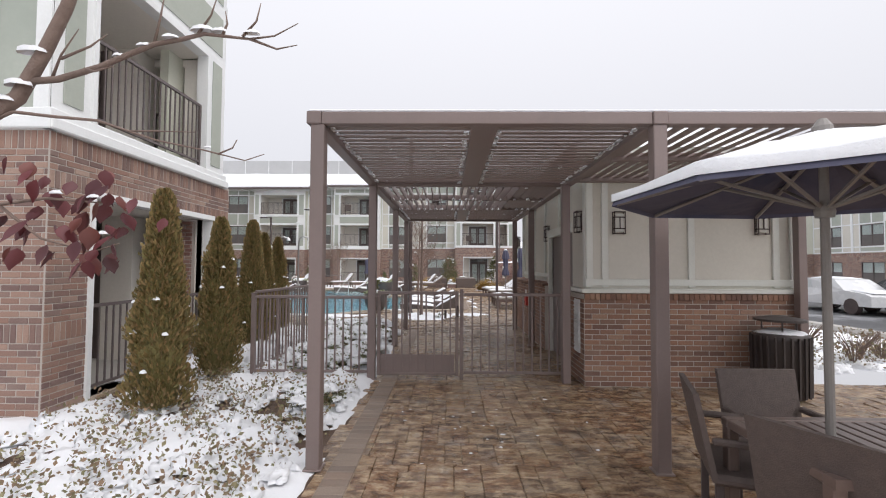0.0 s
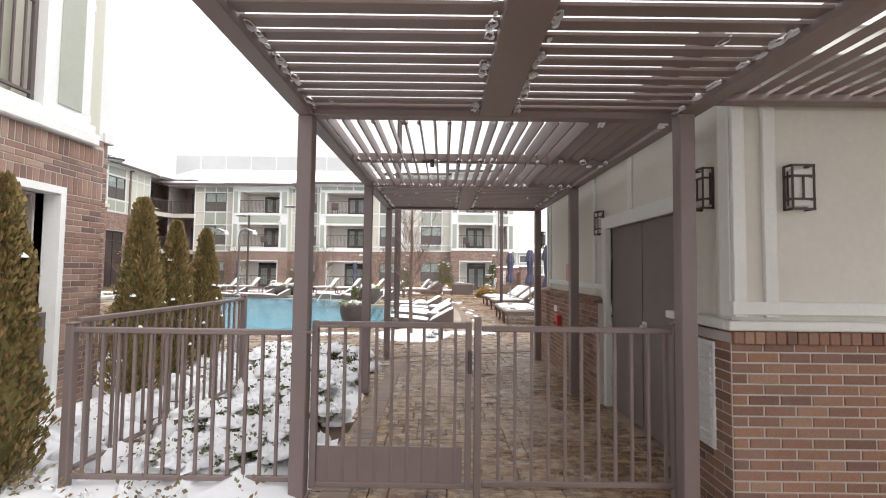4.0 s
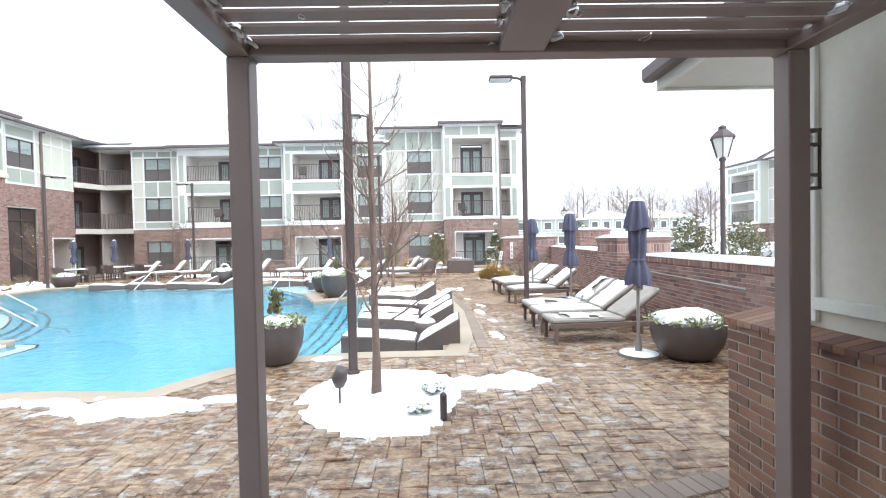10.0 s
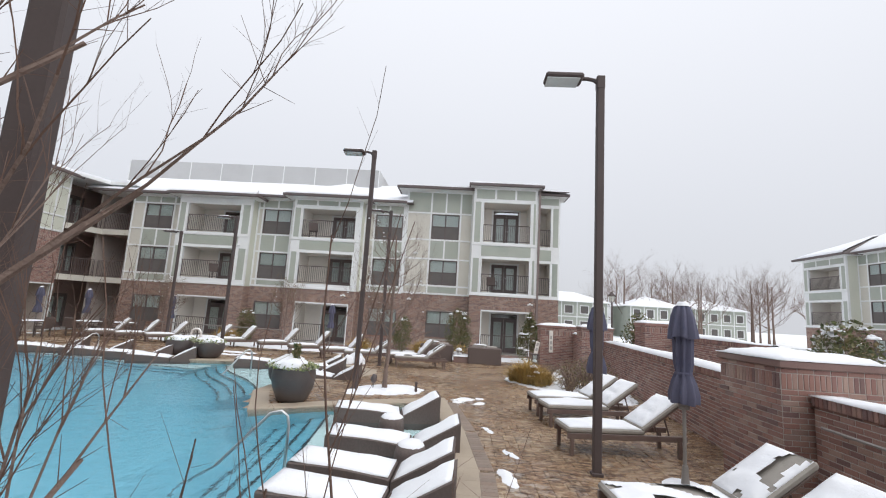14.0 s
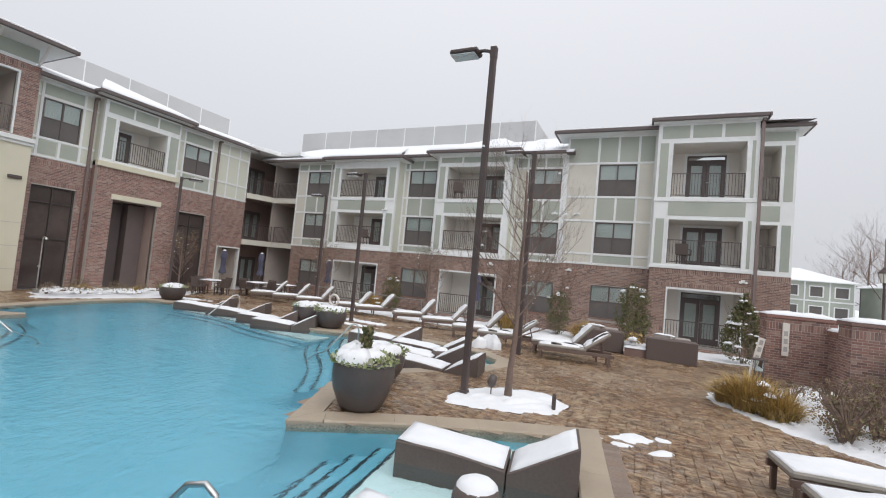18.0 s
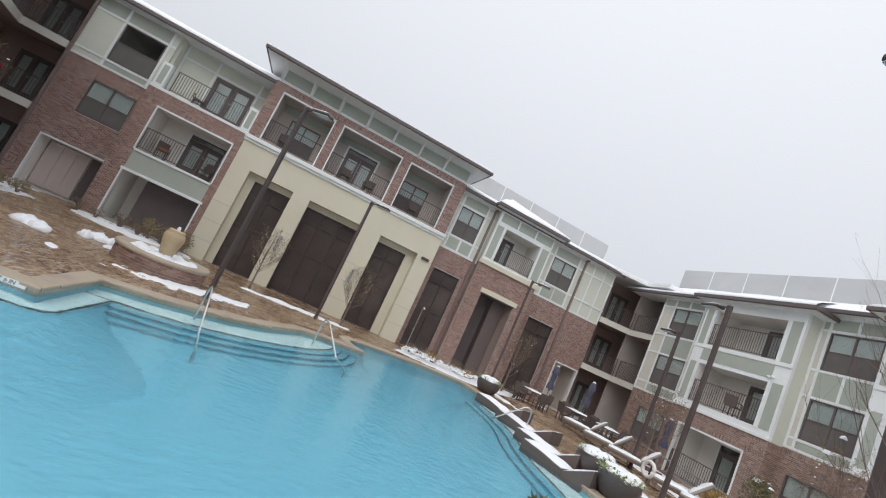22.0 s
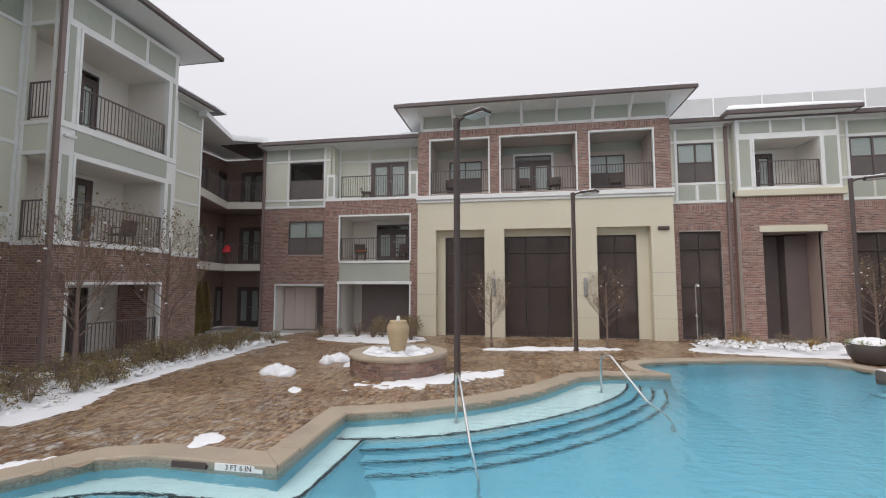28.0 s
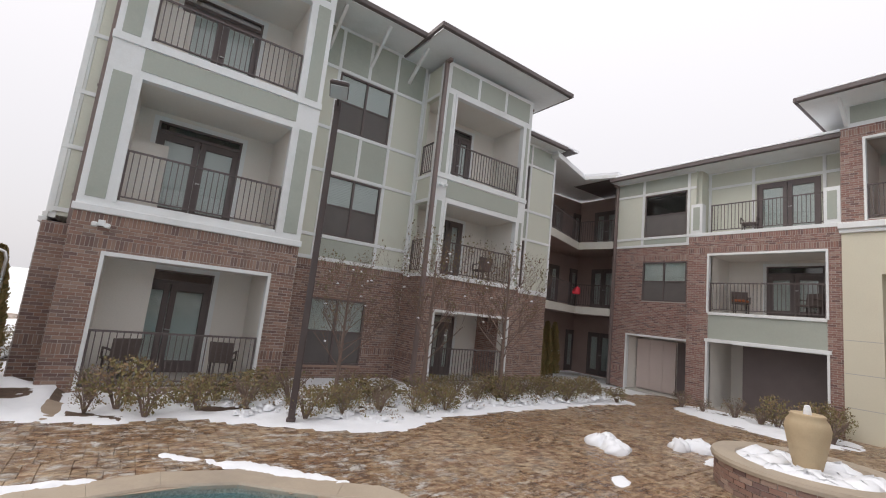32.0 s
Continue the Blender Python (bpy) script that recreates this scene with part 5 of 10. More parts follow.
def shelf(ring, top, steps, axis, run=0.3, rise=0.14):
    """A shallow shelf and the steps below it, with dark tile along every edge. axis tells which points of the ring form the free edge."""
    i0, i1 = axis
    for k in range(steps + 1):
        r = list(ring)
        d = run * k
        free = r[i0 : i1 + 1]
        for _ in range(2):
            soft_edge = [free[0]]
            for (x0, y0), (x1, y1) in zip(free, free[1:]):
                soft_edge += [(0.75 * x0 + 0.25 * x1, 0.75 * y0 + 0.25 * y1), (0.25 * x0 + 0.75 * x1, 0.25 * y0 + 0.75 * y1)]
            free = soft_edge + [free[-1]]
        moved = []
        for m, p in enumerate(free):
            a, c = Vector(free[max(0, m - 1)]), Vector(free[min(len(free) - 1, m + 1)])
            e = (c - a).normalized()
            moved.append(tuple(Vector(p) + Vector((e.y, -e.x)) * d))
        r[i0 : i1 + 1] = moved
        z = top - rise * k
        part("shelf" if k == 0 else "step", Build().prism(r, -1.34, z), SHELF if k == 0 else PLASTER, pool, "pale shallow shelf" if k == 0 else "")
        line = Build()
        for p, q in zip(moved, moved[1:]):
            p, q = Vector(p), Vector(q)
            e = (q - p).normalized()
            w = Vector((e.y, -e.x))
            line.prism([tuple(p - w * 0.04), tuple(q - w * 0.04), tuple(q + w * 0.006), tuple(p + w * 0.006)], z - 0.012, z + 0.006)
        part("step_edge", line, STEP_TILE, pool, "dark tile edge")
        if k == steps:
            skirt = [[], [], []]
            for m, p in enumerate(moved):
                a, c = Vector(moved[max(0, m - 1)]), Vector(moved[min(len(moved) - 1, m + 1)])
                e = (c - a).normalized()
                taper = min(1.0, 4.0 * min(m, len(moved) - 1 - m) / (len(moved) - 1))
                for row, (off, low) in zip(skirt, ((0.0, z - 0.05), (0.45, z - 0.32), (1.7, -1.36))):
                    row.append((p[0] + e.y * off * taper, p[1] - e.x * off * taper, low))
            w = len(moved)
            part("pool_slope", Build().add([p for row in skirt for p in row], [(j * w + i, j * w + i + 1, (j + 1) * w + i + 1, (j + 1) * w + i) for j in range(2) for i in range(w - 1)]), PLASTER, pool, smooth=True)


shelf([(0.9, 16.7), (0.95, 25.4), (-1.6, 24.35), (-2.0, 24.1), (-1.75, 22.0), (-1.6, 20.0), (-1.55, 18.4), (-1.75, 16.7)], -0.36, 3, (3, 7))
shelf([(-2.0, 27.3), (-2.2, 30.8), (-6.5, 30.4), (-7.3, 29.6), (-6.6, 28.4), (-5.4, 27.3), (-4.6, 26.2), (-4.3, 25.6)], -0.36, 3, (3, 7))
shelf([(-14.3, 23.75), (-14.0, 22.5), (-12.0, 21.2), (-10.6, 19.4), (-10.2, 18.2), (-9.45, 18.3), (-9.6, 19.2), (-9.95, 20.2), (-10.5, 21.1), (-11.5, 22.3), (-12.6, 23.2), (-13.4, 23.6), (-14.2, 23.75)], -0.36, 3, (5, 12), 0.26, 0.11)
shelf([(-9.9, 18.35), (-8.2, 18.35), (-8.2, 15.9), (-6.4, 14.7), (-5.9, 15.0), (-7.0, 15.9), (-7.5, 16.6), (-7.55, 17.6), (-7.5, 18.85), (-8.4, 18.9), (-9.7, 18.95)], -0.368, 0, (4, 10))
shelf([(-7.6, 30.6), (-14.6, 30.6), (-14.3, 29.3), (-12.0, 29.4), (-9.8, 28.7), (-7.8, 28.6)], -0.40, 2, (2, 5))

# planting beds, in snow
BEDS = {
    "lamp": [(-1.35, 15.1), (-0.95, 13.9), (0.3, 13.55), (0.62, 14.5), (0.72, 15.6), (-0.6, 16.05)],
    "tongue": [(-2.25, 25.75), (-1.8, 25.15), (-0.02, 25.95), (-0.35, 27.3), (-1.7, 27.0)],
    "corridor": [(-3.9, -3.0), (-0.5, -3.0), (-0.46, 4.3), (-0.46, 11.9), (-2.6, 12.05), (-4.3, 12.4), (-6.0, 12.9), (-6.4, 11.0), (-4.2, 9.0), (-4.2, 3.0)],
    "wall": [(1.95, 29.9), (3.0, 27.9), (4.6, 26.4), (5.6, 26.2), (6.3, 31.0), (5.0, 33.5), (3.6, 31.6)],
    "south": [(-4.2, 11.4), (-6.9, 13.0), (-8.6, 13.95), (-9.6, 14.0), (-10.7, 13.35), (-12.4, 13.2), (-14.6, 13.2), (-16.6, 12.6), (-19.6, 12.8), (-19.0, 8.2), (-4.2, 8.2)],
    "club": [(-17.6, 19.9), (-18.6, 24.8), (-19.2, 24.8), (-18.3, 19.9)],
    "urn": [(-19.5, 13.3), (-18.8, 16.5), (-20.0, 17.6), (-22.6, 17.2), (-22.6, 12.4), (-20.5, 12.9)],
    "west": [(-20.6, 27.7), (-18.9, 26.4), (-18.0, 29.0), (-17.9, 31.3), (-20.0, 34.0), (-22.4, 36.6), (-22.4, 27.7)],
    "north": [(-16.0, 36.4), (-6.0, 35.6), (0.5, 35.8), (1.0, 37.0), (6.0, 37.2), (6.0, 40.8), (-17.0, 40.8)],
}
GONE = [OUTER, *(smooth_ring(b, 2) for b in BEDS.values())]
YARD = [(-23.0, 11.0), (-4.2, 11.0), (-4.2, -6.0), (9.0, -6.0), (9.0, 7.0), (5.3, 7.0), (5.3, 12.6), (4.95, 15.1), (5.15, 17.8), (5.9, 22.8), (6.3, 27.0), (6.9, 33.0), (6.4, 41.0), (-23.0, 41.0)]


def sheet(name, ring, step, height, material, skip=(), kind="structure", label="", snap=None):
    xs, ys = [p[0] for p in ring], [p[1] for p in ring]
    nx, ny = int((max(xs) - min(xs)) / step) + 1, int((max(ys) - min(ys)) / step) + 1
    idx, vs, fs = {}, [], []

    def vert(i, j):
        if (i, j) not in idx:
            x, y = min(xs) + i * step, min(ys) + j * step
            idx[i, j] = len(vs)
            vs.append((x, y, height(x, y)))
        return idx[i, j]

    for i in range(nx):
        for j in range(ny):
            x, y = min(xs) + (i + 0.5) * step, min(ys) + (j + 0.5) * step
            if inside(x, y, ring) and not any(inside(x, y, s) for s in skip):
                fs.append((vert(i, j), vert(i + 1, j), vert(i + 1, j + 1), vert(i, j + 1)))
    if snap is not None:
        # draw the stepped rim of the grid out to the ring itself, with a ragged line
        seen = Counter(tuple(sorted(e)) for f in fs for e in zip(f, f[1:] + f[:1]))
        for i in {i for e, n in seen.items() if n == 1 for i in e}:
            p = Vector(vs[i][:2])
            best = None
            for a, b in zip(ring, ring[1:] + ring[:1]):
                a, b = Vector(a), Vector(b)
                d = b - a
                q = a + d * min(1, max(0, (p - a).dot(d) / max(1e-9, d.dot(d))))
                if best is None or (q - p).length < (best - p).length:
                    best = q
            w = 0.05 * noise.noise((best.x * 3, best.y * 3, 1)) + 0.03 * noise.noise((best.x * 9, best.y * 9, 4))
            vs[i] = (best.x + w, best.y + w, snap(best.x, best.y))
    me = bpy.data.meshes.new(name)
    me.from_pydata(vs, [], fs)
    ob = part(name, me, material, None, smooth=True)
    return tagged(ob, label, "", "", kind) if label else tagged(ob, kind=kind)


PAVER_BED = surface("joint_sand", (0.27, 0.205, 0.15), (0.35, 0.275, 0.21), 3, 80, (0.8, 0.95), 0.4)


def coords_stretched(nt, co, scale):
    mp = nt.nodes.new("ShaderNodeMapping")
    mp.inputs["Scale"].default_value = scale
    nt.links.new(co, mp.inputs[0])
    return mp.outputs[0]


def paver_mat():
    """Tumbled pavers in tan, rust and grey with sky glints painted in, wet in blotches, with melting slush left in
    patches.
    """
    m, nt, p = mat_new("wet_pavers")
    co = coords(nt, "Object")
    geo = nt.nodes.new("ShaderNodeNewGeometry")
    oi = nt.nodes.new("ShaderNodeObjectInfo")
    add = nt.nodes.new("ShaderNodeMath")
    add.operation = "ADD"
    nt.links.new(geo.outputs["Random Per Island"], add.inputs[0])
    nt.links.new(oi.outputs["Random"], add.inputs[1])
    fr = nt.nodes.new("ShaderNodeMath")
    fr.operation = "FRACT"
    nt.links.new(add.outputs[0], fr.inputs[0])
    tones = [(0.312, 0.184, 0.102), (0.378, 0.243, 0.140), (0.212, 0.119, 0.076), (0.330, 0.228, 0.150), (0.410, 0.288, 0.180), (0.280, 0.155, 0.094), (0.355, 0.205, 0.111), (0.262, 0.190, 0.138)]
    col = ramp(nt, fr.outputs[0], [((k + 0.5) / len(tones), c) for k, c in enumerate(tones)])
    pos = geo.outputs["Position"]
    fine = noise_tex(nt, pos, 45, 5, 0.7)
    col = mixc(nt, ramp(nt, fine, [(0.3, (0, 0, 0)), (0.75, (1, 1, 1))]), mixc(nt, 1.0, col, (0.68, 0.66, 0.64), "MULTIPLY"), col)
    # pale streaks are sky glints on wet stone, put into the colour
    mottled = noise_tex(nt, coords_stretched(nt, pos, (1.0, 1.7, 1.0)), 7.5, 6, 0.68)
    col = mixc(nt, ramp(nt, mottled, [(0.47, (0, 0, 0)), (0.60, (0.8, 0.8, 0.8))]), col, (0.52, 0.415, 0.285))
    # dark tone between those painted glints
    col = mixc(nt, ramp(nt, mottled, [(0.36, (0.75, 0.75, 0.75)), (0.48, (0, 0, 0))]), col, (0.115, 0.082, 0.06))
    # the painted wet reflections again, broader, with dark blotches between
    blot = noise_tex(nt, coords_stretched(nt, pos, (1.0, 2.0, 1.0)), 3.2, 6, 0.72)
    col = mixc(nt, ramp(nt, blot, [(0.36, (0.85, 0.85, 0.85)), (0.5, (0, 0, 0))]), col, mixc(nt, 1.0, col, (0.42, 0.35, 0.31), "MULTIPLY"))
    col = mixc(nt, ramp(nt, blot, [(0.53, (0, 0, 0)), (0.68, (0.75, 0.75, 0.75))]), col, (0.49, 0.385, 0.26))
    wet = noise_tex(nt, pos, 0.55, 5, 0.65)
    damp = ramp(nt, wet, [(0.38, (0, 0, 0)), (0.62, (1, 1, 1))])
    col = mixc(nt, damp, col, mixc(nt, 1.0, col, (0.72, 0.64, 0.58), "MULTIPLY"))
    slush = noise_tex(nt, coords_stretched(nt, pos, (1.0, 1.5, 1.0)), 3.6, 10, 0.76)
    away = nt.nodes.new("ShaderNodeVectorMath")
    away.operation = "DISTANCE"
    away.inputs[1].default_value = (-2.2, 15.6, 0)
    nt.links.new(pos, away.inputs[0])
    fall = nt.nodes.new("ShaderNodeMapRange")
    fall.inputs[1].default_value, fall.inputs[2].default_value = 3.5, 7.5
    fall.inputs[3].default_value, fall.inputs[4].default_value = 0.16, -0.09
    nt.links.new(away.outputs["Value"], fall.inputs[0])
    plus = nt.nodes.new("ShaderNodeMath")
    plus.operation = "ADD"
    nt.links.new(noise_tex(nt, pos, 0.16, 3, 0.5), plus.inputs[0])
    nt.links.new(fall.outputs[0], plus.inputs[1])
    where = plus.outputs[0]
    mul = nt.nodes.new("ShaderNodeMath")
    mul.operation = "MULTIPLY"
    nt.links.new(ramp(nt, slush, [(0.515, (0, 0, 0)), (0.60, (1, 1, 1))]), mul.inputs[0])
    nt.links.new(ramp(nt, where, [(0.40, (0, 0, 0)), (0.60, (1, 1, 1))]), mul.inputs[1])
    col = mixc(nt, mul.outputs[0], col, (0.53, 0.50, 0.46))
    nt.links.new(col, p.inputs["Base Color"])
    rr = nt.nodes.new("ShaderNodeMapRange")
    rr.inputs[3].default_value, rr.inputs[4].default_value = 0.40, 0.13
    nt.links.new(damp, rr.inputs[0])
    nt.links.new(rr.outputs[0], p.inputs["Roughness"])
    low = bump(nt, p, fine, 0.4, 0.006)
    low = bump(nt, p, mottled, 0.7, 0.022, low)
    low = bump(nt, p, noise_tex(nt, coords_stretched(nt, pos, (1.0, 1.9, 1.0)), 4.2, 3, 0.6), 0.9, 0.05, low)
    bump(nt, p, mul.outputs[0], 0.6, 0.01, low)
    return m


PAVERS = paver_mat()
deck = sheet("deck_bed", YARD, 0.25, lambda x, y: gz(x, y) - 0.017, PAVER_BED, [EDGE], label="sanded bed under the pavers of the pool deck")


def paver_rects(x0, x1, y0, y1, seed):
    """Random ashlar: columns of blocks, each split one of several ways, and every column set off from the next."""
    rng = random.Random(seed)
    w, a, b = 0.42, 0.1386, 0.21
    plans = [
        [(0, 0, b, b), (b, 0, b, b), (0, b, 0.2814, b), (0.2814, b, a, b)],
        [(0, 0, 0.2814, a), (0.2814, 0, a, a), (0, a, b, 0.2814), (b, a, b, 0.1428), (b, 0.2814, b, 0.1386)],
        [(0, 0, a, b), (a, 0, 0.2814, b), (0, b, b, b), (b, b, b, b)],
        [(0, 0, b, 0.2814), (b, 0, b, a), (b, a, b, 0.1386), (0, 0.2814, 0.2814, a), (0.2814, 0.2814, a, a)],
        [(0, 0, a, 0.2814), (a, 0, 0.2814, 0.2814), (0, 0.2814, b, a), (b, 0.2814, b, a)],
    ]
    out, x = [], x0
    while x < x1:
        y = y0 - rng.choice((0, 0.14, 0.21, 0.28))
        while y < y1:
            plan = rng.choice(plans)
            flip, turn = rng.random() < 0.5, rng.random() < 0.5
            for p, q, c, d in plan:
                if turn:
                    p, q, c, d = q, p, d, c
                if flip:
                    p = w - p - c
                out.append((x + p, y + q, c, d))
            y += w
        x += w
    return out


def paver_shape(w, d):
    g, e = 0.0012, 0.006
    return [(g, g, -0.03), (w - g, g, -0.03), (w - g, d - g, -0.03), (g, d - g, -0.03), (g, g, -0.008), (w - g, g, -0.008), (w - g, d - g, -0.008), (g, d - g, -0.008), (g + e, g + e, 0), (w - g - e, g + e, 0), (w - g - e, d - g - e, 0), (g + e, d - g - e, 0)], [(8, 9, 10, 11), (4, 5, 9, 8), (5, 6, 10, 9), (6, 7, 11, 10), (7, 4, 8, 11), (0, 1, 5, 4), (1, 2, 6, 5), (2, 3, 7, 6), (3, 0, 4, 7)]


def lay_pavers():
    near, rest, seen = [], Build(), {}
    rng = random.Random(5)
    for y, x, d, w in paver_rects(-6.0, 41.0, -23.0, 9.0, 3):
        w, d = round(w, 3), round(d, 3)
        cx, cy = x + w / 2, y + d / 2
        if not inside(cx, cy, YARD) or any(inside(cx, cy, s) for s in GONE) or (2.4 < cx < 5.3 and 7.05 < cy < 12.6):
            continue
        if -0.4 < cx < 2.35 and 7.2 < cy < 11.9 and len(near) < 300:
            near.append((x, y, w, d))
            continue
        vs, fs = paver_shape(w, d)
        z = gz(cx, cy) + rng.uniform(-0.004, 0.002)
        if not (cy < 13 or (-14 < cx and cy < 31)):
            fs = fs[:5]
        tx, ty = rng.gauss(0, 0.03), rng.gauss(0, 0.03)
        rest.add([(x + a, y + b, z + c + tx * (a - w / 2) + ty * (b - d / 2)) for a, b, c in vs], fs)
    part("pavers", rest, PAVERS, deck, "wet tan and rust pavers with slush", kind="stuff")
    for x, y, w, d in near:
        if (w, d) not in seen:
            b = Build()
            b.add(*paver_shape(w, d))
            seen[w, d] = b.mesh("paver")
        ob = part("paver", seen[w, d], PAVERS, deck)
        ob.location = (x, y, rng.uniform(-0.003, 0.002))
        ob.rotation_euler = (rng.gauss(0, 0.013), rng.gauss(0, 0.013), 0)


# snow lying on the beds: lumpy, with the mulch showing through in hollows
def bed_snow(name, ring, lump, seed, cover=0.0, step=0.12):
    def height(x, y):
        edge = min(abs((x1 - x0) * (y0 - y) - (x0 - x) * (y1 - y0)) / math.hypot(x1 - x0, y1 - y0) for (x0, y0), (x1, y1) in zip(ring, ring[1:] + ring[:1]))
        k = min(1, edge / 0.22)
        a = noise.noise((x * 0.9 + seed, y * 0.9, 0)) + 0.6 * noise.noise((x * 2.6, y * 2.6 + seed, 3)) + 0.35 * noise.noise((x * 7, y * 7, seed))
        return gz(x, y) - 0.004 + k * (0.07 + cover + lump * a)
    ob = sheet("snow_bed", ring, step, height, SNOW, kind="structure", label="planting bed under lumpy fresh snow", snap=lambda x, y: gz(x, y) - 0.012)
    ob.name = name
    return ob


for k, (nm, ring) in enumerate(BEDS.items()):
    rr = smooth_ring(ring, 4 if nm in ("lamp", "tongue") else 2)
    if nm in ("lamp", "tongue", "south", "urn", "wall", "west"):
        rr = smooth_ring(rr, 1) if nm in ("lamp", "tongue") else fine_ring(rr, 0.16)
        rr = [(x + 0.09 * noise.noise((x * 3.1, y * 3.1, 2)) + 0.05 * noise.noise((x * 9, y * 9, 2)), y + 0.09 * noise.noise((x * 3.1, y * 3.1, 7)) + 0.05 * noise.noise((x * 9, y * 9, 7))) for x, y in rr]
    soil = sheet("planting_bed", smooth_ring(ring, 3), 0.2, lambda x, y: gz(x, y) - 0.012, SOIL, label="dark mulch of a planting bed")
    bed_snow("snow_bed", rr, {"corridor": 0.15, "south": 0.1, "tongue": 0.03, "lamp": 0.12}.get(nm, 0.07), 3.7 * k, {"corridor": -0.05, "lamp": -0.012, "tongue": 0.03, "south": -0.045, "urn": -0.03, "north": -0.02, "west": -0.03, "wall": 0.06}.get(nm, 0.0), 0.05 if nm in ("lamp", "tongue") else 0.1 if nm in ("corridor", "south", "wall") else 0.16)

GROUND_SNOW = surface("snowy_lawn", (0.80, 0.82, 0.85), (0.90, 0.92, 0.94), 0.5, 20, (0.6, 0.8), 0.4, 0.02, stain=(0.45, 0.45, 0.38))
hole = [(-23.2, 10.9), (-4.3, 10.9), (-4.3, -6.2), (9.2, -6.2), (9.2, 7.1), (7.3, 12.6), (7.0, 41.2), (-23.2, 41.2)]
bmg = bmesh.new()
outer = [(-900, -900), (900, -900), (900, 900), (-900, 900)]
far = [(x, y, -0.34) for x, y in outer]
near_ring = [(x, y, -0.34) for x, y in hole]
from mathutils import geometry as geo_tools
allp = far + near_ring
gv = [bmg.verts.new(p) for p in allp]
for tri in geo_tools.tessellate_polygon([[Vector(p) for p in far], [Vector(p) for p in near_ring]]):
    bmg.faces.new([gv[i] for i in tri])
bmesh.ops.recalc_face_normals(bmg, faces=bmg.faces[:])
for f in bmg.faces:
    if f.normal.z < 0:
        f.normal_flip()
ground = part("ground", bmg, GROUND_SNOW)
tagged(ground, "snow-covered ground that reaches the horizon", kind="structure")

# depth marker on the waterline, and the dark tile beside it
mk = part("depth_marker", Build(((-7.915, 17.7), (0, 1), (1, 0))).box(0.0, 0.62, -0.01, 0.03, -0.098, -0.016, 0.002), TRIM, pool, "white tile with the depth in black letters")
fc = bpy.data.curves.new("depth_text", "FONT")
fc.body, fc.size, fc.align_x, fc.align_y, fc.extrude = "3 FT 6 IN", 0.088, "CENTER", "CENTER", 0.002
tx = new("depth_text", fc)
tx.data.materials.append(BLACK)
tx.parent = mk
tx.matrix_basis = Matrix(((0, 0, 1, -7.883), (1, 0, 0, 18.01), (0, 1, 0, -0.057), (0, 0, 0, 1)))
part("skimmer_mouth", Build(((-7.915, 17.12), (0, 1), (1, 0))).box(0.0, 0.46, -0.01, 0.03, -0.099, -0.03, 0.002), BLACK, pool, "dark skimmer opening")

# soldier course of narrow dark pavers where the pergola walk meets the deck
EDGING = brick_mat("edging_pavers", [(0.26, 0.20, 0.16), (0.32, 0.25, 0.20), (0.22, 0.17, 0.14), (0.29, 0.21, 0.16)], None, 0.7)


def edging(x0, y0, x1, y1, rows, label):
    d = Vector((x1 - x0, y1 - y0))
    L = d.length
    d.normalize()
    e = Vector((-d.y, d.x))
    owner = tagged(part("paver_edging", Build(((x0, y0), (d.x, d.y), (e.x, e.y))).box(0, L, 0, 0.215 * rows, -0.03, 0.004), PAVER_BED), label, kind="structure")
    n = int(L / 0.108)
    for r in range(rows):
        for k in range(n):
            b = Build(((x0, y0), (d.x, d.y), (e.x, e.y))).box(L * k / n + 0.004, L * (k + 1) / n - 0.004, 0.215 * r + 0.004, 0.215 * (r + 1) - 0.004, 0, 0.012, 0.005)
            part("paver", b, EDGING, owner)


edging(-0.42, 11.96, 2.6, 12.79, 1, "soldier course of narrow pavers across the walk")
edging(1.28, 16.9, 1.30, 20.6, 1, "soldier course of narrow dark pavers along the coping")
edging(1.30, 20.7, 1.12, 22.6, 1, "soldier course of narrow dark pavers along the coping")
edging(1.11, 22.7, 0.72, 25.1, 1, "soldier course of narrow dark pavers along the coping")
edging(-0.16, 1.5, -0.16, 11.8, 1, "soldier course of narrow pavers beside the bed")

# ---- bathhouse beside the pergola ----
NEAR = (0, 0.6, 0)  # the corner by the pergola is laid out from its own origin
bath = thing("bathhouse", "small bathhouse with brick base and pale board-and-batten walls", "bathhouse", at=NEAR)
BW = east(2.42)
HUT_TRIM = surface("pale_sage_trim", (0.66, 0.68, 0.635), (0.72, 0.735, 0.69), 1.5, 40, (0.45, 0.6), 0.05, stain=(0.62, 0.63, 0.585))


def single_bricks(fr, rects, v, owner, material, most=300):
    """Bricks as pieces of their own; alike ones share a mesh."""
    made = {}
    (ox, oy), (ux, uy), (vx, vy) = fr
    extra = Build(fr)
    for n, (x0, x1, z0, z1, d) in enumerate(rects):
        if n >= most:
            brick_skin(extra, [(x0, x1, z0, z1, d)], v)
            continue
        key = (round(x1 - x0, 2), round(z1 - z0, 2))
        if key not in made:
            b = Build(((0, 0), (ux, uy), (vx, vy)))
            brick_skin(b, [(0, key[0], 0, key[1], 0.007)], 0)
            made[key] = b.mesh("brick")
        ob = part("brick", made[key], material, owner)
        ob.location = (ox + x0 * ux + v * vx, oy + x0 * uy + v * vy, z0)
    if extra.v:
        part("brickwork", extra, material, owner, kind="stuff")


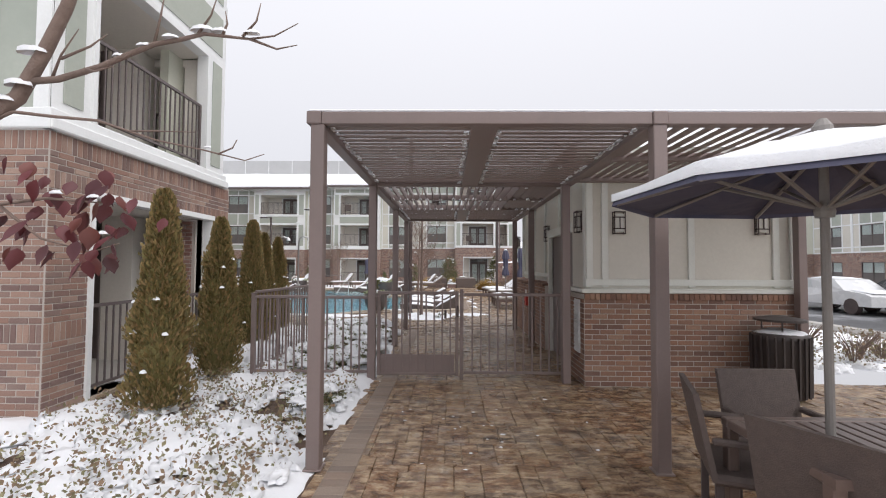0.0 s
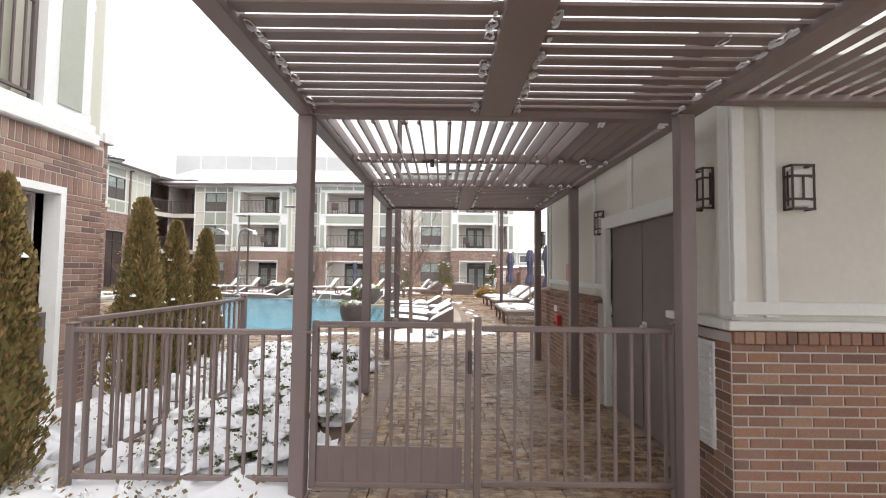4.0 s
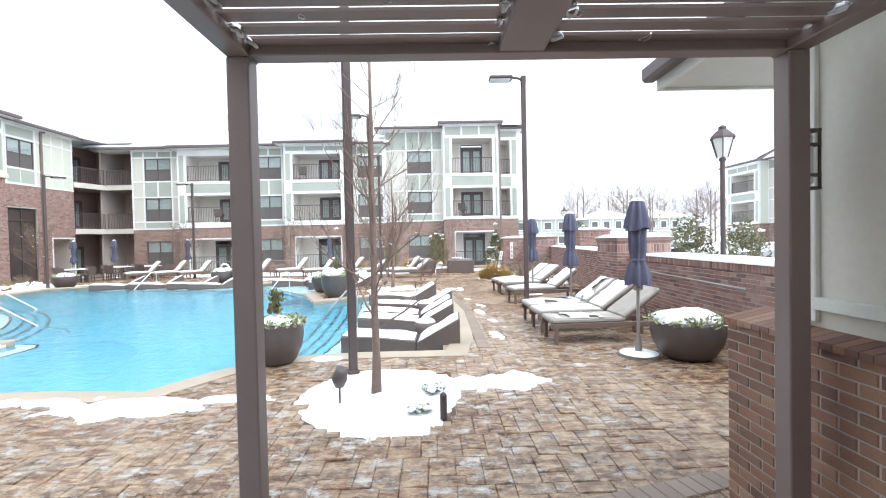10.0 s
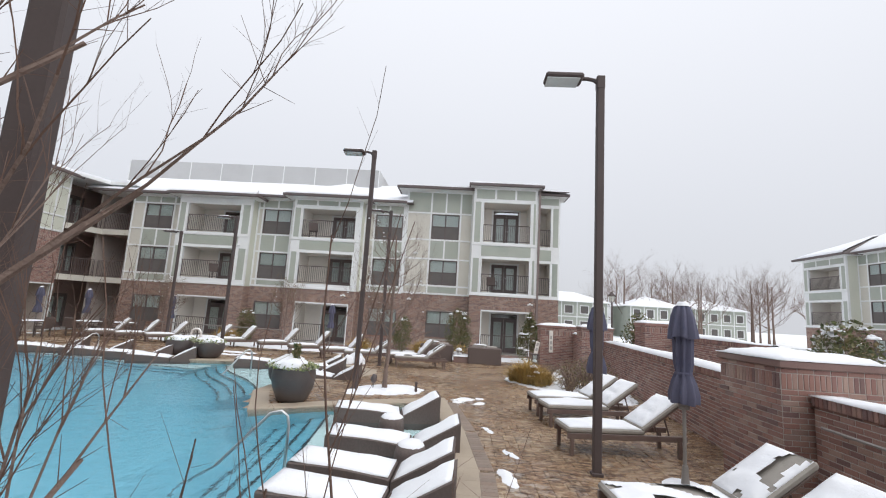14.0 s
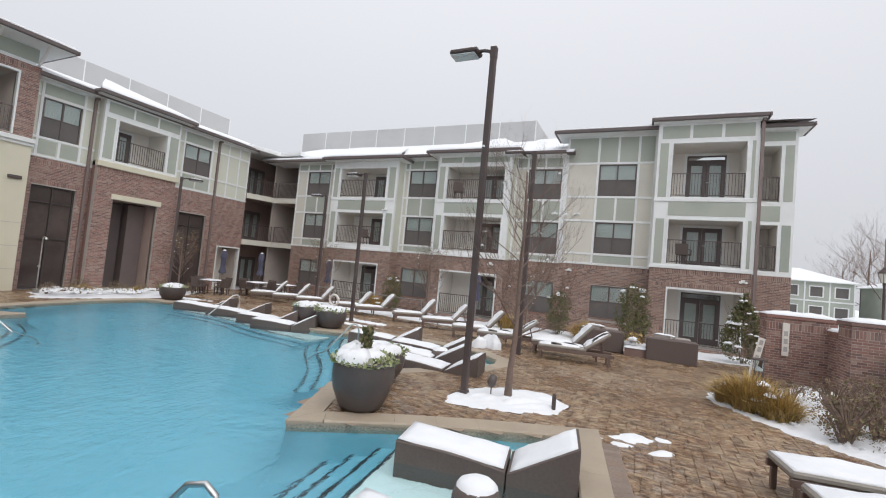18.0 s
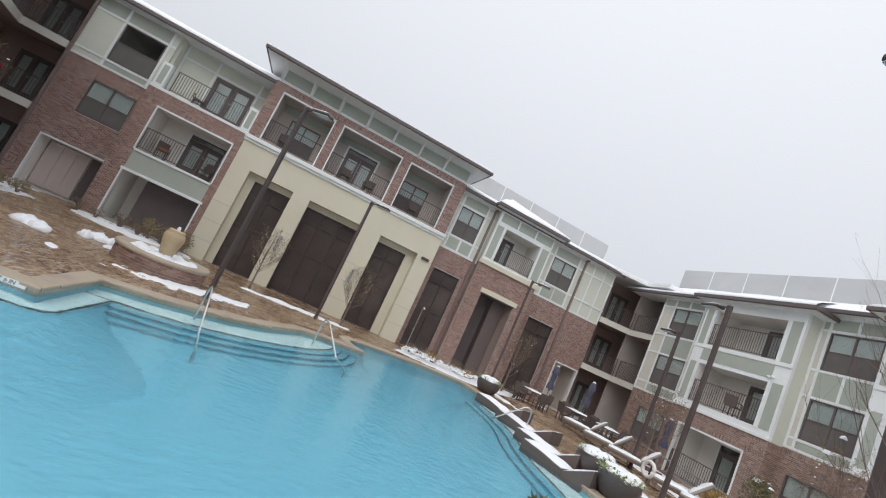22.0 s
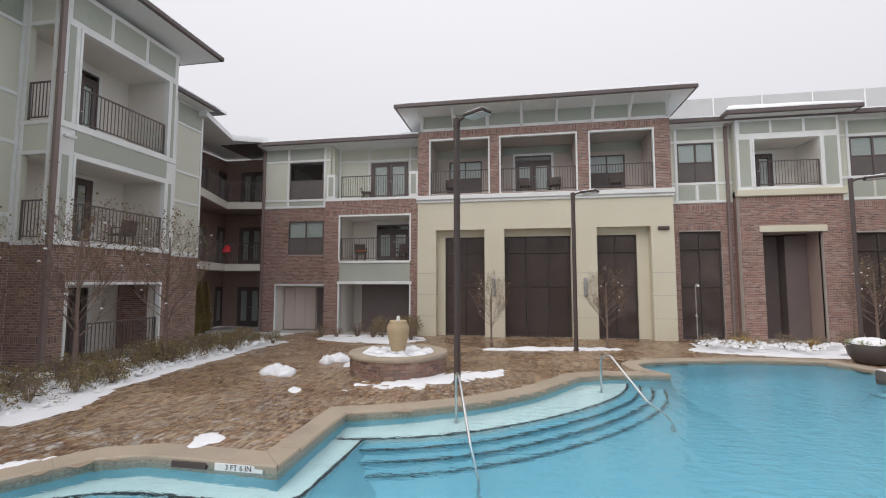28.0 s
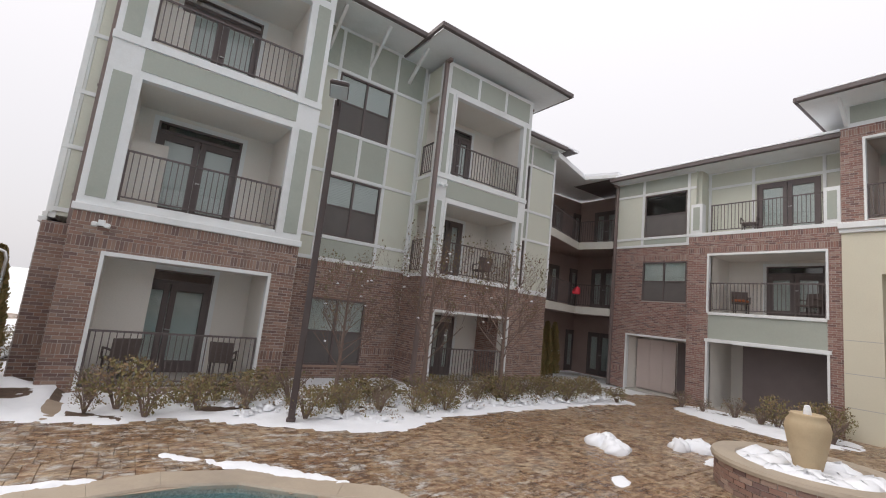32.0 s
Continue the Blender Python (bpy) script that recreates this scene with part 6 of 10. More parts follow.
# west wall: brick base, siding above, double door
wb = part("wall", holed(Build(BW), -12.05, -8.72, -0.05, 1.2, -0.25, 0.06, []), MORTAR, bath, "mortar of the brick base")
cap = Build(BW)
k = -12.05
while k < -8.72:
    e = min(k + 0.068, -8.72)
    cap.add([(k + 0.003, -0.2, 1.2), (e - 0.003, -0.2, 1.2), (e - 0.003, 0.10, 1.2), (k + 0.003, 0.10, 1.2), (k + 0.003, -0.2, 1.30), (e - 0.003, -0.2, 1.30), (e - 0.003, 0.10, 1.235), (k + 0.003, 0.10, 1.235)], [(0, 3, 2, 1), (4, 5, 6, 7), (0, 1, 5, 4), (1, 2, 6, 5), (2, 3, 7, 6), (3, 0, 4, 7)])
    k += 0.068
part("brick_cap", cap, BRICK_HUT, bath, "sloping brick sill course", kind="stuff")
part("wall", holed(Build(BW), -11.58, -6.45, 1.2, 2.95, -0.2, -0.06, [(-8.62, -7.02, 1.2, 2.1)]), SIDING_GREY, bath, "pale fibre-cement wall")
battens(BW, -0.06, bath, [(-11.51, 1.3, 2.95), (-10.2, 1.3, 2.95), (-9.13, 1.3, 2.95), (-8.03, 2.25, 2.95), (-6.6, 1.3, 2.95)], [(1.40, -11.58, -8.72), (2.88, -11.58, -6.45)], 0.07, paint=HUT_TRIM)
part("door_casing", holed(Build(BW), -8.76, -6.9, 0, 2.24, -0.12, 0.0, [(-8.62, -7.02, -1, 2.1)]), HUT_TRIM, bath, "white door casing")
for a0, a1 in ((-8.62, -7.83), (-7.81, -7.02)):
    d = part("door", Build(BW).box(a0, a1, -0.12, -0.075, 0.01, 2.1, 0.004), DOOR_GREY, bath, "dark grey steel door leaf")
    for z in (0.3, 1.05, 1.8):
        edge = a0 if a0 < -8 else a1
        part("hinge", Build(BW).box(edge - 0.012, edge + 0.012, -0.075, -0.055, z - 0.06, z + 0.06, 0.004), STEEL, d)
part("door_handle", Build(BW).box(-7.79, -7.75, -0.075, -0.03, 1.02, 1.06, 0.008).box(-7.79, -7.66, -0.045, -0.025, 1.025, 1.05, 0.008).box(-7.82, -7.72, -0.077, -0.068, 1.0, 1.09, 0.01), STEEL, bath, "satin lever handle")
part("kick_plate", Build(BW).box(-8.72, -8.70, -0.12, 0.06, 0, 1.2), MORTAR, bath)
# south-west corner pier and south wall
BS = north(0, 6.2)
ps = part("wall", holed(Build(BS), 2.33, 5.15, -0.05, 1.2, -0.3, 0, []), MORTAR, bath, "mortar of the brick base")
part("wall", holed(Build(BS), 2.37, 5.15, 1.2, 2.95, -0.2, -0.05, []), SIDING_GREY, bath, "pale fibre-cement wall")
pw = part("wall", Build(east(2.33)).box(-6.9, -6.502, -0.3, 0, -0.05, 1.2), MORTAR, bath)
part("wall", Build(east(2.39)).box(-6.95, -6.402, -0.15, 0.0, 1.2, 2.95), SIDING_GREY, bath)
part("batten", Build(east(2.39)).box(-6.36, -6.252, 0.0, 0.028, 1.3, 2.95, 0.004), HUT_TRIM, bath)
part("sill_board", Build(east(2.33)).box(-6.95, -6.2, -0.06, 0.045, 1.22, 1.28, 0.008), HUT_TRIM, bath, "white sill board")
battens(BS, -0.05, bath, [(2.415, 1.3, 2.95), (2.62, 1.3, 2.95), (3.76, 1.3, 2.95), (4.87, 1.3, 2.95), (5.1, 1.3, 2.95)], [(1.36, 2.36, 5.17), (2.9, 2.36, 5.17)], 0.085, paint=HUT_TRIM)
part("sill_board", Build(BS).box(2.29, 5.19, -0.06, 0.05, 1.22, 1.28, 0.008), HUT_TRIM, bath, "white sill board")
sc = Build(BS)
k = 2.33
while k < 5.15:
    sc.box(k + 0.003, min(k + 0.065, 5.15), -0.1, 0.03, 1.135, 1.215, 0.004)
    k += 0.068
part("brick_cap", sc, BRICK_HUT, bath, "brick sill course", kind="stuff")
part("wall", Build().box(4.95, 5.145, 6.52, 11.9, -0.05, 2.95), SIDING_GREY, bath)
part("wall", Build().box(2.5, 5.1, 11.5, 11.6, 1.2, 2.95), SIDING_GREY, bath)
part("wall", Build().box(2.4, 5.3, 11.75, 12.05, -0.05, 1.2), MORTAR, bath)
part("corner_board", Build().box(2.42, 2.56, 11.55, 11.62, 1.3, 2.95, 0.006), HUT_TRIM, bath, "white corner board")
ne = Build(south(12.05))
brick_skin(ne, brick_rects(-5.3, -2.36, 0, 1.2, (), ()), 0.0)
part("brickwork", ne, BRICK_HUT, bath, kind="stuff")
# eave and snowy roof
part("soffit", Build().box(2.2, 5.8, 6.0, 12.6, 2.95, 3.0), HUT_TRIM, bath, "white soffit")
for q in ((2.18, 2.22, 5.98, 12.62), (2.22, 5.82, 12.58, 12.62), (2.22, 5.82, 5.98, 6.02)):
    part("fascia", Build().box(*q, 2.93, 3.12, 0.006), HUT_TRIM, bath, "white fascia board")
part("gutter", Build().box(2.07, 2.18, 5.95, 12.65, 3.0, 3.12, 0.02), DARK, bath, "dark gutter")
part("roof", Build().add([(2.15, 5.95, 3.1), (5.85, 5.95, 3.1), (5.85, 12.65, 3.1), (2.15, 12.65, 3.1), (3.9, 7.9, 4.1), (3.9, 10.8, 4.1)], [(0, 1, 4), (1, 2, 5, 4), (2, 3, 5), (3, 0, 4, 5), (3, 2, 1, 0)]), SNOW, bath, "hipped roof under snow")


def wall_lantern(fr, a, z, v):
    """A square lantern of dark bars round a frosted box, on the wall."""
    t = thing("wall_lantern", "square dark-barred wall lantern with frosted glass", "wall lamp", "bathhouse lanterns", at=NEAR)
    part("back_plate", Build(fr).box(a - 0.05, a + 0.05, v, v + 0.02, z - 0.115, z + 0.115, 0.004), BLACK, t)
    part("glass", Build(fr).box(a - 0.058, a + 0.058, v + 0.02, v + 0.066, z - 0.125, z + 0.125, 0.01), FROST, t, "frosted glass box")
    b = Build(fr)
    for s in (-0.07, 0.07):
        b.box(a + s - 0.005, a + s + 0.005, v + 0.0, v + 0.014, z - 0.15, z + 0.15).box(a + s - 0.005, a + s + 0.005, v + 0.072, v + 0.082, z - 0.15, z + 0.15)
    for zz in (-0.15, -0.085, 0.066, 0.136):
        b.box(a - 0.077, a + 0.077, v + 0.072, v + 0.082, z + zz, z + zz + 0.014)
        for s in (-0.07, 0.07):
            b.box(a + s - 0.005, a + s + 0.005, v, v + 0.082, z + zz, z + zz + 0.014)
    b.box(a - 0.005, a + 0.005, v + 0.073, v + 0.083, z - 0.085, z + 0.075)
    part("cage", b, BLACK, t, "dark metal bars", kind="stuff")
    return t


FROST = surface("frosted_glass", (0.62, 0.62, 0.58), (0.70, 0.70, 0.66), 3, 40, (0.3, 0.4), 0.02)
wall_lantern(BW, -8.9, 2.2, -0.06)
wall_lantern(west(2.235), 11.36, 2.15, 0.0)
wall_lantern(east(2.39), -6.52, 2.19, 0.0)
wall_lantern(BS, 2.8, 2.15, -0.05)
wall_lantern(BS, 4.68, 2.15, -0.05)
grille = thing("wall_vent", "narrow white louvred vent on the brick return", "vent", at=NEAR)
part("vent_frame", Build(east(2.33)).box(-6.6, -6.36, 0.0, 0.02, 0.4, 1.12, 0.003), TRIM, grille)
for k in range(14):
    part("louvre", Build(east(2.33)).box(-6.58, -6.38, 0.02, 0.034, 0.425 + 0.049 * k, 0.455 + 0.049 * k, 0.003), TRIM, grille)
RED = surface("red_enamel", (0.55, 0.05, 0.035), (0.62, 0.07, 0.05), 3, 50, (0.35, 0.5), 0.03)
WHITE = surface("white_paint", (0.75, 0.72, 0.70), (0.8, 0.77, 0.75), 3, 50, (0.4, 0.5), 0.0)
sign = thing("wall_sign", "small red notice sign with white lines, screwed to the wall", "sign", at=NEAR)
part("sign_plate", Build(BW).box(-10.47, -10.29, -0.058, -0.045, 1.42, 1.70, 0.003), RED, sign)
ln = Build(BW)
for k, w in enumerate((0.8, 0.6, 0.9, 0.75, 0.5, 0.85, 0.4)):
    ln.box(-10.38 - 0.075 * w, -10.38 + 0.075 * w, -0.046, -0.0438, 1.665 - k * 0.035, 1.678 - k * 0.035)
part("lettering", ln, WHITE, sign, "unreadable white lines")
box = thing("alarm_box", "red emergency telephone box on the brick base", "alarm box", at=NEAR)
part("case", Build(BW).box(-10.515, -10.345, 0.06, 0.14, 0.68, 0.89, 0.012), RED, box)
part("dial", Build(BW).box(-10.46, -10.40, 0.148, 0.162, 0.74, 0.79, 0.012), BLACK, box, "dark latch")
part("plate", Build(BW).box(-10.8, -10.62, 0.062, 0.07, 0.92, 1.02, 0.003), INNER, box, "pale notice plate")

# ---- pergola, gate and fence ----
perg = thing("pergola", "brown aluminium pergola with slatted roof and snow on its slats", "pergola", at=NEAR)
PX, PR = -0.52, 2.18
PY = (3.8, 6.48, 9.11, 11.3)
PT = 2.775
DROP = 0.1  # depth of the beams
for y in PY:
    for x in (PX, PR):
        if (x, y) == (PR, PY[1]):
            continue
        x += 0.03 if (x, y) == (PX, PY[0]) else 0
        p = part("post", Build().box(x - 0.053, x + 0.053, y - 0.053, y + 0.053, 0, PT - DROP, 0.006), BRONZE, perg)
        part("base_plate", Build().box(x - 0.07, x + 0.07, y - 0.07, y + 0.07, 0.0, 0.015, 0.003), BRONZE, p)
for x, y in ((2.13, 6.36), (5.08, 6.1), (5.08, 3.8)):
    part("post", Build().box(x - 0.053, x + 0.053, y - 0.053, y + 0.053, 0, PT - DROP, 0.006), BRONZE, perg)
for x in (PX, PR):
    part("long_beam", Build().box(x - 0.055, x + 0.055, PY[0] - 0.065, PY[-1] + 0.065, PT - DROP, PT, 0.006), BRONZE, perg)
for y in PY:
    part("cross_beam", Build().box(PX + 0.056, PR - 0.056, y - 0.05, y + 0.05, PT - DROP + 0.002, PT - 0.002, 0.006), BRONZE, perg)
part("cross_beam", Build().box(PR + 0.056, 9.0, PY[0] - 0.05, PY[0] + 0.05, PT - DROP + 0.002, PT - 0.002, 0.006), BRONZE, perg)
part("cross_beam", Build().box(PR + 0.056, 5.1, 6.08, 6.18, PT - DROP + 0.002, PT - 0.002, 0.006), BRONZE, perg)
part("cross_beam", Build().box(PR + 0.056, 5.1, 4.95, 5.03, PT - DROP + 0.006, PT - 0.01, 0.006), BRONZE, perg)
part("long_beam", Build().box(5.03, 5.13, 3.86, 6.08, PT - DROP + 0.002, PT - 0.002, 0.006), BRONZE, perg)
mid = (PX + PR) / 2
for k in (0, 2):
    part("centre_beam", Build().box(mid - 0.11, mid + 0.11, PY[k] + 0.05, PY[k + 1] - 0.05, PT - DROP + 0.006, PT - 0.01, 0.006), BRONZE, perg)
part("centre_beam", Build().box(PX + 0.056, PR - 0.056, 7.76, 7.84, PT - DROP + 0.006, PT - 0.01, 0.006), BRONZE, perg)
snowy = Build()
rng = random.Random(8)


def clump(b, x, y, z, s, n=9):
    """A small uneven heap of snow, drawn out along the beam."""
    ph, lng = rng.uniform(0, 90), rng.uniform(1.0, 2.1)
    vs, fs = [], []
    for j in range(4):
        t = j / 3.3 * math.pi / 2
        for i in range(n):
            a = 2 * math.pi * i / n
            k = 1 + 0.7 * noise.noise((math.cos(a) * 1.7 + ph, math.sin(a) * 1.7, t))
            vs.append((x + s * 0.8 * k * math.cos(t) * math.cos(a), y + s * lng * k * math.cos(t) * math.sin(a), z + s * 0.85 * k * math.sin(t)))
    for j in range(3):
        fs += [(j * n + i, j * n + (i + 1) % n, (j + 1) * n + (i + 1) % n, (j + 1) * n + i) for i in range(n)]
    fs.append(tuple(range(3 * n, 4 * n)))
    b.add(vs, fs)


def slat_x(x0, x1, y, lean, half):
    c, s = half * math.cos(lean), half * math.sin(lean)
    t = 0.006
    z = PT - 0.05
    vs = []
    for x in (x0, x1):
        vs += [(x, y - c - t * 0.5, z - s + t), (x, y + c - t * 0.5, z + s + t), (x, y + c + t * 0.5, z + s - t), (x, y - c + t * 0.5, z - s - t)]
    return vs, [(0, 1, 2, 3), (7, 6, 5, 4), (0, 4, 5, 1), (1, 5, 6, 2), (2, 6, 7, 3), (3, 7, 4, 0)]


for k in (0, 2):
    n = int((PY[k + 1] - PY[k] - 0.12) / 0.112)
    for i in range(n):
        y = PY[k] + 0.11 + i * (PY[k + 1] - PY[k] - 0.2) / (n - 1)
        for x0, x1 in ((PX + 0.06, mid - 0.112), (mid + 0.112, PR - 0.06)):
            part("slat", Build().add(*slat_x(x0, x1, y, radians(5.5 if k == 0 else 2.5), 0.0475 if k == 0 else 0.043)), BRONZE, perg)
            for e in (x0, x1):
                for _ in range(rng.choice((0, 1, 2, 2))):
                    clump(snowy, e + (0.03 if e == x0 else -0.03) + rng.uniform(-0.012, 0.012), y + rng.uniform(-0.05, 0.05), PT - 0.07, rng.uniform(0.014, 0.034))
            if rng.random() < 0.3:
                clump(snowy, rng.uniform(x0, x1), y, PT - 0.06, rng.uniform(0.015, 0.03))
for y0, y1 in ((PY[1] + 0.05, 7.76), (7.84, PY[2] - 0.05)):
    n = 23
    for i in range(n):
        x = PX + 0.12 + i * 0.1135
        lean = radians(80 + 6 * rng.random()) if i < 18 else radians(28)
        c, s = 0.06 * math.cos(lean), 0.06 * math.sin(lean)
        t = 0.006
        z = PT - 0.05
        vs = []
        for y in (y0, y1):
            vs += [(x - c - t, y, z + s), (x - c + t, y, z + s), (x + c + t, y, z - s), (x + c - t, y, z - s)]
        part("slat", Build().add(vs, [(0, 1, 2, 3), (7, 6, 5, 4), (0, 4, 5, 1), (1, 5, 6, 2), (2, 6, 7, 3), (3, 7, 4, 0)]), BRONZE, perg)
        if rng.random() < 0.6:
            clump(snowy, x, y1 - 0.03, PT - 0.10, rng.uniform(0.025, 0.045))
        if rng.random() < 0.35:
            clump(snowy, x, y0 + 0.05, PT - 0.10, rng.uniform(0.02, 0.04))
for y0, y1 in ((3.86, 4.95), (5.03, 6.08)):
    for i in range(22):
        x = PR + 0.14 + i * 2.75 / 21
        c, s = 0.055 * math.cos(radians(8)), -0.055 * math.sin(radians(8))
        vs = []
        for y in (y0, y1):
            vs += [(x - c - 0.006, y, PT - 0.05 + s), (x - c + 0.006, y, PT - 0.05 + s), (x + c + 0.006, y, PT - 0.05 - s), (x + c - 0.006, y, PT - 0.05 - s)]
        part("slat", Build().add(vs, [(0, 1, 2, 3), (7, 6, 5, 4), (0, 4, 5, 1), (1, 5, 6, 2), (2, 6, 7, 3), (3, 7, 4, 0)]), BRONZE, perg)
part("snow_on_slats", snowy, SNOW, perg, "small heaps of snow on the slats", smooth=True, kind="stuff")
part("snow_on_beam", Build().box(PX - 0.05, 9.0, PY[0] - 0.045, PY[0] + 0.045, PT, PT + 0.02, 0.01), SNOW, perg)
# sensor hanging under the slats
part("sensor", Build().box(0.27, 0.38, 7.4, 7.44, PT - 0.19, PT - 0.16, 0.008).box(0.34, 0.38, 7.4, 7.44, PT - 0.23, PT - 0.16, 0.008), BLACK, perg, "small dark sensor bracket")


def picket_run(owner, x0, y0, x1, y1, z0, z1, gap=0.115, posts=(), low=None):
    """Rails and upright pickets between two points, each picket a part."""
    d = Vector((x1 - x0, y1 - y0))
    L = d.length
    d.normalize()
    n = Vector((-d.y, d.x))
    fr = ((x0, y0), (d.x, d.y), (n.x, n.y))
    part("top_rail", Build(fr).box(0, L, -0.022, 0.022, z1 - 0.04, z1, 0.006), BRONZE, owner)
    part("bottom_rail", Build(fr).box(0, L, -0.018, 0.018, z0, z0 + 0.035, 0.005), BRONZE, owner)
    m = max(2, round(L / gap))
    me = Build(((0, 0), (d.x, d.y), (n.x, n.y))).box(-0.011, 0.011, -0.011, 0.011, z0 + 0.035, z1 - 0.04, 0.003).mesh("picket")
    for k in range(1, m):
        p = part("picket", me, BRONZE, owner)
        p.location = (x0 + d.x * L * k / m, y0 + d.y * L * k / m, 0)
    for k in posts:
        q = part("fence_post", Build(fr).box(k * L - 0.03, k * L + 0.03, -0.03, 0.03, -0.05, z1 + 0.02, 0.006), BRONZE, owner)
        part("post_cap", Build(fr).box(k * L - 0.036, k * L + 0.036, -0.036, 0.036, z1 + 0.02, z1 + 0.035, 0.006), BRONZE, q)


gate = thing("pool_gate", "brown metal picket gate with a solid kick panel, closed", "gate", at=NEAR)
GY = 6.5
picket_run(gate, PX + 0.08, GY, 0.68, GY, 0.06, 1.21)
for x in (PX + 0.095, 0.66):
    part("gate_stile", Build().box(x - 0.022, x + 0.022, GY - 0.026, GY + 0.026, 0.055, 1.216, 0.005), BRONZE, gate)
part("kick_panel", Build().box(PX + 0.12, 0.62, GY - 0.006, GY + 0.006, 0.09, 0.34, 0.002), BRONZE, gate, "solid kick panel")
part("latch", Build().box(0.655, 0.685, GY - 0.05, GY - 0.022, 0.86, 1.02, 0.008), BLACK, gate, "dark gate latch")
part("closer", Build().box(PX + 0.1, PX + 0.34, GY - 0.05, GY - 0.03, 1.17, 1.188, 0.006).box(PX + 0.0, PX + 0.1, GY - 0.075, GY - 0.053, 1.13, 1.148, 0.005), BRONZE, gate, "metal gate closer")
fence = thing("fence", "brown metal picket pool fence", "fence", at=NEAR)
picket_run(fence, 0.755, GY, 2.17, GY, 0.08, 1.19, posts=(0.97,))
part("latch_post", Build().box(0.70, 0.75, GY - 0.025, GY + 0.03, 0, 1.25, 0.006), BRONZE, fence)
west_fence = thing("fence", "brown metal picket fence through the snowy bed", "fence", at=NEAR)
picket_run(west_fence, -2.2, 6.55, PX - 0.07, 6.55, 0.07, 1.14, posts=(0.0,))
picket_run(west_fence, -2.2, 6.6, -2.07, 9.0, 0.1, 1.2, posts=(1.0,))

# ---- things on the deck ----
WICKER = surface("dark_wicker", (0.094, 0.073, 0.066), (0.150, 0.115, 0.104), 30, 160, (0.55, 0.75), 0.9, 0.006)
TEAK = surface("brown_aluminium_slats", (0.140, 0.098, 0.085), (0.190, 0.138, 0.120), 4, 90, (0.22, 0.45), 0.1)
CUSHION = surface("grey_cushion", (0.30, 0.275, 0.245), (0.36, 0.335, 0.30), 5, 220, (0.85, 0.95), 0.3, 0.003, stain=(0.26, 0.24, 0.215))
NAVY = surface("navy_canvas", (0.088, 0.088, 0.138), (0.108, 0.108, 0.16), 4, 180, (0.8, 0.92), 0.3, 0.003, stain=(0.06, 0.065, 0.115))
GREYPOLE = surface("grey_pole", (0.22, 0.205, 0.19), (0.27, 0.25, 0.235), 4, 90, (0.4, 0.55), 0.05)
POT = surface("black_glazed_pot", (0.077, 0.064, 0.063), (0.105, 0.088, 0.084), 5, 80, (0.3, 0.5), 0.1)
BARK = surface("grey_bark", (0.17, 0.12, 0.10), (0.25, 0.185, 0.155), 14, 90, (0.85, 0.95), 0.7, 0.01)
LENS = surface("lamp_lens", (0.55, 0.58, 0.58), (0.62, 0.65, 0.65), 8, 40, (0.2, 0.3), 0.0)
STONE = surface("cast_stone_urn", (0.42, 0.32, 0.20), (0.50, 0.39, 0.25), 3, 60, (0.7, 0.85), 0.2, stain=(0.36, 0.27, 0.17))


def leaf_mat(name, tones, rough=0.55):
    m, nt, p = mat_new(name)
    g = nt.nodes.new("ShaderNodeNewGeometry")
    col = ramp(nt, g.outputs["Random Per Island"], [((k + 0.5) / len(tones), c) for k, c in enumerate(tones)])
    nt.links.new(col, p.inputs["Base Color"])
    p.inputs["Roughness"].default_value = rough
    return m


TWIG = surface("twig_brown", (0.13, 0.08, 0.06), (0.18, 0.115, 0.09), 14, 90, (0.85, 0.95), 0.5, 0.006)
THUJA = leaf_mat("arborvitae_green", [(0.17, 0.145, 0.05), (0.25, 0.19, 0.07), (0.30, 0.20, 0.085), (0.18, 0.155, 0.055), (0.36, 0.23, 0.11), (0.12, 0.105, 0.04)], 0.7)
EVERGREEN = leaf_mat("broad_leaf_green", [(0.09, 0.11, 0.04), (0.13, 0.145, 0.05), (0.17, 0.155, 0.065), (0.07, 0.09, 0.04), (0.21, 0.16, 0.075)])
YELLOWISH = leaf_mat("golden_grass", [(0.46, 0.31, 0.10), (0.55, 0.38, 0.14), (0.38, 0.27, 0.09), (0.30, 0.20, 0.08)], 0.75)
DRY = leaf_mat("dry_brown", [(0.22, 0.155, 0.10), (0.30, 0.205, 0.13), (0.19, 0.14, 0.09), (0.18, 0.175, 0.085), (0.26, 0.23, 0.13)], 0.85)
REDLEAF = leaf_mat("wine_red_leaves", [(0.10, 0.025, 0.03), (0.15, 0.035, 0.04), (0.07, 0.02, 0.025), (0.18, 0.06, 0.05)], 0.5)
KALE = leaf_mat("kale", [(0.30, 0.34, 0.14), (0.45, 0.46, 0.28), (0.14, 0.20, 0.07), (0.52, 0.50, 0.40), (0.10, 0.15, 0.05)], 0.6)
R = random.Random(77)


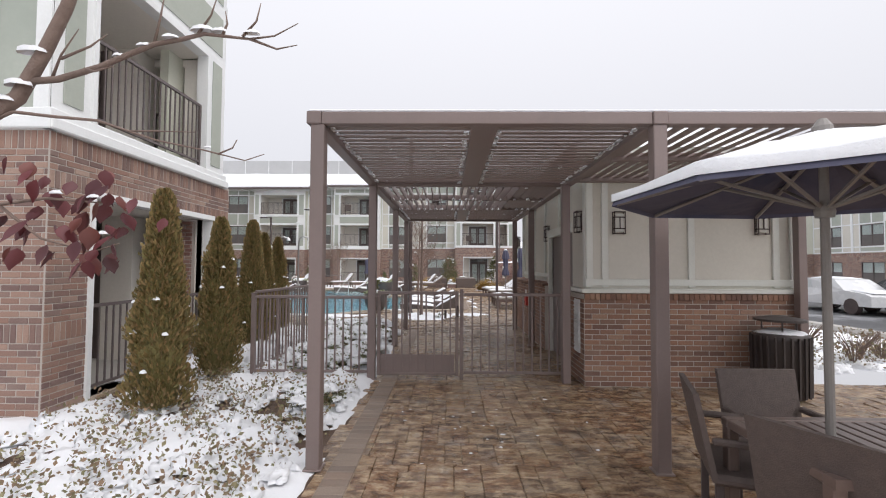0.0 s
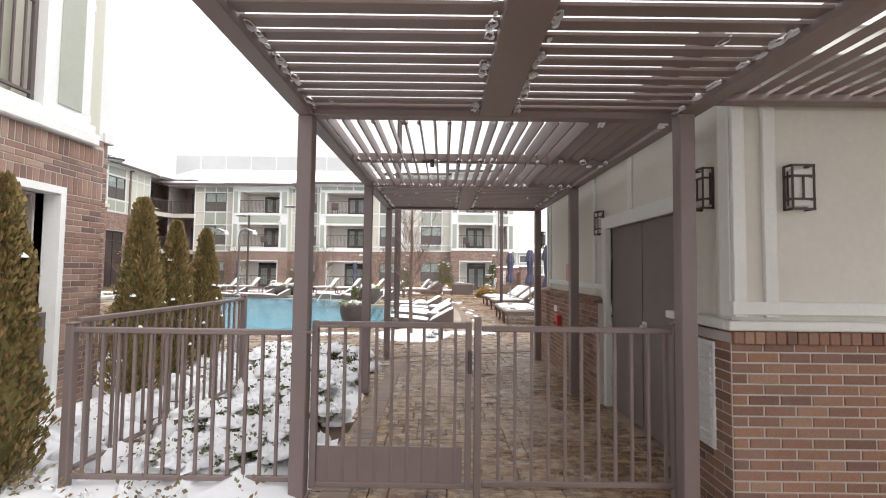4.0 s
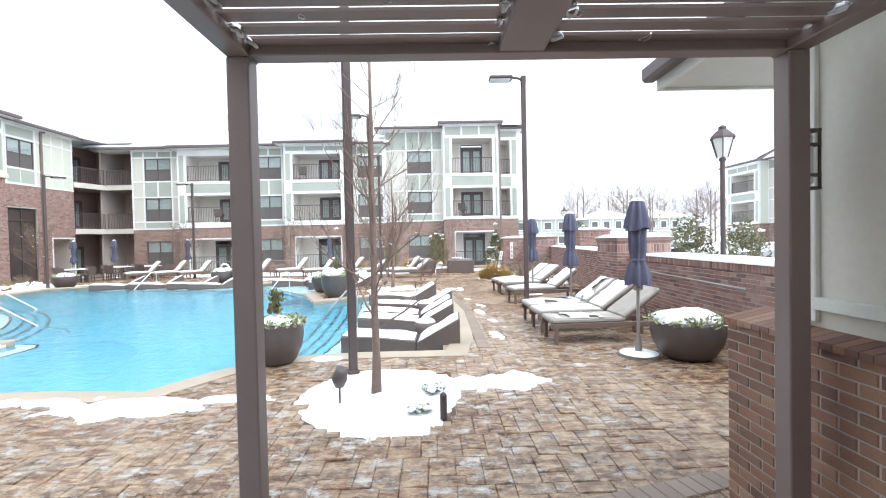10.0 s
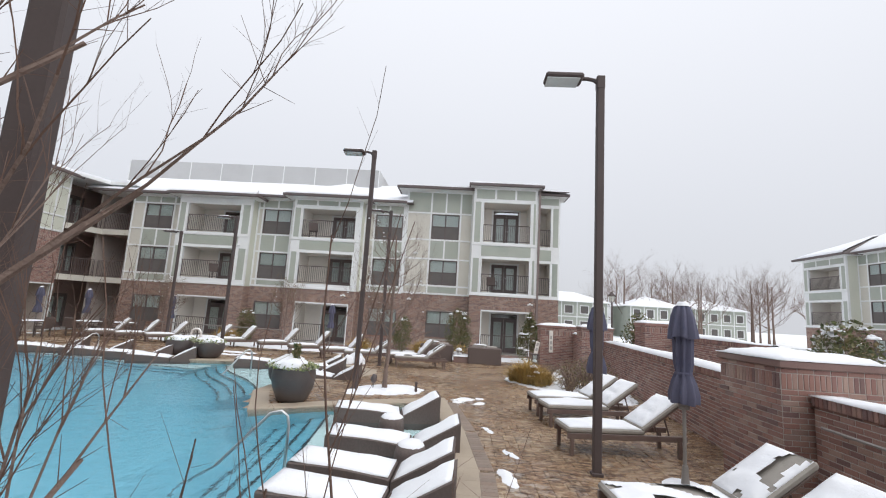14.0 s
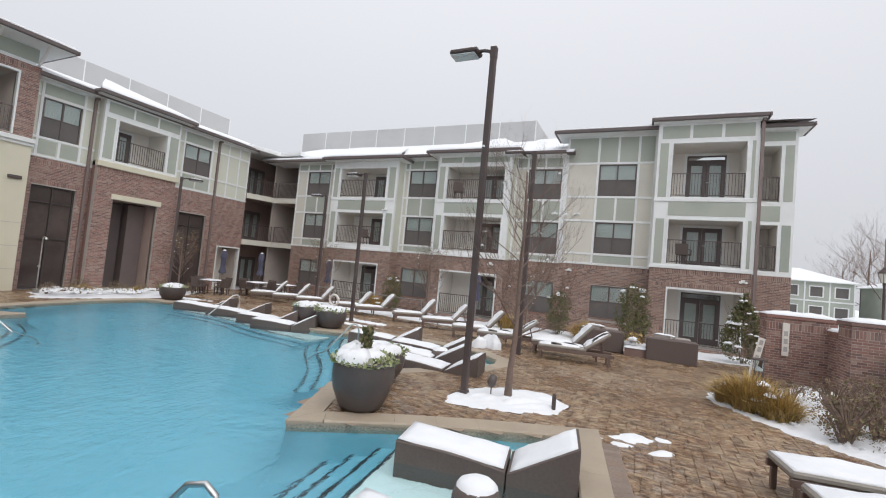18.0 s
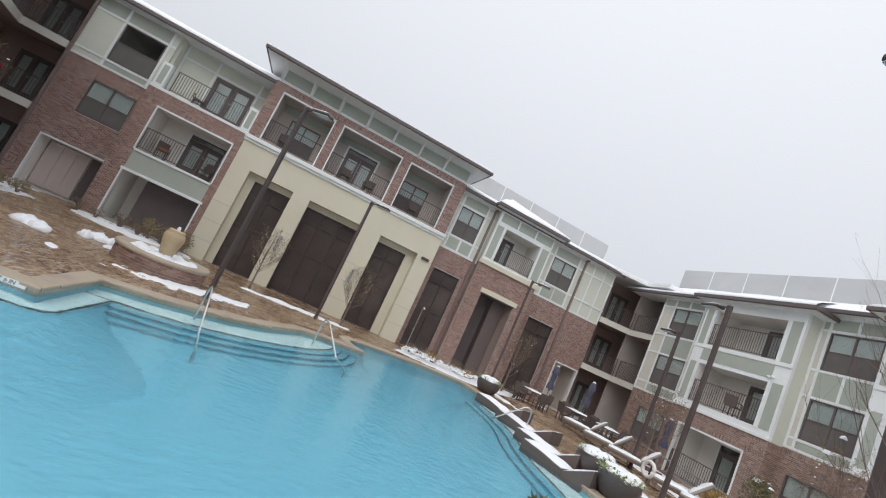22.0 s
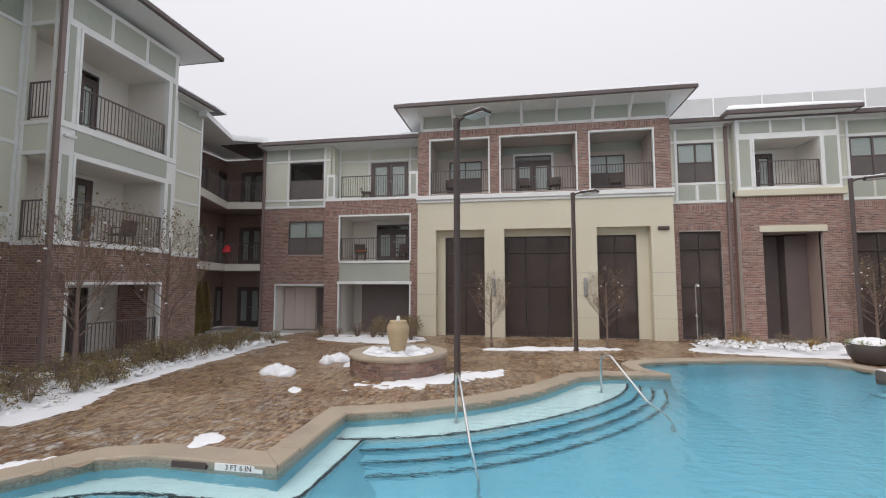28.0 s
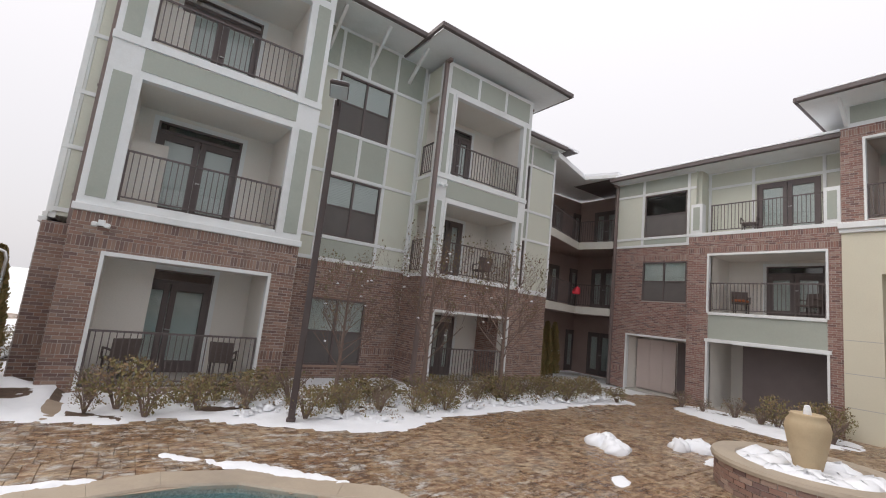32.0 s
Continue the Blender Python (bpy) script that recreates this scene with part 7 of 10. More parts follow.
def leaves(b, spots, size, rng, up=0.3):
    """Small bent leaves at the given places, each of two triangles' worth of folded blade."""
    for x, y, z in spots:
        a, t = rng.uniform(0, 2 * math.pi), rng.uniform(-0.5, 1.0) + up
        s = size * rng.uniform(0.6, 1.3)
        d = Vector((math.cos(a) * math.cos(t), math.sin(a) * math.cos(t), math.sin(t)))
        w = d.cross(Vector((rng.uniform(-1, 1), rng.uniform(-1, 1), rng.uniform(0.2, 1)))).normalized() * s * 0.32
        p = Vector((x, y, z))
        n = d.cross(w).normalized() * s * 0.12
        b.add([tuple(p), tuple(p + d * s * 0.5 + w), tuple(p + d * s), tuple(p + d * s * 0.5 - w), tuple(p + d * s * 0.5 + n)], [(0, 1, 4), (1, 2, 4), (2, 3, 4), (3, 0, 4)])


def puff(b, x, y, z, rx, ry, rz, rng, n=8, m=4, rough=0.18):
    """An uneven rounded lump of snow."""
    ph = rng.uniform(0, 50)
    vs, fs = [], []
    for j in range(m + 1):
        t = j / m * math.pi / 2
        for i in range(n):
            a = 2 * math.pi * i / n
            k = 1 + rough * 2 * noise.noise((math.cos(a) * 1.3 + ph, math.sin(a) * 1.3, t * 1.5))
            vs.append((x + rx * k * math.cos(t) * math.cos(a), y + ry * k * math.cos(t) * math.sin(a), z + rz * k * math.sin(t)))
    for j in range(m):
        fs += [(j * n + i, j * n + (i + 1) % n, (j + 1) * n + (i + 1) % n, (j + 1) * n + i) for i in range(n)]
    b.add(vs, fs)


def snow_pad(b, x0, x1, y0, y1, z0, z1, thick, rng, nx=14, ny=7, hole=0.0):
    """Snow lying on a long pad that rises from z0 to z1 along x, thinner and ragged at its rim."""
    ph = rng.uniform(0, 99)
    vs, fs, keep = [], [], {}
    for j in range(ny + 1):
        for i in range(nx + 1):
            u, v = i / nx, j / ny
            edge = min(1, 5 * min(u, 1 - u, v, 1 - v) + 0.12)
            wob = 0.03 * noise.noise((u * 6 + ph, v * 4, 1))
            h = thick * edge * (1 + 0.5 * noise.noise((u * 5 + ph, v * 3, 0)))
            x = x0 + (x1 - x0) * u + (wob if 0 < i < nx else 0)
            vs.append((x, y0 + (y1 - y0) * v + (wob if 0 < j < ny else 0), z0 + (z1 - z0) * u + h))
            keep[i, j] = noise.noise((u * 3.2 + ph, v * 2.2, 7)) > -0.5 + hole
    for j in range(ny):
        for i in range(nx):
            if keep[i, j]:
                q = j * (nx + 1) + i
                fs.append((q, q + 1, q + nx + 2, q + nx + 1))
    b.add(vs, fs)
    n = len(vs)
    base = len(b.v) - n
    rim = [i for i in range(nx + 1)] + [(j + 1) * (nx + 1) - 1 for j in range(1, ny + 1)] + [ny * (nx + 1) + i for i in range(nx - 1, -1, -1)] + [j * (nx + 1) for j in range(ny - 1, 0, -1)]
    low = []
    for k in rim:
        x, y, z = vs[k]
        u = (x - x0) / (x1 - x0)
        low.append((x, y, z0 + (z1 - z0) * min(1, max(0, u)) - 0.004))
    m = len(b.v)
    b.v.extend(low)
    L = len(rim)
    for k in range(L):
        b.f.append((base + rim[k], m + k, m + (k + 1) % L, base + rim[(k + 1) % L]))


def sun_lounger(label, hole=0.0, raised=0.62):
    """Built lying along +x, with its foot at the origin."""
    t = thing("sun_lounger", label, "sun lounger", "loungers round the pool")
    for y in (0.03, 0.61):
        part("side_rail", Build().box(0, 1.98, y, y + 0.05, 0.26, 0.345, 0.006), TEAK, t)
    for x in (0.05, 1.83):
        for y in (0.03, 0.61):
            part("leg", Build().box(x, x + 0.06, y, y + 0.06, 0, 0.262, 0.006), TEAK, t)
    for k in range(9):
        part("slat", Build().box(0.04 + k * 0.14, 0.14 + k * 0.14, 0.08, 0.61, 0.322, 0.342, 0.004), TEAK, t)
    c, s = math.cos(raised), math.sin(raised)
    hx, hz = 1.24, 0.35
    def tilt(x, y, z):
        return (hx + x * c - z * s, y, hz + x * s + z * c)
    bf = Build().box(0, 0.78, 0.05, 0.64, 0.0, 0.025, 0.004)
    bf.v = [tilt(*p) for p in bf.v]
    part("back_frame", bf, TEAK, t)
    part("prop", Build().tube([tilt(0.5, 0.16, 0), (1.75, 0.16, 0.3)], 0.014, 6), TEAK, t)
    part("prop", Build().tube([tilt(0.5, 0.54, 0), (1.75, 0.54, 0.3)], 0.014, 6), TEAK, t)
    part("cushion", Build().box(0.0, 1.27, 0.03, 0.66, 0.345, 0.43, 0.025), CUSHION, t, "grey seat cushion", smooth=False)
    cb = Build().box(0.02, 0.82, 0.03, 0.66, 0.027, 0.11, 0.025)
    cb.v = [tilt(*p) for p in cb.v]
    part("back_cushion", cb, CUSHION, t, "grey back cushion")
    if hole < 0.8:
        sn = Build()
        rng = random.Random(int(abs(hole) * 100) + 3)
        snow_pad(sn, 0.03, 1.22, 0.05, 0.64, 0.43, 0.43, 0.05, rng, 30, 15, hole)
        part("snow", sn, SNOW, t, "snow on the seat", smooth=True)
        sb = Build()
        snow_pad(sb, 0.06, 0.80, 0.05, 0.64, 0.11, 0.11, 0.05, rng, 20, 15, hole)
        sb.v = [tilt(*p) for p in sb.v]
        part("snow", sb, SNOW, t, "snow on the backrest", smooth=True)
    return t


lounge_full = sun_lounger("brown sun lounger with grey cushion under thick snow", -0.35)
lounge_patch = sun_lounger("brown sun lounger with grey cushion, snow partly slid off", 0.32)
lounge_steep = sun_lounger("brown sun lounger with raised back, snow on its grey cushion", -0.3, 0.85)
lounge_bare = sun_lounger("brown sun lounger with its grey cushion almost bare", 0.9)
# along the east wall
lounge_bare.matrix_basis = pose(2.32, 16.95, 0, 0, 0, 3)
lounge_steep.matrix_basis = pose(-8.2, 34.0, -0.1, 0, 0, 36)
lounge_full.matrix_basis = pose(2.30, 17.85, 0, 0, 0, 3)
lounge_patch.matrix_basis = pose(2.32, 18.72, 0, 0, 0, 4)
for x, y, a, src in ((2.50, 21.6, 8, lounge_full), (2.52, 23.35, 9, lounge_full), (2.42, 24.25, 8, lounge_full)):
    copy_thing(src, pose(x, y, 0, 0, 0, a))
pad = Build()
snow_pad(pad, 2.4, 3.2, 17.02, 17.5, 0.44, 0.44, 0.03, R, 10, 6, 0.3)
tagged(part("snow_patch", pad, SNOW, smooth=True), "ragged patch of snow on a bare cushion", "snow")
# along the north deck and in the north-west
for x, y, a, src in ((-5.9, 34.2, 30, lounge_steep), (-4.1, 33.0, 24, lounge_steep), (-2.9, 32.3, 16, lounge_patch), (-0.7, 31.25, 10, lounge_patch), (-1.1, 32.1, 12, lounge_steep), (-11.0, 35.2, 42, lounge_steep), (-9.9, 35.4, 42, lounge_steep), (-16.3, 35.4, 46, lounge_steep), (-14.8, 35.4, 46, lounge_steep), (-13.4, 35.5, 46, lounge_steep)):
    c, d = math.cos(radians(a)), math.sin(radians(a))
    copy_thing(src, pose(x - c + 0.34 * d, y - d - 0.34 * c, gz(x, y), 0, 0, a))


def wicker_chaise():
    """A two-piece in-pool chaise: low seat and wedge back, lying along +x."""
    t = thing("wicker_chaise", "dark wicker in-pool chaise with snow on its seat and back", "chaise longue", "chaises on the pool shelf")
    def wedge(x0, x1, za, zb, zc, zd, bulge):
        b, n = Build(), 8
        vs = []
        for y in (0.0, 0.02, 0.66, 0.68):
            e = 0.015 if y in (0.0, 0.68) else 0
            row = []
            for k in range(n + 1):
                u = k / n
                row.append((x0 + (x1 - x0) * u, y, za + (zb - za) * u + bulge * math.sin(u * math.pi) - e))
            vs.append(row)
        ring = [p for r in vs for p in r]
        m = n + 1
        fs = [(j * m + k, j * m + k + 1, (j + 1) * m + k + 1, (j + 1) * m + k) for j in range(3) for k in range(n)]
        low = [(x, y, 0.0) for x, y, z in vs[0]] + [(x, y, 0.0) for x, y, z in vs[3]]
        o = len(ring)
        fs += [(k + 1, k, o + k, o + k + 1) for k in range(n)] + [(3 * m + k, 3 * m + k + 1, o + m + k + 1, o + m + k) for k in range(n)]
        fs += [(0, m, 2 * m, 3 * m, o + m, o), (n, o + n, o + m + n, 3 * m + n, 2 * m + n, m + n)]
        b.add(ring + low, fs)
        return b
    part("seat", wedge(0, 1.28, 0.51, 0.41, 0, 0, 0.03), WICKER, t, "woven seat block")
    part("backrest", wedge(1.30, 2.05, 0.39, 0.80, 0, 0, 0.0), WICKER, t, "woven wedge backrest")
    s1, s2 = Build(), Build()
    snow_pad(s1, 0.02, 1.26, 0.02, 0.66, 0.53, 0.43, 0.055, random.Random(4), 14, 7, -0.2)
    snow_pad(s2, 1.33, 2.02, 0.02, 0.66, 0.405, 0.79, 0.05, random.Random(5), 9, 7, -0.2)
    part("snow", s1, SNOW, t, "snow on the seat", smooth=True)
    part("snow", s2, SNOW, t, "snow on the back", smooth=True)
    return t


SH = -0.36
chaise = wicker_chaise()
chaise.matrix_basis = pose(-1.25, 17.3, SH, 0, 0, -2)
for x, y, a in ((-1.28, 19.1, -2), (-1.22, 21.25, 3), (-1.6, 23.05, 10), (-1.3, 20.0, -1)):
    copy_thing(chaise, pose(x, y, SH, 0, 0, a))
for x, y, a in ((-5.9, 29.7, 18), (-4.3, 29.4, 14), (-3.9, 28.35, 8), (-3.2, 27.5, 6), (-14.0, 29.95, 24), (-12.3, 30.0, 26), (-10.5, 29.75, 22), (-9.4, 29.35, 22)):
    c, d = math.cos(radians(a)), math.sin(radians(a))
    copy_thing(chaise, pose(x - c + 0.34 * d, y - d - 0.34 * c, SH - (0.04 if x < -7 else 0), 0, 0, a))


def wicker_stool():
    t = thing("wicker_stool", "round dark wicker side table capped with snow", "stool", "stools on the pool shelf")
    part("body", Build().lathe(0, 0, [(0.16, 0), (0.215, 0.1), (0.235, 0.28), (0.225, 0.45), (0.2, 0.55)], 20), WICKER, t, smooth=True)
    b = Build()
    puff(b, 0, 0, 0.545, 0.2, 0.2, 0.08, random.Random(3), 14, 4, 0.05)
    part("snow", b, SNOW, t, "snow cap", smooth=True)
    return t


stool = wicker_stool()
stool.matrix_basis = pose(0.18, 18.35, SH)
for x, y in ((0.12, 20.95), (-0.4, 22.5), (-3.6, 28.6)):
    copy_thing(stool, pose(x, y, SH, 0, 0, 40 * x))


def planter(label, r, h, tall=False, seed=1, snowy=1.0):
    """A black glazed pot with winter greens and a heap of snow."""
    t = thing("planter", label, "planter", "pool planters")
    prof = [(0.55 * r, 0), (0.72 * r, 0.1 * h), (0.93 * r, 0.42 * h), (1.0 * r, 0.7 * h), (0.97 * r, 0.9 * h), (0.95 * r, 0.97 * h), (0.90 * r, h), (0.82 * r, 0.97 * h), (0.78 * r, 0.9 * h)]
    part("pot", Build().lathe(0, 0, prof, 28), POT, t, "black glazed bowl pot", smooth=True)
    part("soil", Build().lathe(0, 0, [(0.80 * r, 0.86 * h), (0.80 * r, 0.92 * h), (0.3 * r, 0.98 * h)], 18), SOIL, t)
    rng = random.Random(seed)
    lf, spots = Build(), []
    for _ in range(420):
        a, q = rng.uniform(0, 2 * math.pi), rng.uniform(0.62, 1.08)
        spots.append((q * r * math.cos(a), q * r * math.sin(a), h * 0.96 + (1.05 - q) * 0.28 * r + rng.uniform(-0.03, 0.03)))
    leaves(lf, spots, 0.075, rng)
    part("kale", lf, KALE, t, "pale green winter kale", kind="stuff")
    if tall:
        sp, sd = Build(), []
        for _ in range(160):
            sd.append((rng.gauss(0, 0.035), rng.gauss(0, 0.035), h + rng.uniform(0.1, 0.42)))
        leaves(sp, sd, 0.09, rng, 0.9)
        part("shoot", sp, EVERGREEN, t, "small dark evergreen shoot", kind="stuff")
    sn = Build()
    for k in range(9):
        a, q = rng.uniform(0, 2 * math.pi), rng.uniform(0.1, 0.55) * r
        puff(sn, q * math.cos(a), q * math.sin(a), h * 0.97, 0.55 * r, 0.55 * r, snowy * rng.uniform(0.11, 0.19) * (0.75 + r), rng, 12, 4, 0.15)
    part("snow", sn, SNOW, t, "rounded heap of snow", smooth=True, kind="stuff")
    return t


bowl_pot = planter("wide black bowl planter heaped with snow and kale", 0.5, 0.56, False, 2, 0.7)
tall_pot = planter("tall black planter with kale and a shoot under snow", 0.47, 0.74, True, 3)
planter("black planter with pale kale and a little snow by the pool", 0.40, 0.62, True, 9, 0.55).matrix_basis = pose(-2.0, 16.33, 0)
tall_pot.matrix_basis = pose(-2.85, 24.13, 0, 0, 0, 70)
bowl_pot.matrix_basis = pose(4.05, 16.05, 0)
copy_thing(bowl_pot, pose(-3.58, 25.72, 0, 0, 0, 140))
for x, y in ((-9.45, 30.35), (-8.2, 30.05), (-16.9, 30.6)):
    copy_thing(bowl_pot, pose(x, y, gz(x, y), 0, 0, 90 * x))


def closed_umbrella(h=2.36):
    t = thing("patio_umbrella", "closed navy canvas umbrella tied round its grey pole", "umbrella", "closed umbrellas")
    part("base", Build().lathe(0, 0, [(0.27, 0), (0.27, 0.04), (0.22, 0.06), (0.05, 0.075), (0.035, 0.3)], 20), GREYPOLE, t, "round base plate")
    s = Build()
    puff(s, 0, 0, 0.045, 0.28, 0.28, 0.035, random.Random(2), 14, 3, 0.08)
    part("snow", s, SNOW, t, "ring of snow on the base", smooth=True)
    part("pole", Build().tube([(0, 0, 0.06), (0, 0, h - 0.05)], 0.024, 10), GREYPOLE, t)
    def folds(profile, seed):
        rng, n = random.Random(seed), 32
        vs, fs = [], []
        for r, z in profile:
            for i in range(n):
                a = 2 * math.pi * i / n
                k = 1 + (0.22 if i % 4 < 2 else -0.2) * min(1, r / 0.1) + 0.10 * noise.noise((math.cos(a) * 2, math.sin(a) * 2, z * 2 + seed))
                vs.append((r * k * math.cos(a + 0.25 * z), r * k * math.sin(a + 0.25 * z), z + 0.04 * noise.noise((a, z, seed)) * (1 if z < h - 0.3 else 0)))
        for j in range(len(profile) - 1):
            fs += [(j * n + i, j * n + (i + 1) % n, (j + 1) * n + (i + 1) % n, (j + 1) * n + i) for i in range(n)]
        b = Build()
        return b.add(vs, fs)
    part("canopy", folds([(0.15, h - 1.3), (0.155, h - 1.2), (0.125, h - 1.05), (0.085, h - 0.93), (0.10, h - 0.8), (0.105, h - 0.55), (0.10, h - 0.3), (0.08, h - 0.12)], 1), NAVY, t, "folded navy canopy", smooth=True)
    part("valance", folds([(0.155, h - 0.48), (0.145, h - 0.38), (0.115, h - 0.2), (0.085, h - 0.08), (0.03, h - 0.03)], 5), NAVY, t, "upper tier of the canopy", smooth=True)
    part("strap", Build().lathe(0, 0, [(0.10, h - 0.95), (0.105, h - 0.93), (0.10, h - 0.91)], 24), NAVY, t)
    part("rib_ring", Build().lathe(0, 0, [(0.06, h - 1.38), (0.07, h - 1.34), (0.06, h - 1.25)], 12), GREYPOLE, t)
    part("finial", Build().lathe(0, 0, [(0.03, h - 0.06), (0.035, h - 0.02), (0.012, h + 0.03)], 10), GREYPOLE, t)
    c = Build()
    puff(c, 0, 0, h - 0.06, 0.09, 0.085, 0.06, random.Random(4), 12, 4, 0.15)
    part("snow_cap", c, SNOW, t, "small cap of snow", smooth=True)
    return t


umb = closed_umbrella()
umb.matrix_basis = pose(3.40, 16.2, 0)
for x, y in ((3.75, 20.55), (3.42, 23.3), (-20.9, 36.1), (-19.6, 37.6), (-16.0, 39.3), (-6.6, 39.2)):
    u = copy_thing(umb, pose(x, y, gz(x, y), 0, 0, 50 * y))
    u.scale = (1.03, 1.03, 1.03) if x > 0 else (1.05, 1.05, 1.03)


def light_pole(label, h, turn, heads=1):
    t = thing("light_pole", label, "street lamp", "pool deck lamps")
    part("pole", Build().box(-0.055, 0.055, -0.055, 0.055, 0.0, h, 0.012), BLACK, t, "square dark pole")
    part("base_cover", Build().box(-0.075, 0.075, -0.075, 0.075, 0.0, 0.05, 0.01), BLACK, t)
    arm = Build().tube([(0, 0, h - 0.13), (0.1, 0, h - 0.05), (0.2, 0, h - 0.03), (0.32, 0, h - 0.03)], 0.03, 8)
    part("arm", arm, BLACK, t)
    part("collar", Build().box(-0.06, 0.06, -0.06, 0.06, h - 0.2, h + 0.01, 0.01), BLACK, t)
    hd = part("lamp_head", Build().box(0.28, 0.86, -0.16, 0.16, h - 0.09, h + 0.0, 0.03), BLACK, t, "flat dark lamp head")
    part("lens", Build().box(0.34, 0.84, -0.145, 0.145, h - 0.105, h - 0.091, 0.004), LENS, hd, "pale lens")
    s = Build()
    snow_pad(s, 0.32, 0.84, -0.13, 0.13, h, h, 0.035, random.Random(6), 8, 5, -0.3)
    part("snow", s, SNOW, t, smooth=True)
    return t


lamp = light_pole("tall square dark lamp post with a flat head", 5.85, 0)
lamp.matrix_basis = pose(-0.75, 15.72, 0, 0, 0, 200)
for x, y, h, a in ((2.71, 20.85, 1.0, 180), (-1.93, 26.05, 1.10, 180), (-2.2, 30.9, 1.0, 180), (-13.6, 35.6, 0.94, 180), (-8.95, 32.2, 0.96, 175), (-12.35, 19.97, 0.97, 55), (-18.3, 23.1, 0.9, 60), (-7.8, 13.05, 0.97, 70), (-18.4, 31.4, 0.93, 60)):
    m = copy_thing(lamp, pose(x, y, gz(x, y), 0, 0, a))
    m.scale = (1, 1, h)


def grow(b, p, d, r, length, depth, rng, snow=None, twigs=None, spread=0.55, up=0.25):
    """A limb of a bare tree and what grows from it."""
    n = 4
    pts, rad = [Vector(p)], [r]
    dd = Vector(d)
    for k in range(n):
        dd = (dd + Vector((rng.gauss(0, 0.09), rng.gauss(0, 0.09), rng.gauss(0.02, 0.05)))).normalized()
        pts.append(pts[-1] + dd * length / n)
        rad.append(r * (1 - 0.45 * (k + 1) / n))
    tgt = twigs if (twigs is not None and depth <= 1) else b
    tgt.tube(pts, rad, 7 if r > 0.02 else (5 if r > 0.008 else 3), ends=False)
    if snow is not None and rng.random() < (0.035 if depth > 1 else 0.006) and depth <= 2:
        q = pts[rng.randrange(1, n)]
        puff(snow, q.x, q.y, q.z, 0.03, 0.03, 0.03, rng, 6, 3)
    if depth <= 2 and twigs is not None:
        for _ in range(4):
            i = rng.randrange(n)
            q = pts[i].lerp(pts[i + 1], rng.random())
            e = (dd * 0.6 + Vector((rng.gauss(0, 0.7), rng.gauss(0, 0.7), rng.gauss(0.15, 0.5)))).normalized() * length * rng.uniform(0.12, 0.3)
            twigs.tube([q, q + e], [rad[i] * 0.35, rad[i] * 0.15], 3, ends=False)
    if depth <= 0:
        return
    kids = rng.choice((3, 4, 4, 5)) if depth > 1 else rng.choice((2, 3, 4))
    for k in range(kids):
        u = rng.uniform(0.35, 1.0)
        i = min(n - 1, int(u * n))
        q = pts[i].lerp(pts[i + 1], u * n - i)
        side = Vector((rng.gauss(0, 1), rng.gauss(0, 1), rng.gauss(0, 0.5)))
        nd = (dd * (1 - spread) + side.normalized() * spread + Vector((0, 0, up))).normalized()
        grow(b, q, nd, rad[i] * rng.uniform(0.45, 0.62), length * rng.uniform(0.5, 0.75), depth - 1, rng, snow, twigs, spread, up)


def bare_tree(label, h, r, seed, fork=0.35, limbs=9, depth=3, spread=0.5, up=0.35, reach=0.42, leaf=None, snowy=True):
    t = thing("bare_tree", label, "tree", "young courtyard trees")
    rng = random.Random(seed)
    trunk, tw, sn = Build(), Build(), Build()
    pts = [Vector((0, 0, -0.05))]
    for k in range(8):
        pts.append(pts[-1] + Vector((rng.gauss(0, 0.02), rng.gauss(0, 0.02), 1)).normalized() * (h * 0.85 / 8))
    rad = [r * (1.25 if k == 0 else 1 - 0.72 * k / 8) for k in range(9)]
    trunk.tube(pts, rad, 10)
    part("trunk", trunk, BARK, t, "slender grey-brown trunk", smooth=True)
    lb = Build()
    for k in range(limbs):
        u = fork + (0.98 - fork) * k / limbs
        i = min(7, int(u * 8))
        p = pts[i].lerp(pts[i + 1], u * 8 - i)
        a = k * 2.4 + rng.uniform(-0.4, 0.4)
        d = Vector((math.cos(a), math.sin(a), rng.uniform(0.5, 1.1))).normalized()
        grow(lb, p, d, rad[i] * 0.3, h * reach * (1.1 - 0.6 * (u - fork)), depth, rng, sn if snowy else None, tw, spread, up)
    part("branchwork", lb, BARK, t, "bare limbs", kind="stuff")
    part("twiggery", tw, TWIG, t, "fine bare twigs", kind="stuff")
    if sn.v:
        part("snow_dusting", sn, SNOW, t, "bits of snow on the twigs", kind="stuff")
    if leaf:
        lf = Build()
        leaves(lf, [v for v in tw.v if rng.random() < 0.012], 0.05, rng)
        part("leaves", lf, leaf, t, "few withered leaves", kind="stuff")
    return t


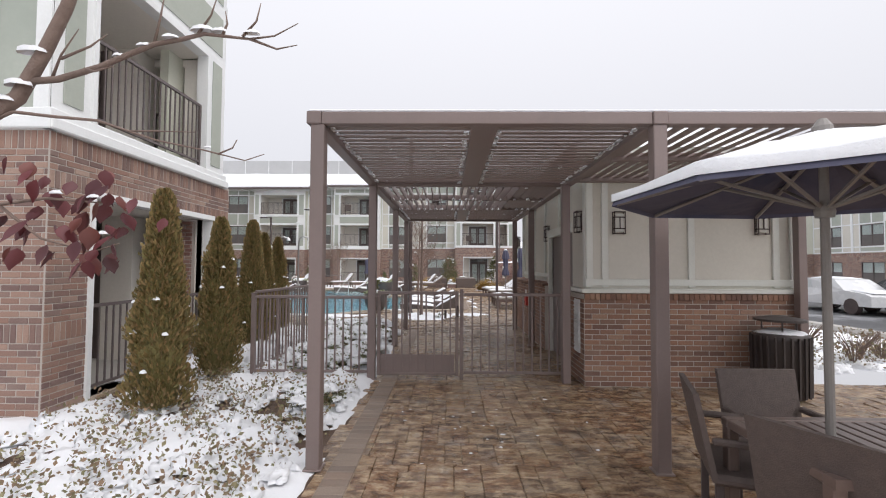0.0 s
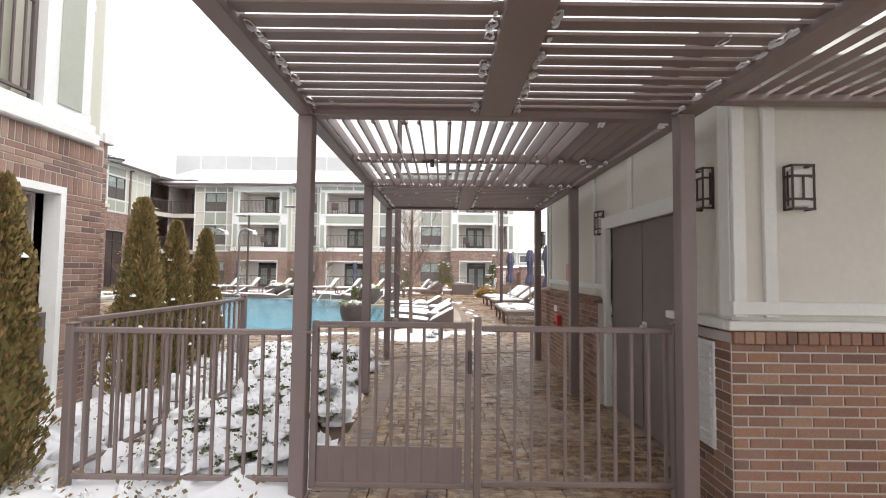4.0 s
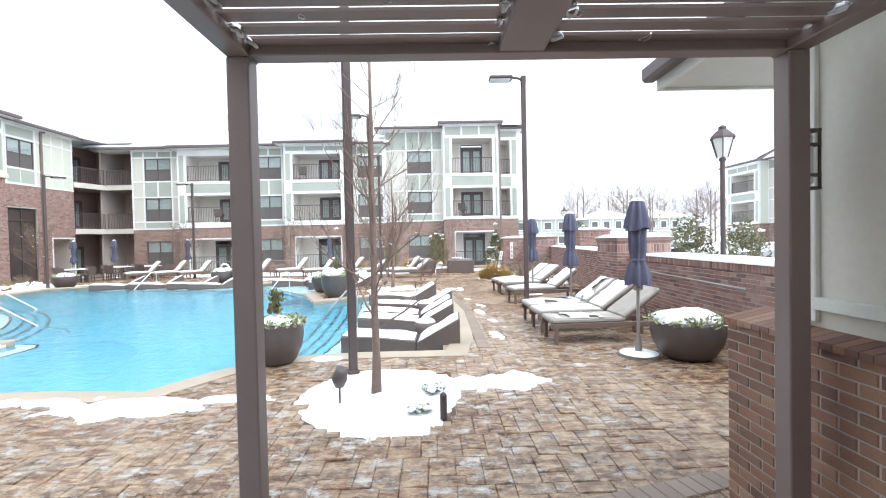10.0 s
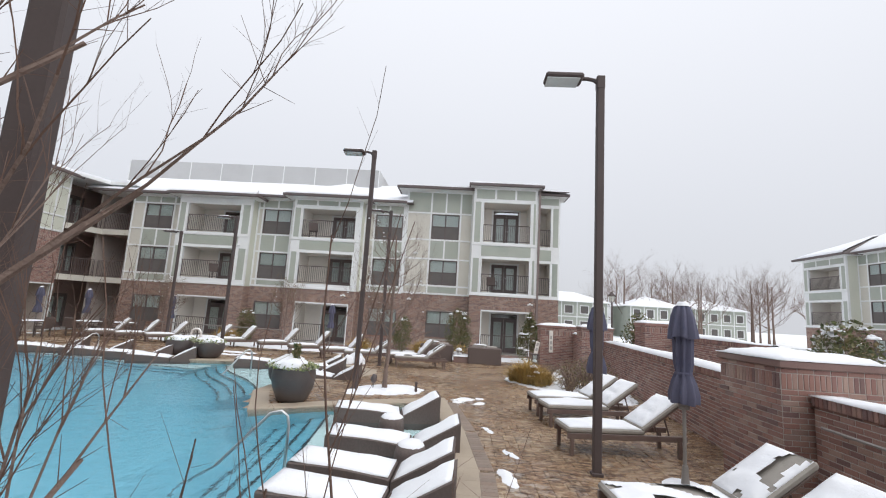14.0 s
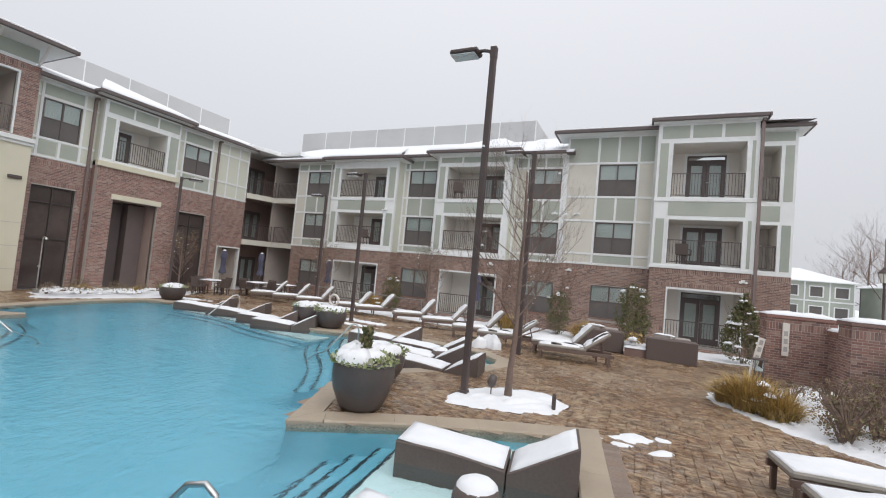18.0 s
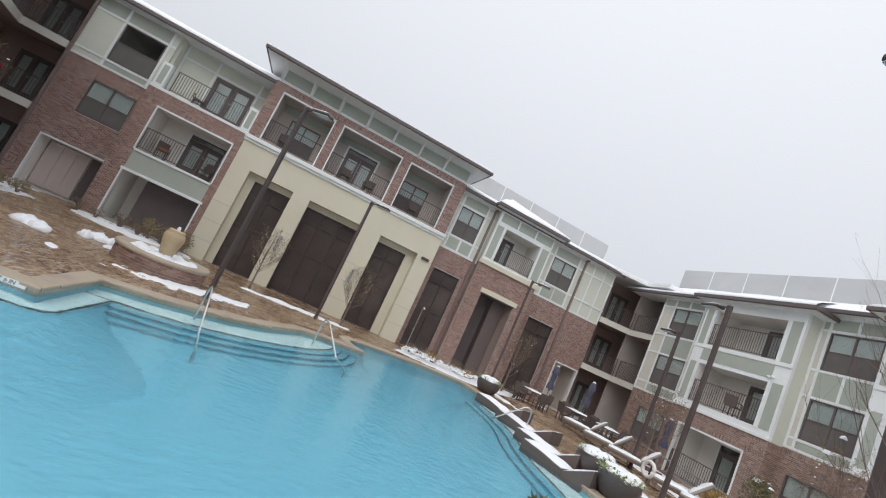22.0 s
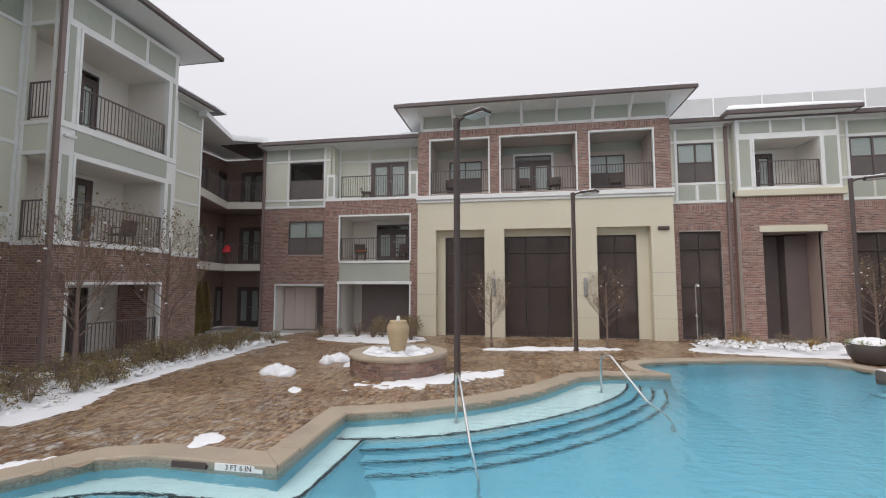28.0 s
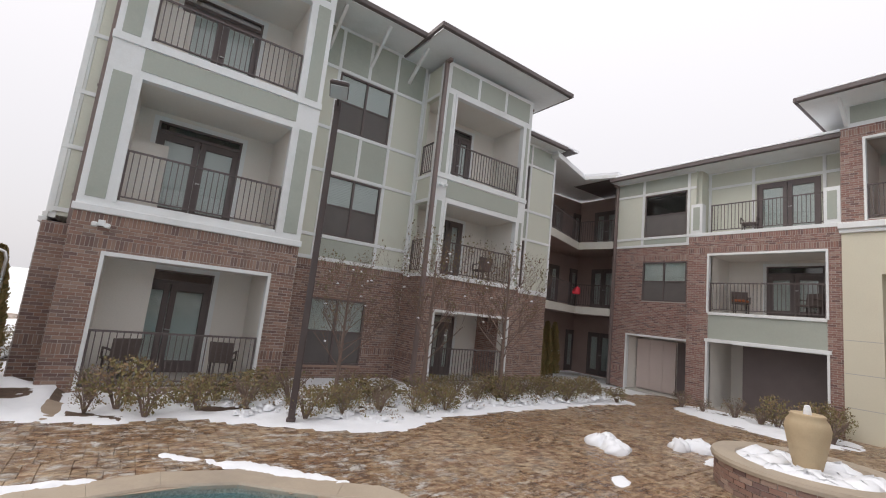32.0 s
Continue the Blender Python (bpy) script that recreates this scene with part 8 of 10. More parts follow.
bare_tree("young bare tree in the snowy bed by the lamp", 4.75, 0.05, 21, 0.2, 26, 3, 0.36, 0.5, 0.165, None, False).matrix_basis = pose(-0.32, 14.85, 0.02)
bare_tree("young bare tree on the deck peninsula", 4.9, 0.06, 22, 0.26, 26, 3, 0.38, 0.5, 0.23).matrix_basis = pose(-1.22, 26.45, 0.02)
small_tree = bare_tree("small bare tree with withered leaves and snow", 3.2, 0.05, 23, 0.3, 24, 3, 0.42, 0.5, 0.27, DRY)
small_tree.matrix_basis = pose(-9.11, 11.7, -0.08)
for x, y, s, a in ((-13.46, 12.0, 1.26, 60), (-11.18, 11.8, 1.24, 140), (-18.6, 20.3, 0.8, 20), (-18.9, 24.2, 0.85, 200), (-20.4, 33.2, 1.0, 90), (-9.0, 38.6, 1.15, 10), (-15.8, 38.4, 1.1, 300), (-3.9, 38.6, 1.0, 80)):
    q = copy_thing(small_tree, pose(x, y, gz(x, y), 0, 0, a))
    q.scale = (s, s, s)


def arborvitae(h, r, seed):
    t = thing("arborvitae", "narrow green-brown arborvitae with flecks of snow, in the snowy bed", "shrub", "row of arborvitae")
    rng = random.Random(seed)
    part("trunk", Build().tube([(0, 0, -0.05), (0, 0, h * 0.8)], [0.05, 0.012], 7), BARK, t)
    b = Build()
    for _ in range(int(9000 * h / 2)):
        u = rng.random() ** 0.8
        z = 0.06 + u * (h - 0.1)
        rr = r * (1 - u) ** 0.55 * (0.86 + 0.25 * noise.noise((z * 3, seed, 0))) * min(1, 0.72 + z * 0.8)
        a = rng.uniform(0, 2 * math.pi)
        lump = 1 + 0.26 * noise.noise((math.cos(a) * 2.2, math.sin(a) * 2.2 + seed, z * 2.6)) + 0.2 * noise.noise((math.cos(a) * 5, math.sin(a) * 5, z * 8 + seed))
        q = rr * lump * rng.uniform(0.62, 1.03)
        s = rng.uniform(0.035, 0.085)
        p = Vector((q * math.cos(a), q * math.sin(a), z))
        d = Vector((math.cos(a) * 0.55 + rng.gauss(0, 0.25), math.sin(a) * 0.55 + rng.gauss(0, 0.25), 1)).normalized()
        w = d.cross(Vector((math.cos(a + 1.57 * rng.uniform(-1, 1)), math.sin(a + 1.57 * rng.uniform(-1, 1)), 0))).normalized() * s * 0.2
        o = Vector((math.cos(a), math.sin(a), 0)) * s * 0.2
        b.add([tuple(p), tuple(p + d * s * 0.55 + w + o), tuple(p + d * s), tuple(p + d * s * 0.55 - w + o)], [(0, 1, 2), (0, 2, 3)])
    part("foliage", b, THUJA, t, "feathery upright sprays", kind="stuff")
    core_b = Build().lathe(0, 0, [(r * 0.45, 0.08), (r * 0.62, h * 0.25), (r * 0.45, h * 0.6), (0.02, h * 0.93)], 10)
    part("inner_foliage", core_b, THUJA, t, smooth=True)
    sn = Build()
    for _ in range(9):
        z, a = rng.uniform(0.2, 0.75) * h, rng.uniform(0, 6.28)
        rr = r * (1 - z / h) ** 0.55 * 0.95
        puff(sn, rr * math.cos(a), rr * math.sin(a), z, 0.035, 0.035, 0.03, rng, 7, 3)
    part("snow_dusting", sn, SNOW, t, "small flecks of snow", smooth=True, kind="stuff")
    return t


arb = arborvitae(2.35, 0.36, 1)
arb.matrix_basis = pose(-2.5, 5.6, 0.02)
arb_b = arborvitae(2.2, 0.36, 2)
arb_b.matrix_basis = pose(-2.62, 7.0, 0.02)
for x, y, s, src in ((-3.2, 9.3, 1.02, arb), (-3.5, 11.3, 1.0, arb_b), (-3.42, 10.35, 0.95, arb)):
    q = copy_thing(src, pose(x, y, 0.02, 0, 0, 77 * y))
    q.scale = (s, s, s)
for x, y in ((-19.5, 7.75), (-20.4, 7.35), (-21.3, 7.0)):
    copy_thing(arb, pose(x, y, -0.2, 0, 0, 31 * x))


def shrub(label, name, material, r, h, count, size, seed, snow=0, up=0.3, stems=9, big=0.0, cone=0.0):
    """A loose shrub: stems from the ground, a crown of many leaves, snow where it has caught."""
    t = thing(name, label, "shrub", "bed shrubs")
    rng = random.Random(seed)
    st = Build()
    for k in range(stems):
        a = rng.uniform(0, 6.28)
        st.tube([(0.03 * math.cos(a), 0.03 * math.sin(a), -0.04), (0.35 * r * math.cos(a), 0.35 * r * math.sin(a), 0.5 * h), (0.75 * r * math.cos(a), 0.75 * r * math.sin(a), rng.uniform(0.7, 0.95) * h)], [0.012, 0.008, 0.004], 4)
    part("stemwork", st, BARK, t, "thin brown stems", kind="stuff")
    b, spots = Build(), []
    while len(spots) < count:
        x, y, z = (rng.uniform(-1, 1) for _ in range(3))
        q = x * x + y * y + z * z
        if 0.12 < q < 1 and noise.noise((x * 2.1 + seed, y * 2.1, z * 2.1)) > -0.12:
            k = 1 - cone * (z + 0.7) / 1.7
            spots.append((x * r * k, y * r * k, h * 0.52 + z * h * 0.5))
    leaves(b, spots, size, rng, up)
    part("foliage", b, material, t, kind="stuff")
    if snow:
        s = Build()
        for _ in range(snow):
            a, q = rng.uniform(0, 6.28), rng.uniform(0.1, 0.9) * r
            k = 0.035 + big + 0.075 * rng.random() ** 1.5
            z = h * ((0.5 + 0.5 * math.sqrt(max(0, 1 - (q / r) ** 2))) if not cone else 1.05 - 0.85 * q / r) - 0.05 + rng.uniform(-0.06, 0.03)
            for _ in range(3):
                puff(s, q * math.cos(a) + rng.gauss(0, 0.6) * k, q * math.sin(a) + rng.gauss(0, 0.6) * k, z - 0.012, k * rng.uniform(0.6, 1.1), k * rng.uniform(0.6, 1.1), k * rng.uniform(0.5, 0.9), rng, 11, 4, 0.35)
        part("snow", s, SNOW, t, "clumps of snow", smooth=True, kind="stuff")
    return t


holly = shrub("low dark-leaved shrub bowed under clumps of snow", "snowy_shrub", EVERGREEN, 0.42, 0.34, 1000, 0.05, 5, 19, big=0.03)
holly.matrix_basis = pose(-1.15, 11.0, 0.02)
for x, y, s in ((-1.75, 10.4, 1.2), (-1.0, 10.1, 1.0), (-2.3, 11.4, 1.1), (-1.7, 11.5, 1.0), (-1.35, 9.3, 1.1), (-0.95, 8.5, 0.9), (-1.6, 8.3, 1.0), (-0.95, 5.9, 0.8), (-1.0, 7.6, 0.9), (-1.5, 7.55, 0.8), (0.35, 14.9, 0.35), (0.2, 14.3, 0.3)):
    q = copy_thing(holly, pose(x, y, 0.0, 0, 0, 90 * x + 40 * y))
    q.scale = (s, s, 0.78 * s)
tall_holly = shrub("tall evergreen holly flecked with snow against the brick", "holly", EVERGREEN, 0.75, 2.5, 2600, 0.095, 6, 9)
tall_holly.matrix_basis = pose(0.6, 38.6, -0.2)
for x, y, s in ((-2.5, 38.8, 0.8), (-11.3, 38.9, 0.75), (9.0, 24.3, 1.05), (9.9, 23.1, 0.95), (8.3, 33.5, 1.1)):
    q = copy_thing(tall_holly, pose(x, y, -0.25, 0, 0, 50 * x))
    q.scale = (s, s, s)
cone_holly = shrub("conical evergreen with snow on its tiers by the patio", "holly", EVERGREEN, 0.95, 2.6, 3000, 0.095, 16, 24, cone=0.85)
cone_holly.matrix_basis = pose(4.3, 37.6, -0.25)
gold = thing("golden_grass", "golden fountain grass flecked with snow beside the bed", "grass", "golden grasses")
grng, gb, gs = random.Random(7), Build(), Build()
for _ in range(1500):
    a, q = grng.uniform(0, 6.28), grng.uniform(0, 0.3)
    ox, oy = q * math.cos(a), q * math.sin(a)
    a += grng.gauss(0, 0.7)
    ln, lean = grng.uniform(0.3, 0.72), grng.uniform(0.15, 1.0)
    tip = Vector((math.cos(a) * lean, math.sin(a) * lean, 1.15 - 0.62 * lean)) * ln
    mid = Vector((tip.x * 0.4, tip.y * 0.4, tip.z * 0.75))
    w = Vector((-math.sin(a), math.cos(a), grng.gauss(0, 0.4))) * 0.006
    o = Vector((ox, oy, -0.02))
    gb.add([tuple(o - w), tuple(o + w), tuple(o + mid + w), tuple(o + mid - w), tuple(o + tip)], [(0, 1, 2, 3), (3, 2, 4)])
part("blades", gb, YELLOWISH, gold, "thin arching golden blades", kind="stuff")
for x, y, z in ((0.12, -0.1, 0.44), (0.3, -0.12, 0.3)):
    for _ in range(3):
        puff(gs, x + grng.gauss(0, 0.05), y + grng.gauss(0, 0.05), z, 0.07, 0.06, 0.05, grng, 10, 4, 0.35)
part("snow", gs, SNOW, gold, "clumps of snow", smooth=True, kind="stuff")
gold.matrix_basis = pose(2.95, 29.0, 0.02)
gold.scale = (1.15, 1.15, 1.15)
for x, y, s in ((3.3, 28.6, 0.9), (2.65, 29.3, 0.8), (-1.2, 38.0, 1.3), (-12.0, 38.2, 1.3), (-4.6, 38.1, 1.2), (-20.3, 29.0, 0.7), (-20.0, 31.0, 0.6)):
    q = copy_thing(gold, pose(x, y, gz(x, y), 0, 0, 60 * x))
    q.scale = (s, s, s)
rose = shrub("leggy brown-leaved shrub in the snowy bed", "rose_shrub", DRY, 0.5, 0.75, 300, 0.06, 8, 0, stems=48)
rose.matrix_basis = pose(4.0, 27.7, 0.02)
for k in range(30):
    if k < 5:
        x, y = 3.9 + 0.42 * k, 27.6 + 0.9 * k
    elif k < 13:
        x, y = -5.0 - 1.6 * (k - 5), 11.2 + 0.5 * math.sin(k * 2.1)
    elif k < 19:
        x, y = -20.2 - 0.3 * (k % 3), 27.9 + (k - 13) * 1.2
    elif k < 25:
        x, y = -20.7 - 0.3 * (k % 2), 12.9 + (k - 19) * 0.8
    else:
        x, y = 5.0 + (k - 25) * 0.7, 8.2 + 0.3 * (k % 2)
    q = copy_thing(rose, pose(x, y, gz(x, y), 0, 0, 47 * k))
    s = 0.6 + 0.35 * ((k * 37) % 10) / 10
    q.scale = (s, s, s)
for x, y, s in ((4.55, 28.1, 1.15), (4.95, 27.75, 1.05), (4.2, 28.5, 0.9), (4.45, 29.8, 1.0), (5.1, 29.0, 1.2), (3.9, 30.3, 0.7), (5.3, 30.4, 1.1)):
    copy_thing(rose, pose(x, y, gz(x, y), 0, 0, 91 * y)).scale = (s, s, s)
OLIVE = leaf_mat("olive_leaves", [(0.20, 0.17, 0.07), (0.27, 0.205, 0.09), (0.14, 0.135, 0.055), (0.33, 0.215, 0.12), (0.20, 0.13, 0.075), (0.25, 0.23, 0.10)], 0.7)
nandina = shrub("sprawling olive-brown low shrub at the foot of the brick wall", "low_shrub", OLIVE, 0.6, 0.8, 620, 0.075, 9, 0, stems=26)
nandina.matrix_basis = pose(-5.4, 11.6, -0.02)
for k in range(22):
    x = -6.3 - 0.62 * k
    y = 11.2 + 0.4 * math.sin(k * 1.7) - (0.5 if k % 2 else 0) + (0.7 if 3 < k < 9 else 0)
    q = copy_thing(nandina, pose(x, y, gz(x, y), 0, 0, 71 * k))
    s = 0.55 + 0.6 * ((k * 53) % 10) / 10
    q.scale = (1.2 * s, s, s * (0.62 + 0.3 * ((k * 37) % 10) / 10))
for k in range(18):
    x = -5.0 - 0.77 * k
    y = 12.15 + 0.2 * math.sin(k * 2.3) + (0.75 if -11.5 < x < -8 else 0) - (0.35 if k % 3 == 0 else 0)
    q = copy_thing(nandina if k % 3 else rose, pose(x, y, gz(x, y), 0, 0, 83 * k))
    s = 0.45 + 0.3 * ((k * 29) % 10) / 10
    q.scale = (s, s, s * 1.1)
for x, y in ((-21.3, 16.4), (-21.0, 15.6), (-22.0, 16.6)):
    copy_thing(nandina, pose(x, y, -0.2, 0, 0, 30 * y)).scale = (0.9, 0.9, 1.1)


def ground_cover(region, count, seed, big=0.10, leaf=0.04):
    """Creeping plants half buried: brown-green leaves between many small cushions of snow."""
    rng = random.Random(seed)
    b, s, n = Build(), Build(), 0
    xs, ys = [p[0] for p in region], [p[1] for p in region]
    spots = []
    while n < count:
        x, y = rng.uniform(min(xs), max(xs)), rng.uniform(min(ys), max(ys))
        if not inside(x, y, region):
            continue
        n += 1
        if n % 2 == 0:
            for _ in range(16):
                spots.append((x + rng.gauss(0, 0.07), y + rng.gauss(0, 0.07), rng.uniform(0.05, 0.2)))
        k = big * rng.uniform(0.4, 1.25)
        puff(s, x + 0.06, y, rng.uniform(-0.03, 0.03), k, k * rng.uniform(0.7, 1.2), k * rng.uniform(0.6, 1.1), rng, 11, 4, 0.45)
    leaves(b, spots, leaf, rng)
    g = tagged(part("ground_cover", b, DRY), "creeping brown-green ground cover poking through snow", "ground cover", kind="stuff")
    g2 = tagged(part("snow_cushions", s, SNOW, smooth=True), "many small cushions of snow on the ground cover", "snow", kind="stuff")
    return g, g2


ground_cover([(-3.4, 1.0), (-0.62, 1.0), (-0.62, 7.0), (-3.4, 7.0)], 760, 12, 0.08, 0.042)
ground_cover([(-3.1, 7.2), (-0.62, 7.2), (-0.62, 11.8), (-3.6, 11.8)], 170, 13, 0.14, 0.03)
ground_cover([(-7.0, 12.5), (-9.6, 13.5), (-12.4, 12.8), (-14.6, 12.8), (-18.5, 12.4), (-18.5, 11.6), (-7.0, 11.6)], 360, 14, 0.07, 0.05)
ground_cover([(-20.8, 28.0), (-19.2, 27.0), (-18.6, 31.0), (-20.0, 33.0)], 160, 15, 0.08)
ground_cover([(2.6, 29.6), (3.2, 28.2), (4.6, 26.8), (5.4, 26.6), (6.0, 31.0), (5.0, 32.8), (3.8, 31.4)], 220, 17, 0.1)
ground_cover([(5.3, 7.6), (8.8, 7.6), (8.8, 9.4), (5.3, 9.4)], 160, 16, 0.1)


def mound(label, x, y, rx, ry, h, seed):
    b, rng = Build(), random.Random(seed)
    for k in range(9):
        puff(b, x + rng.gauss(0, 0.4) * rx, y + rng.gauss(0, 0.4) * ry, gz(x, y) - 0.01, rx * rng.uniform(0.3, 0.6), ry * rng.uniform(0.3, 0.6), h * rng.uniform(0.4, 0.9), rng, 14, 6, 0.16)
    return tagged(part("snow_mound", b, SNOW, smooth=True), label, "snow", "heaps of snow", kind="stuff")


mound("shovelled heap of snow on the pavers", -12.8, 15.75, 0.55, 0.45, 0.2, 1)
mound("rounded heap of snow beside the loungers", -3.25, 31.2, 0.4, 0.4, 0.42, 5)
mound("small heap of snow by the fountain", -14.4, 16.4, 0.4, 0.35, 0.25, 2)
def melting_patch(x, y, rx, ry, turn, seed, step=0.05):
    """A thin sheet of snow with a ragged, broken rim."""
    b, idx = Build(), {}
    c, d = math.cos(radians(turn)), math.sin(radians(turn))
    wx, wy = 1.35 * (rx * abs(c) + ry * abs(d)), 1.35 * (rx * abs(d) + ry * abs(c))
    nx, ny = int(2 * wx / step), int(2 * wy / step)

    def body(px, py):
        u, v = ((px - x) * c + (py - y) * d) / rx, ((py - y) * c - (px - x) * d) / ry
        return 1 - math.sqrt(u * u + v * v) + 0.6 * noise.noise((px * 2.2 + seed, py * 2.2, 0)) + 0.4 * noise.noise((px * 6, py * 6 + seed, 2)) + 0.12 * noise.noise((px * 13, py * 13, seed))

    def vert(i, j):
        if (i, j) not in idx:
            px, py = x - wx + i * step, y - wy + j * step
            idx[i, j] = len(b.v)
            f = body(px, py)
            k = min(1, max(0, f) * 3)
            gx, gy = (body(px + 0.01, py) - f) / 0.01, (body(px, py + 0.01) - f) / 0.01
            g = gx * gx + gy * gy + 0.5
            far = max(-step, min(step, f / math.sqrt(g)))
            if abs(far) < 0.55 * step or f < 0:
                px, py, k = px - far * gx / math.sqrt(g), py - far * gy / math.sqrt(g), 0
            b.v.append((px, py, gz(px, py) - 0.004 + 0.03 * k * (1 + 0.5 * noise.noise((px * 9, py * 9, 1)))))
        return idx[i, j]

    for i in range(nx):
        for j in range(ny):
            if body(x - wx + (i + 0.5) * step, y - wy + (j + 0.5) * step) > 0:
                b.f.append((vert(i, j), vert(i + 1, j), vert(i + 1, j + 1), vert(i, j + 1)))
    if b.f:
        tagged(part("snow_patch", b, SNOW, smooth=True), "thin melting patch of snow on the pavers", "snow", "melting patches")


for k, q in enumerate(((-12.7, 19.45, 1.6, 0.5, 128), (-13.3, 20.6, 0.4, 0.25, 128), (-2.0, 14.8, 0.6, 0.16, 0), (-4.5, 14.85, 1.3, 0.14, 0), (-3.0, 14.6, 0.9, 0.3, 0), (-1.3, 16.45, 0.25, 0.12, 0), (-8.5, 17.1, 0.3, 0.22, 0), (-6.9, 15.05, 1.0, 0.13, 140), (-9.0, 32.6, 1.5, 0.4, 0), (-14.0, 17.0, 0.3, 0.2, 0), (-8.8, 31.4, 1.6, 0.25, 0), (-17.4, 31.6, 1.5, 0.3, 0), (1.15, 15.2, 0.55, 0.35, 0), (1.5, 17.9, 0.1, 0.35, 12), (1.62, 19.3, 0.07, 0.25, 20), (1.45, 20.5, 0.13, 0.3, 8), (1.6, 21.5, 0.06, 0.22, 30), (1.3, 22.9, 0.11, 0.3, 20), (0.9, 25.6, 0.38, 0.2, 20), (1.25, 25.2, 0.2, 0.12, 40), (0.75, 25.2, 0.14, 0.1, 0), (1.3, 25.8, 0.1, 0.07, 0), (-11.3, 16.9, 0.25, 0.12, 30))):
    melting_patch(*q, 3.1 * k)

# fountain
ft = thing("fountain", "round brick fountain basin with a cast stone urn, in snow", "fountain")
FX, FY, FR = -13.5, 18.38, 1.14
part("basin_wall", Build().lathe(FX, FY, [(FR, -0.05), (FR, 0.37), (FR - 0.25, 0.37), (FR - 0.25, 0.1)], 48), MORTAR, ft, "mortar of the ring wall")
bk = Build()
for row in range(5):
    nb = 37
    for i in range(nb):
        a0 = 2 * math.pi * (i + 0.5 * (row % 2)) / nb
        a1 = a0 + 2 * math.pi / nb - 0.009
        z0 = 0.01 + row * 0.072
        ring = [(FX + q * math.cos(a), FY + q * math.sin(a)) for q, a in ((FR - 0.01, a0), (FR + 0.012, a0), (FR + 0.012, (a0 + a1) / 2), (FR + 0.012, a1), (FR - 0.01, a1))]
        bk.prism(ring, z0, z0 + 0.062)
part("brickwork", bk, BRICK_TAN, ft, "curved courses of red brick", kind="stuff")
part("cap", Build().lathe(FX, FY, [(FR + 0.05, 0.37), (FR + 0.06, 0.42), (FR + 0.04, 0.46), (FR - 0.26, 0.46), (FR - 0.28, 0.39)], 48), COPING, ft, "pale stone cap", smooth=False)
part("urn", Build().lathe(FX + 0.05, FY, [(0.14, 0.2), (0.14, 0.36), (0.165, 0.44), (0.215, 0.66), (0.26, 0.89), (0.272, 0.99), (0.25, 1.08), (0.205, 1.14), (0.215, 1.17), (0.19, 1.19), (0.17, 1.14)], 28), STONE, ft, "tan cast stone urn", smooth=True)
part("bubbler", Build().lathe(FX + 0.05, FY, [(0.05, 1.14), (0.045, 1.24), (0.03, 1.3)], 10), SNOW, ft)
fs_ = Build()
for k in range(26):
    a = R.uniform(0, 6.28)
    q = FR - R.uniform(0.34, 0.8)
    puff(fs_, FX + q * math.cos(a), FY + q * math.sin(a), 0.36, 0.3, 0.26, R.uniform(0.06, 0.14), R, 9, 3, 0.25)
part("snow", fs_, SNOW, ft, "heaped snow in the basin", smooth=True, kind="stuff")


def hand_rail(label, pts, r=0.022):
    t = thing("hand_rail", label, "hand rail", "pool hand rails")
    part("rail", Build().tube(pts, r, 10), STEEL, t, "bent steel tube", smooth=True)
    for p in (pts[0], pts[-1]):
        part("escutcheon", Build().lathe(p[0], p[1], [(0.05, p[2]), (0.05, p[2] + 0.015), (0.028, p[2] + 0.02)], 14), STEEL, t)
    return t


def rail_path(x0, y0, x1, y1, z0, z1, top=0.62):
    mx, my = x1 - x0, y1 - y0
    pts = [(x0, y0, z0), (x0, y0, top - 0.2), (x0 + 0.02 * mx, y0 + 0.02 * my, top - 0.07), (x0 + 0.08 * mx, y0 + 0.08 * my, top - 0.01), (x0 + 0.18 * mx, y0 + 0.18 * my, top - 0.04)]
    pts += [(x0 + k * mx, y0 + k * my, top - 0.04 - (k - 0.18) / 0.82 * (top - 0.04 - z1 - 0.35)) for k in (0.4, 0.7, 0.97)]
    return pts + [(x1, y1, z1 + 0.25), (x1, y1, z1)]


hand_rail("polished steel hand rail at the curved pool steps", rail_path(-10.55, 20.2, -8.7, 20.75, -0.36, -0.9))
hand_rail("polished steel hand rail at the far end of the curved steps", rail_path(-12.95, 22.95, -11.55, 23.9, -0.36, -0.9))
hand_rail("polished steel hand rail at the shelf steps", rail_path(-1.55, 20.6, -2.9, 20.3, -0.36, -1.0))
hand_rail("polished steel hand rail at the north-west steps", rail_path(-12.3, 30.0, -12.9, 28.8, -0.4, -0.8))
hand_rail("polished steel hand rail at the north steps", rail_path(-5.6, 27.9, -6.5, 27.2, -0.36, -0.9))


def shower(label, x, y):
    t = thing("deck_shower", label, "shower")
    z = gz(x, y)
    part("post", Build().tube([(x, y, z), (x, y, z + 2.15), (x + 0.03, y, z + 2.24), (x + 0.12, y, z + 2.28), (x + 0.24, y, z + 2.24)], 0.022, 8), STEEL, t, smooth=True)
    part("shower_head", Build().lathe(x + 0.26, y, [(0.06, z + 2.18), (0.05, z + 2.22), (0.02, z + 2.26)], 12), STEEL, t)
    part("valve", Build().box(x - 0.05, x + 0.05, y - 0.05, y + 0.03, z + 1.05, z + 1.1, 0.01), STEEL, t)
    part("footing", Build().box(x - 0.09, x + 0.09, y - 0.09, y + 0.09, z, z + 0.17, 0.02), GREYPOLE, t)


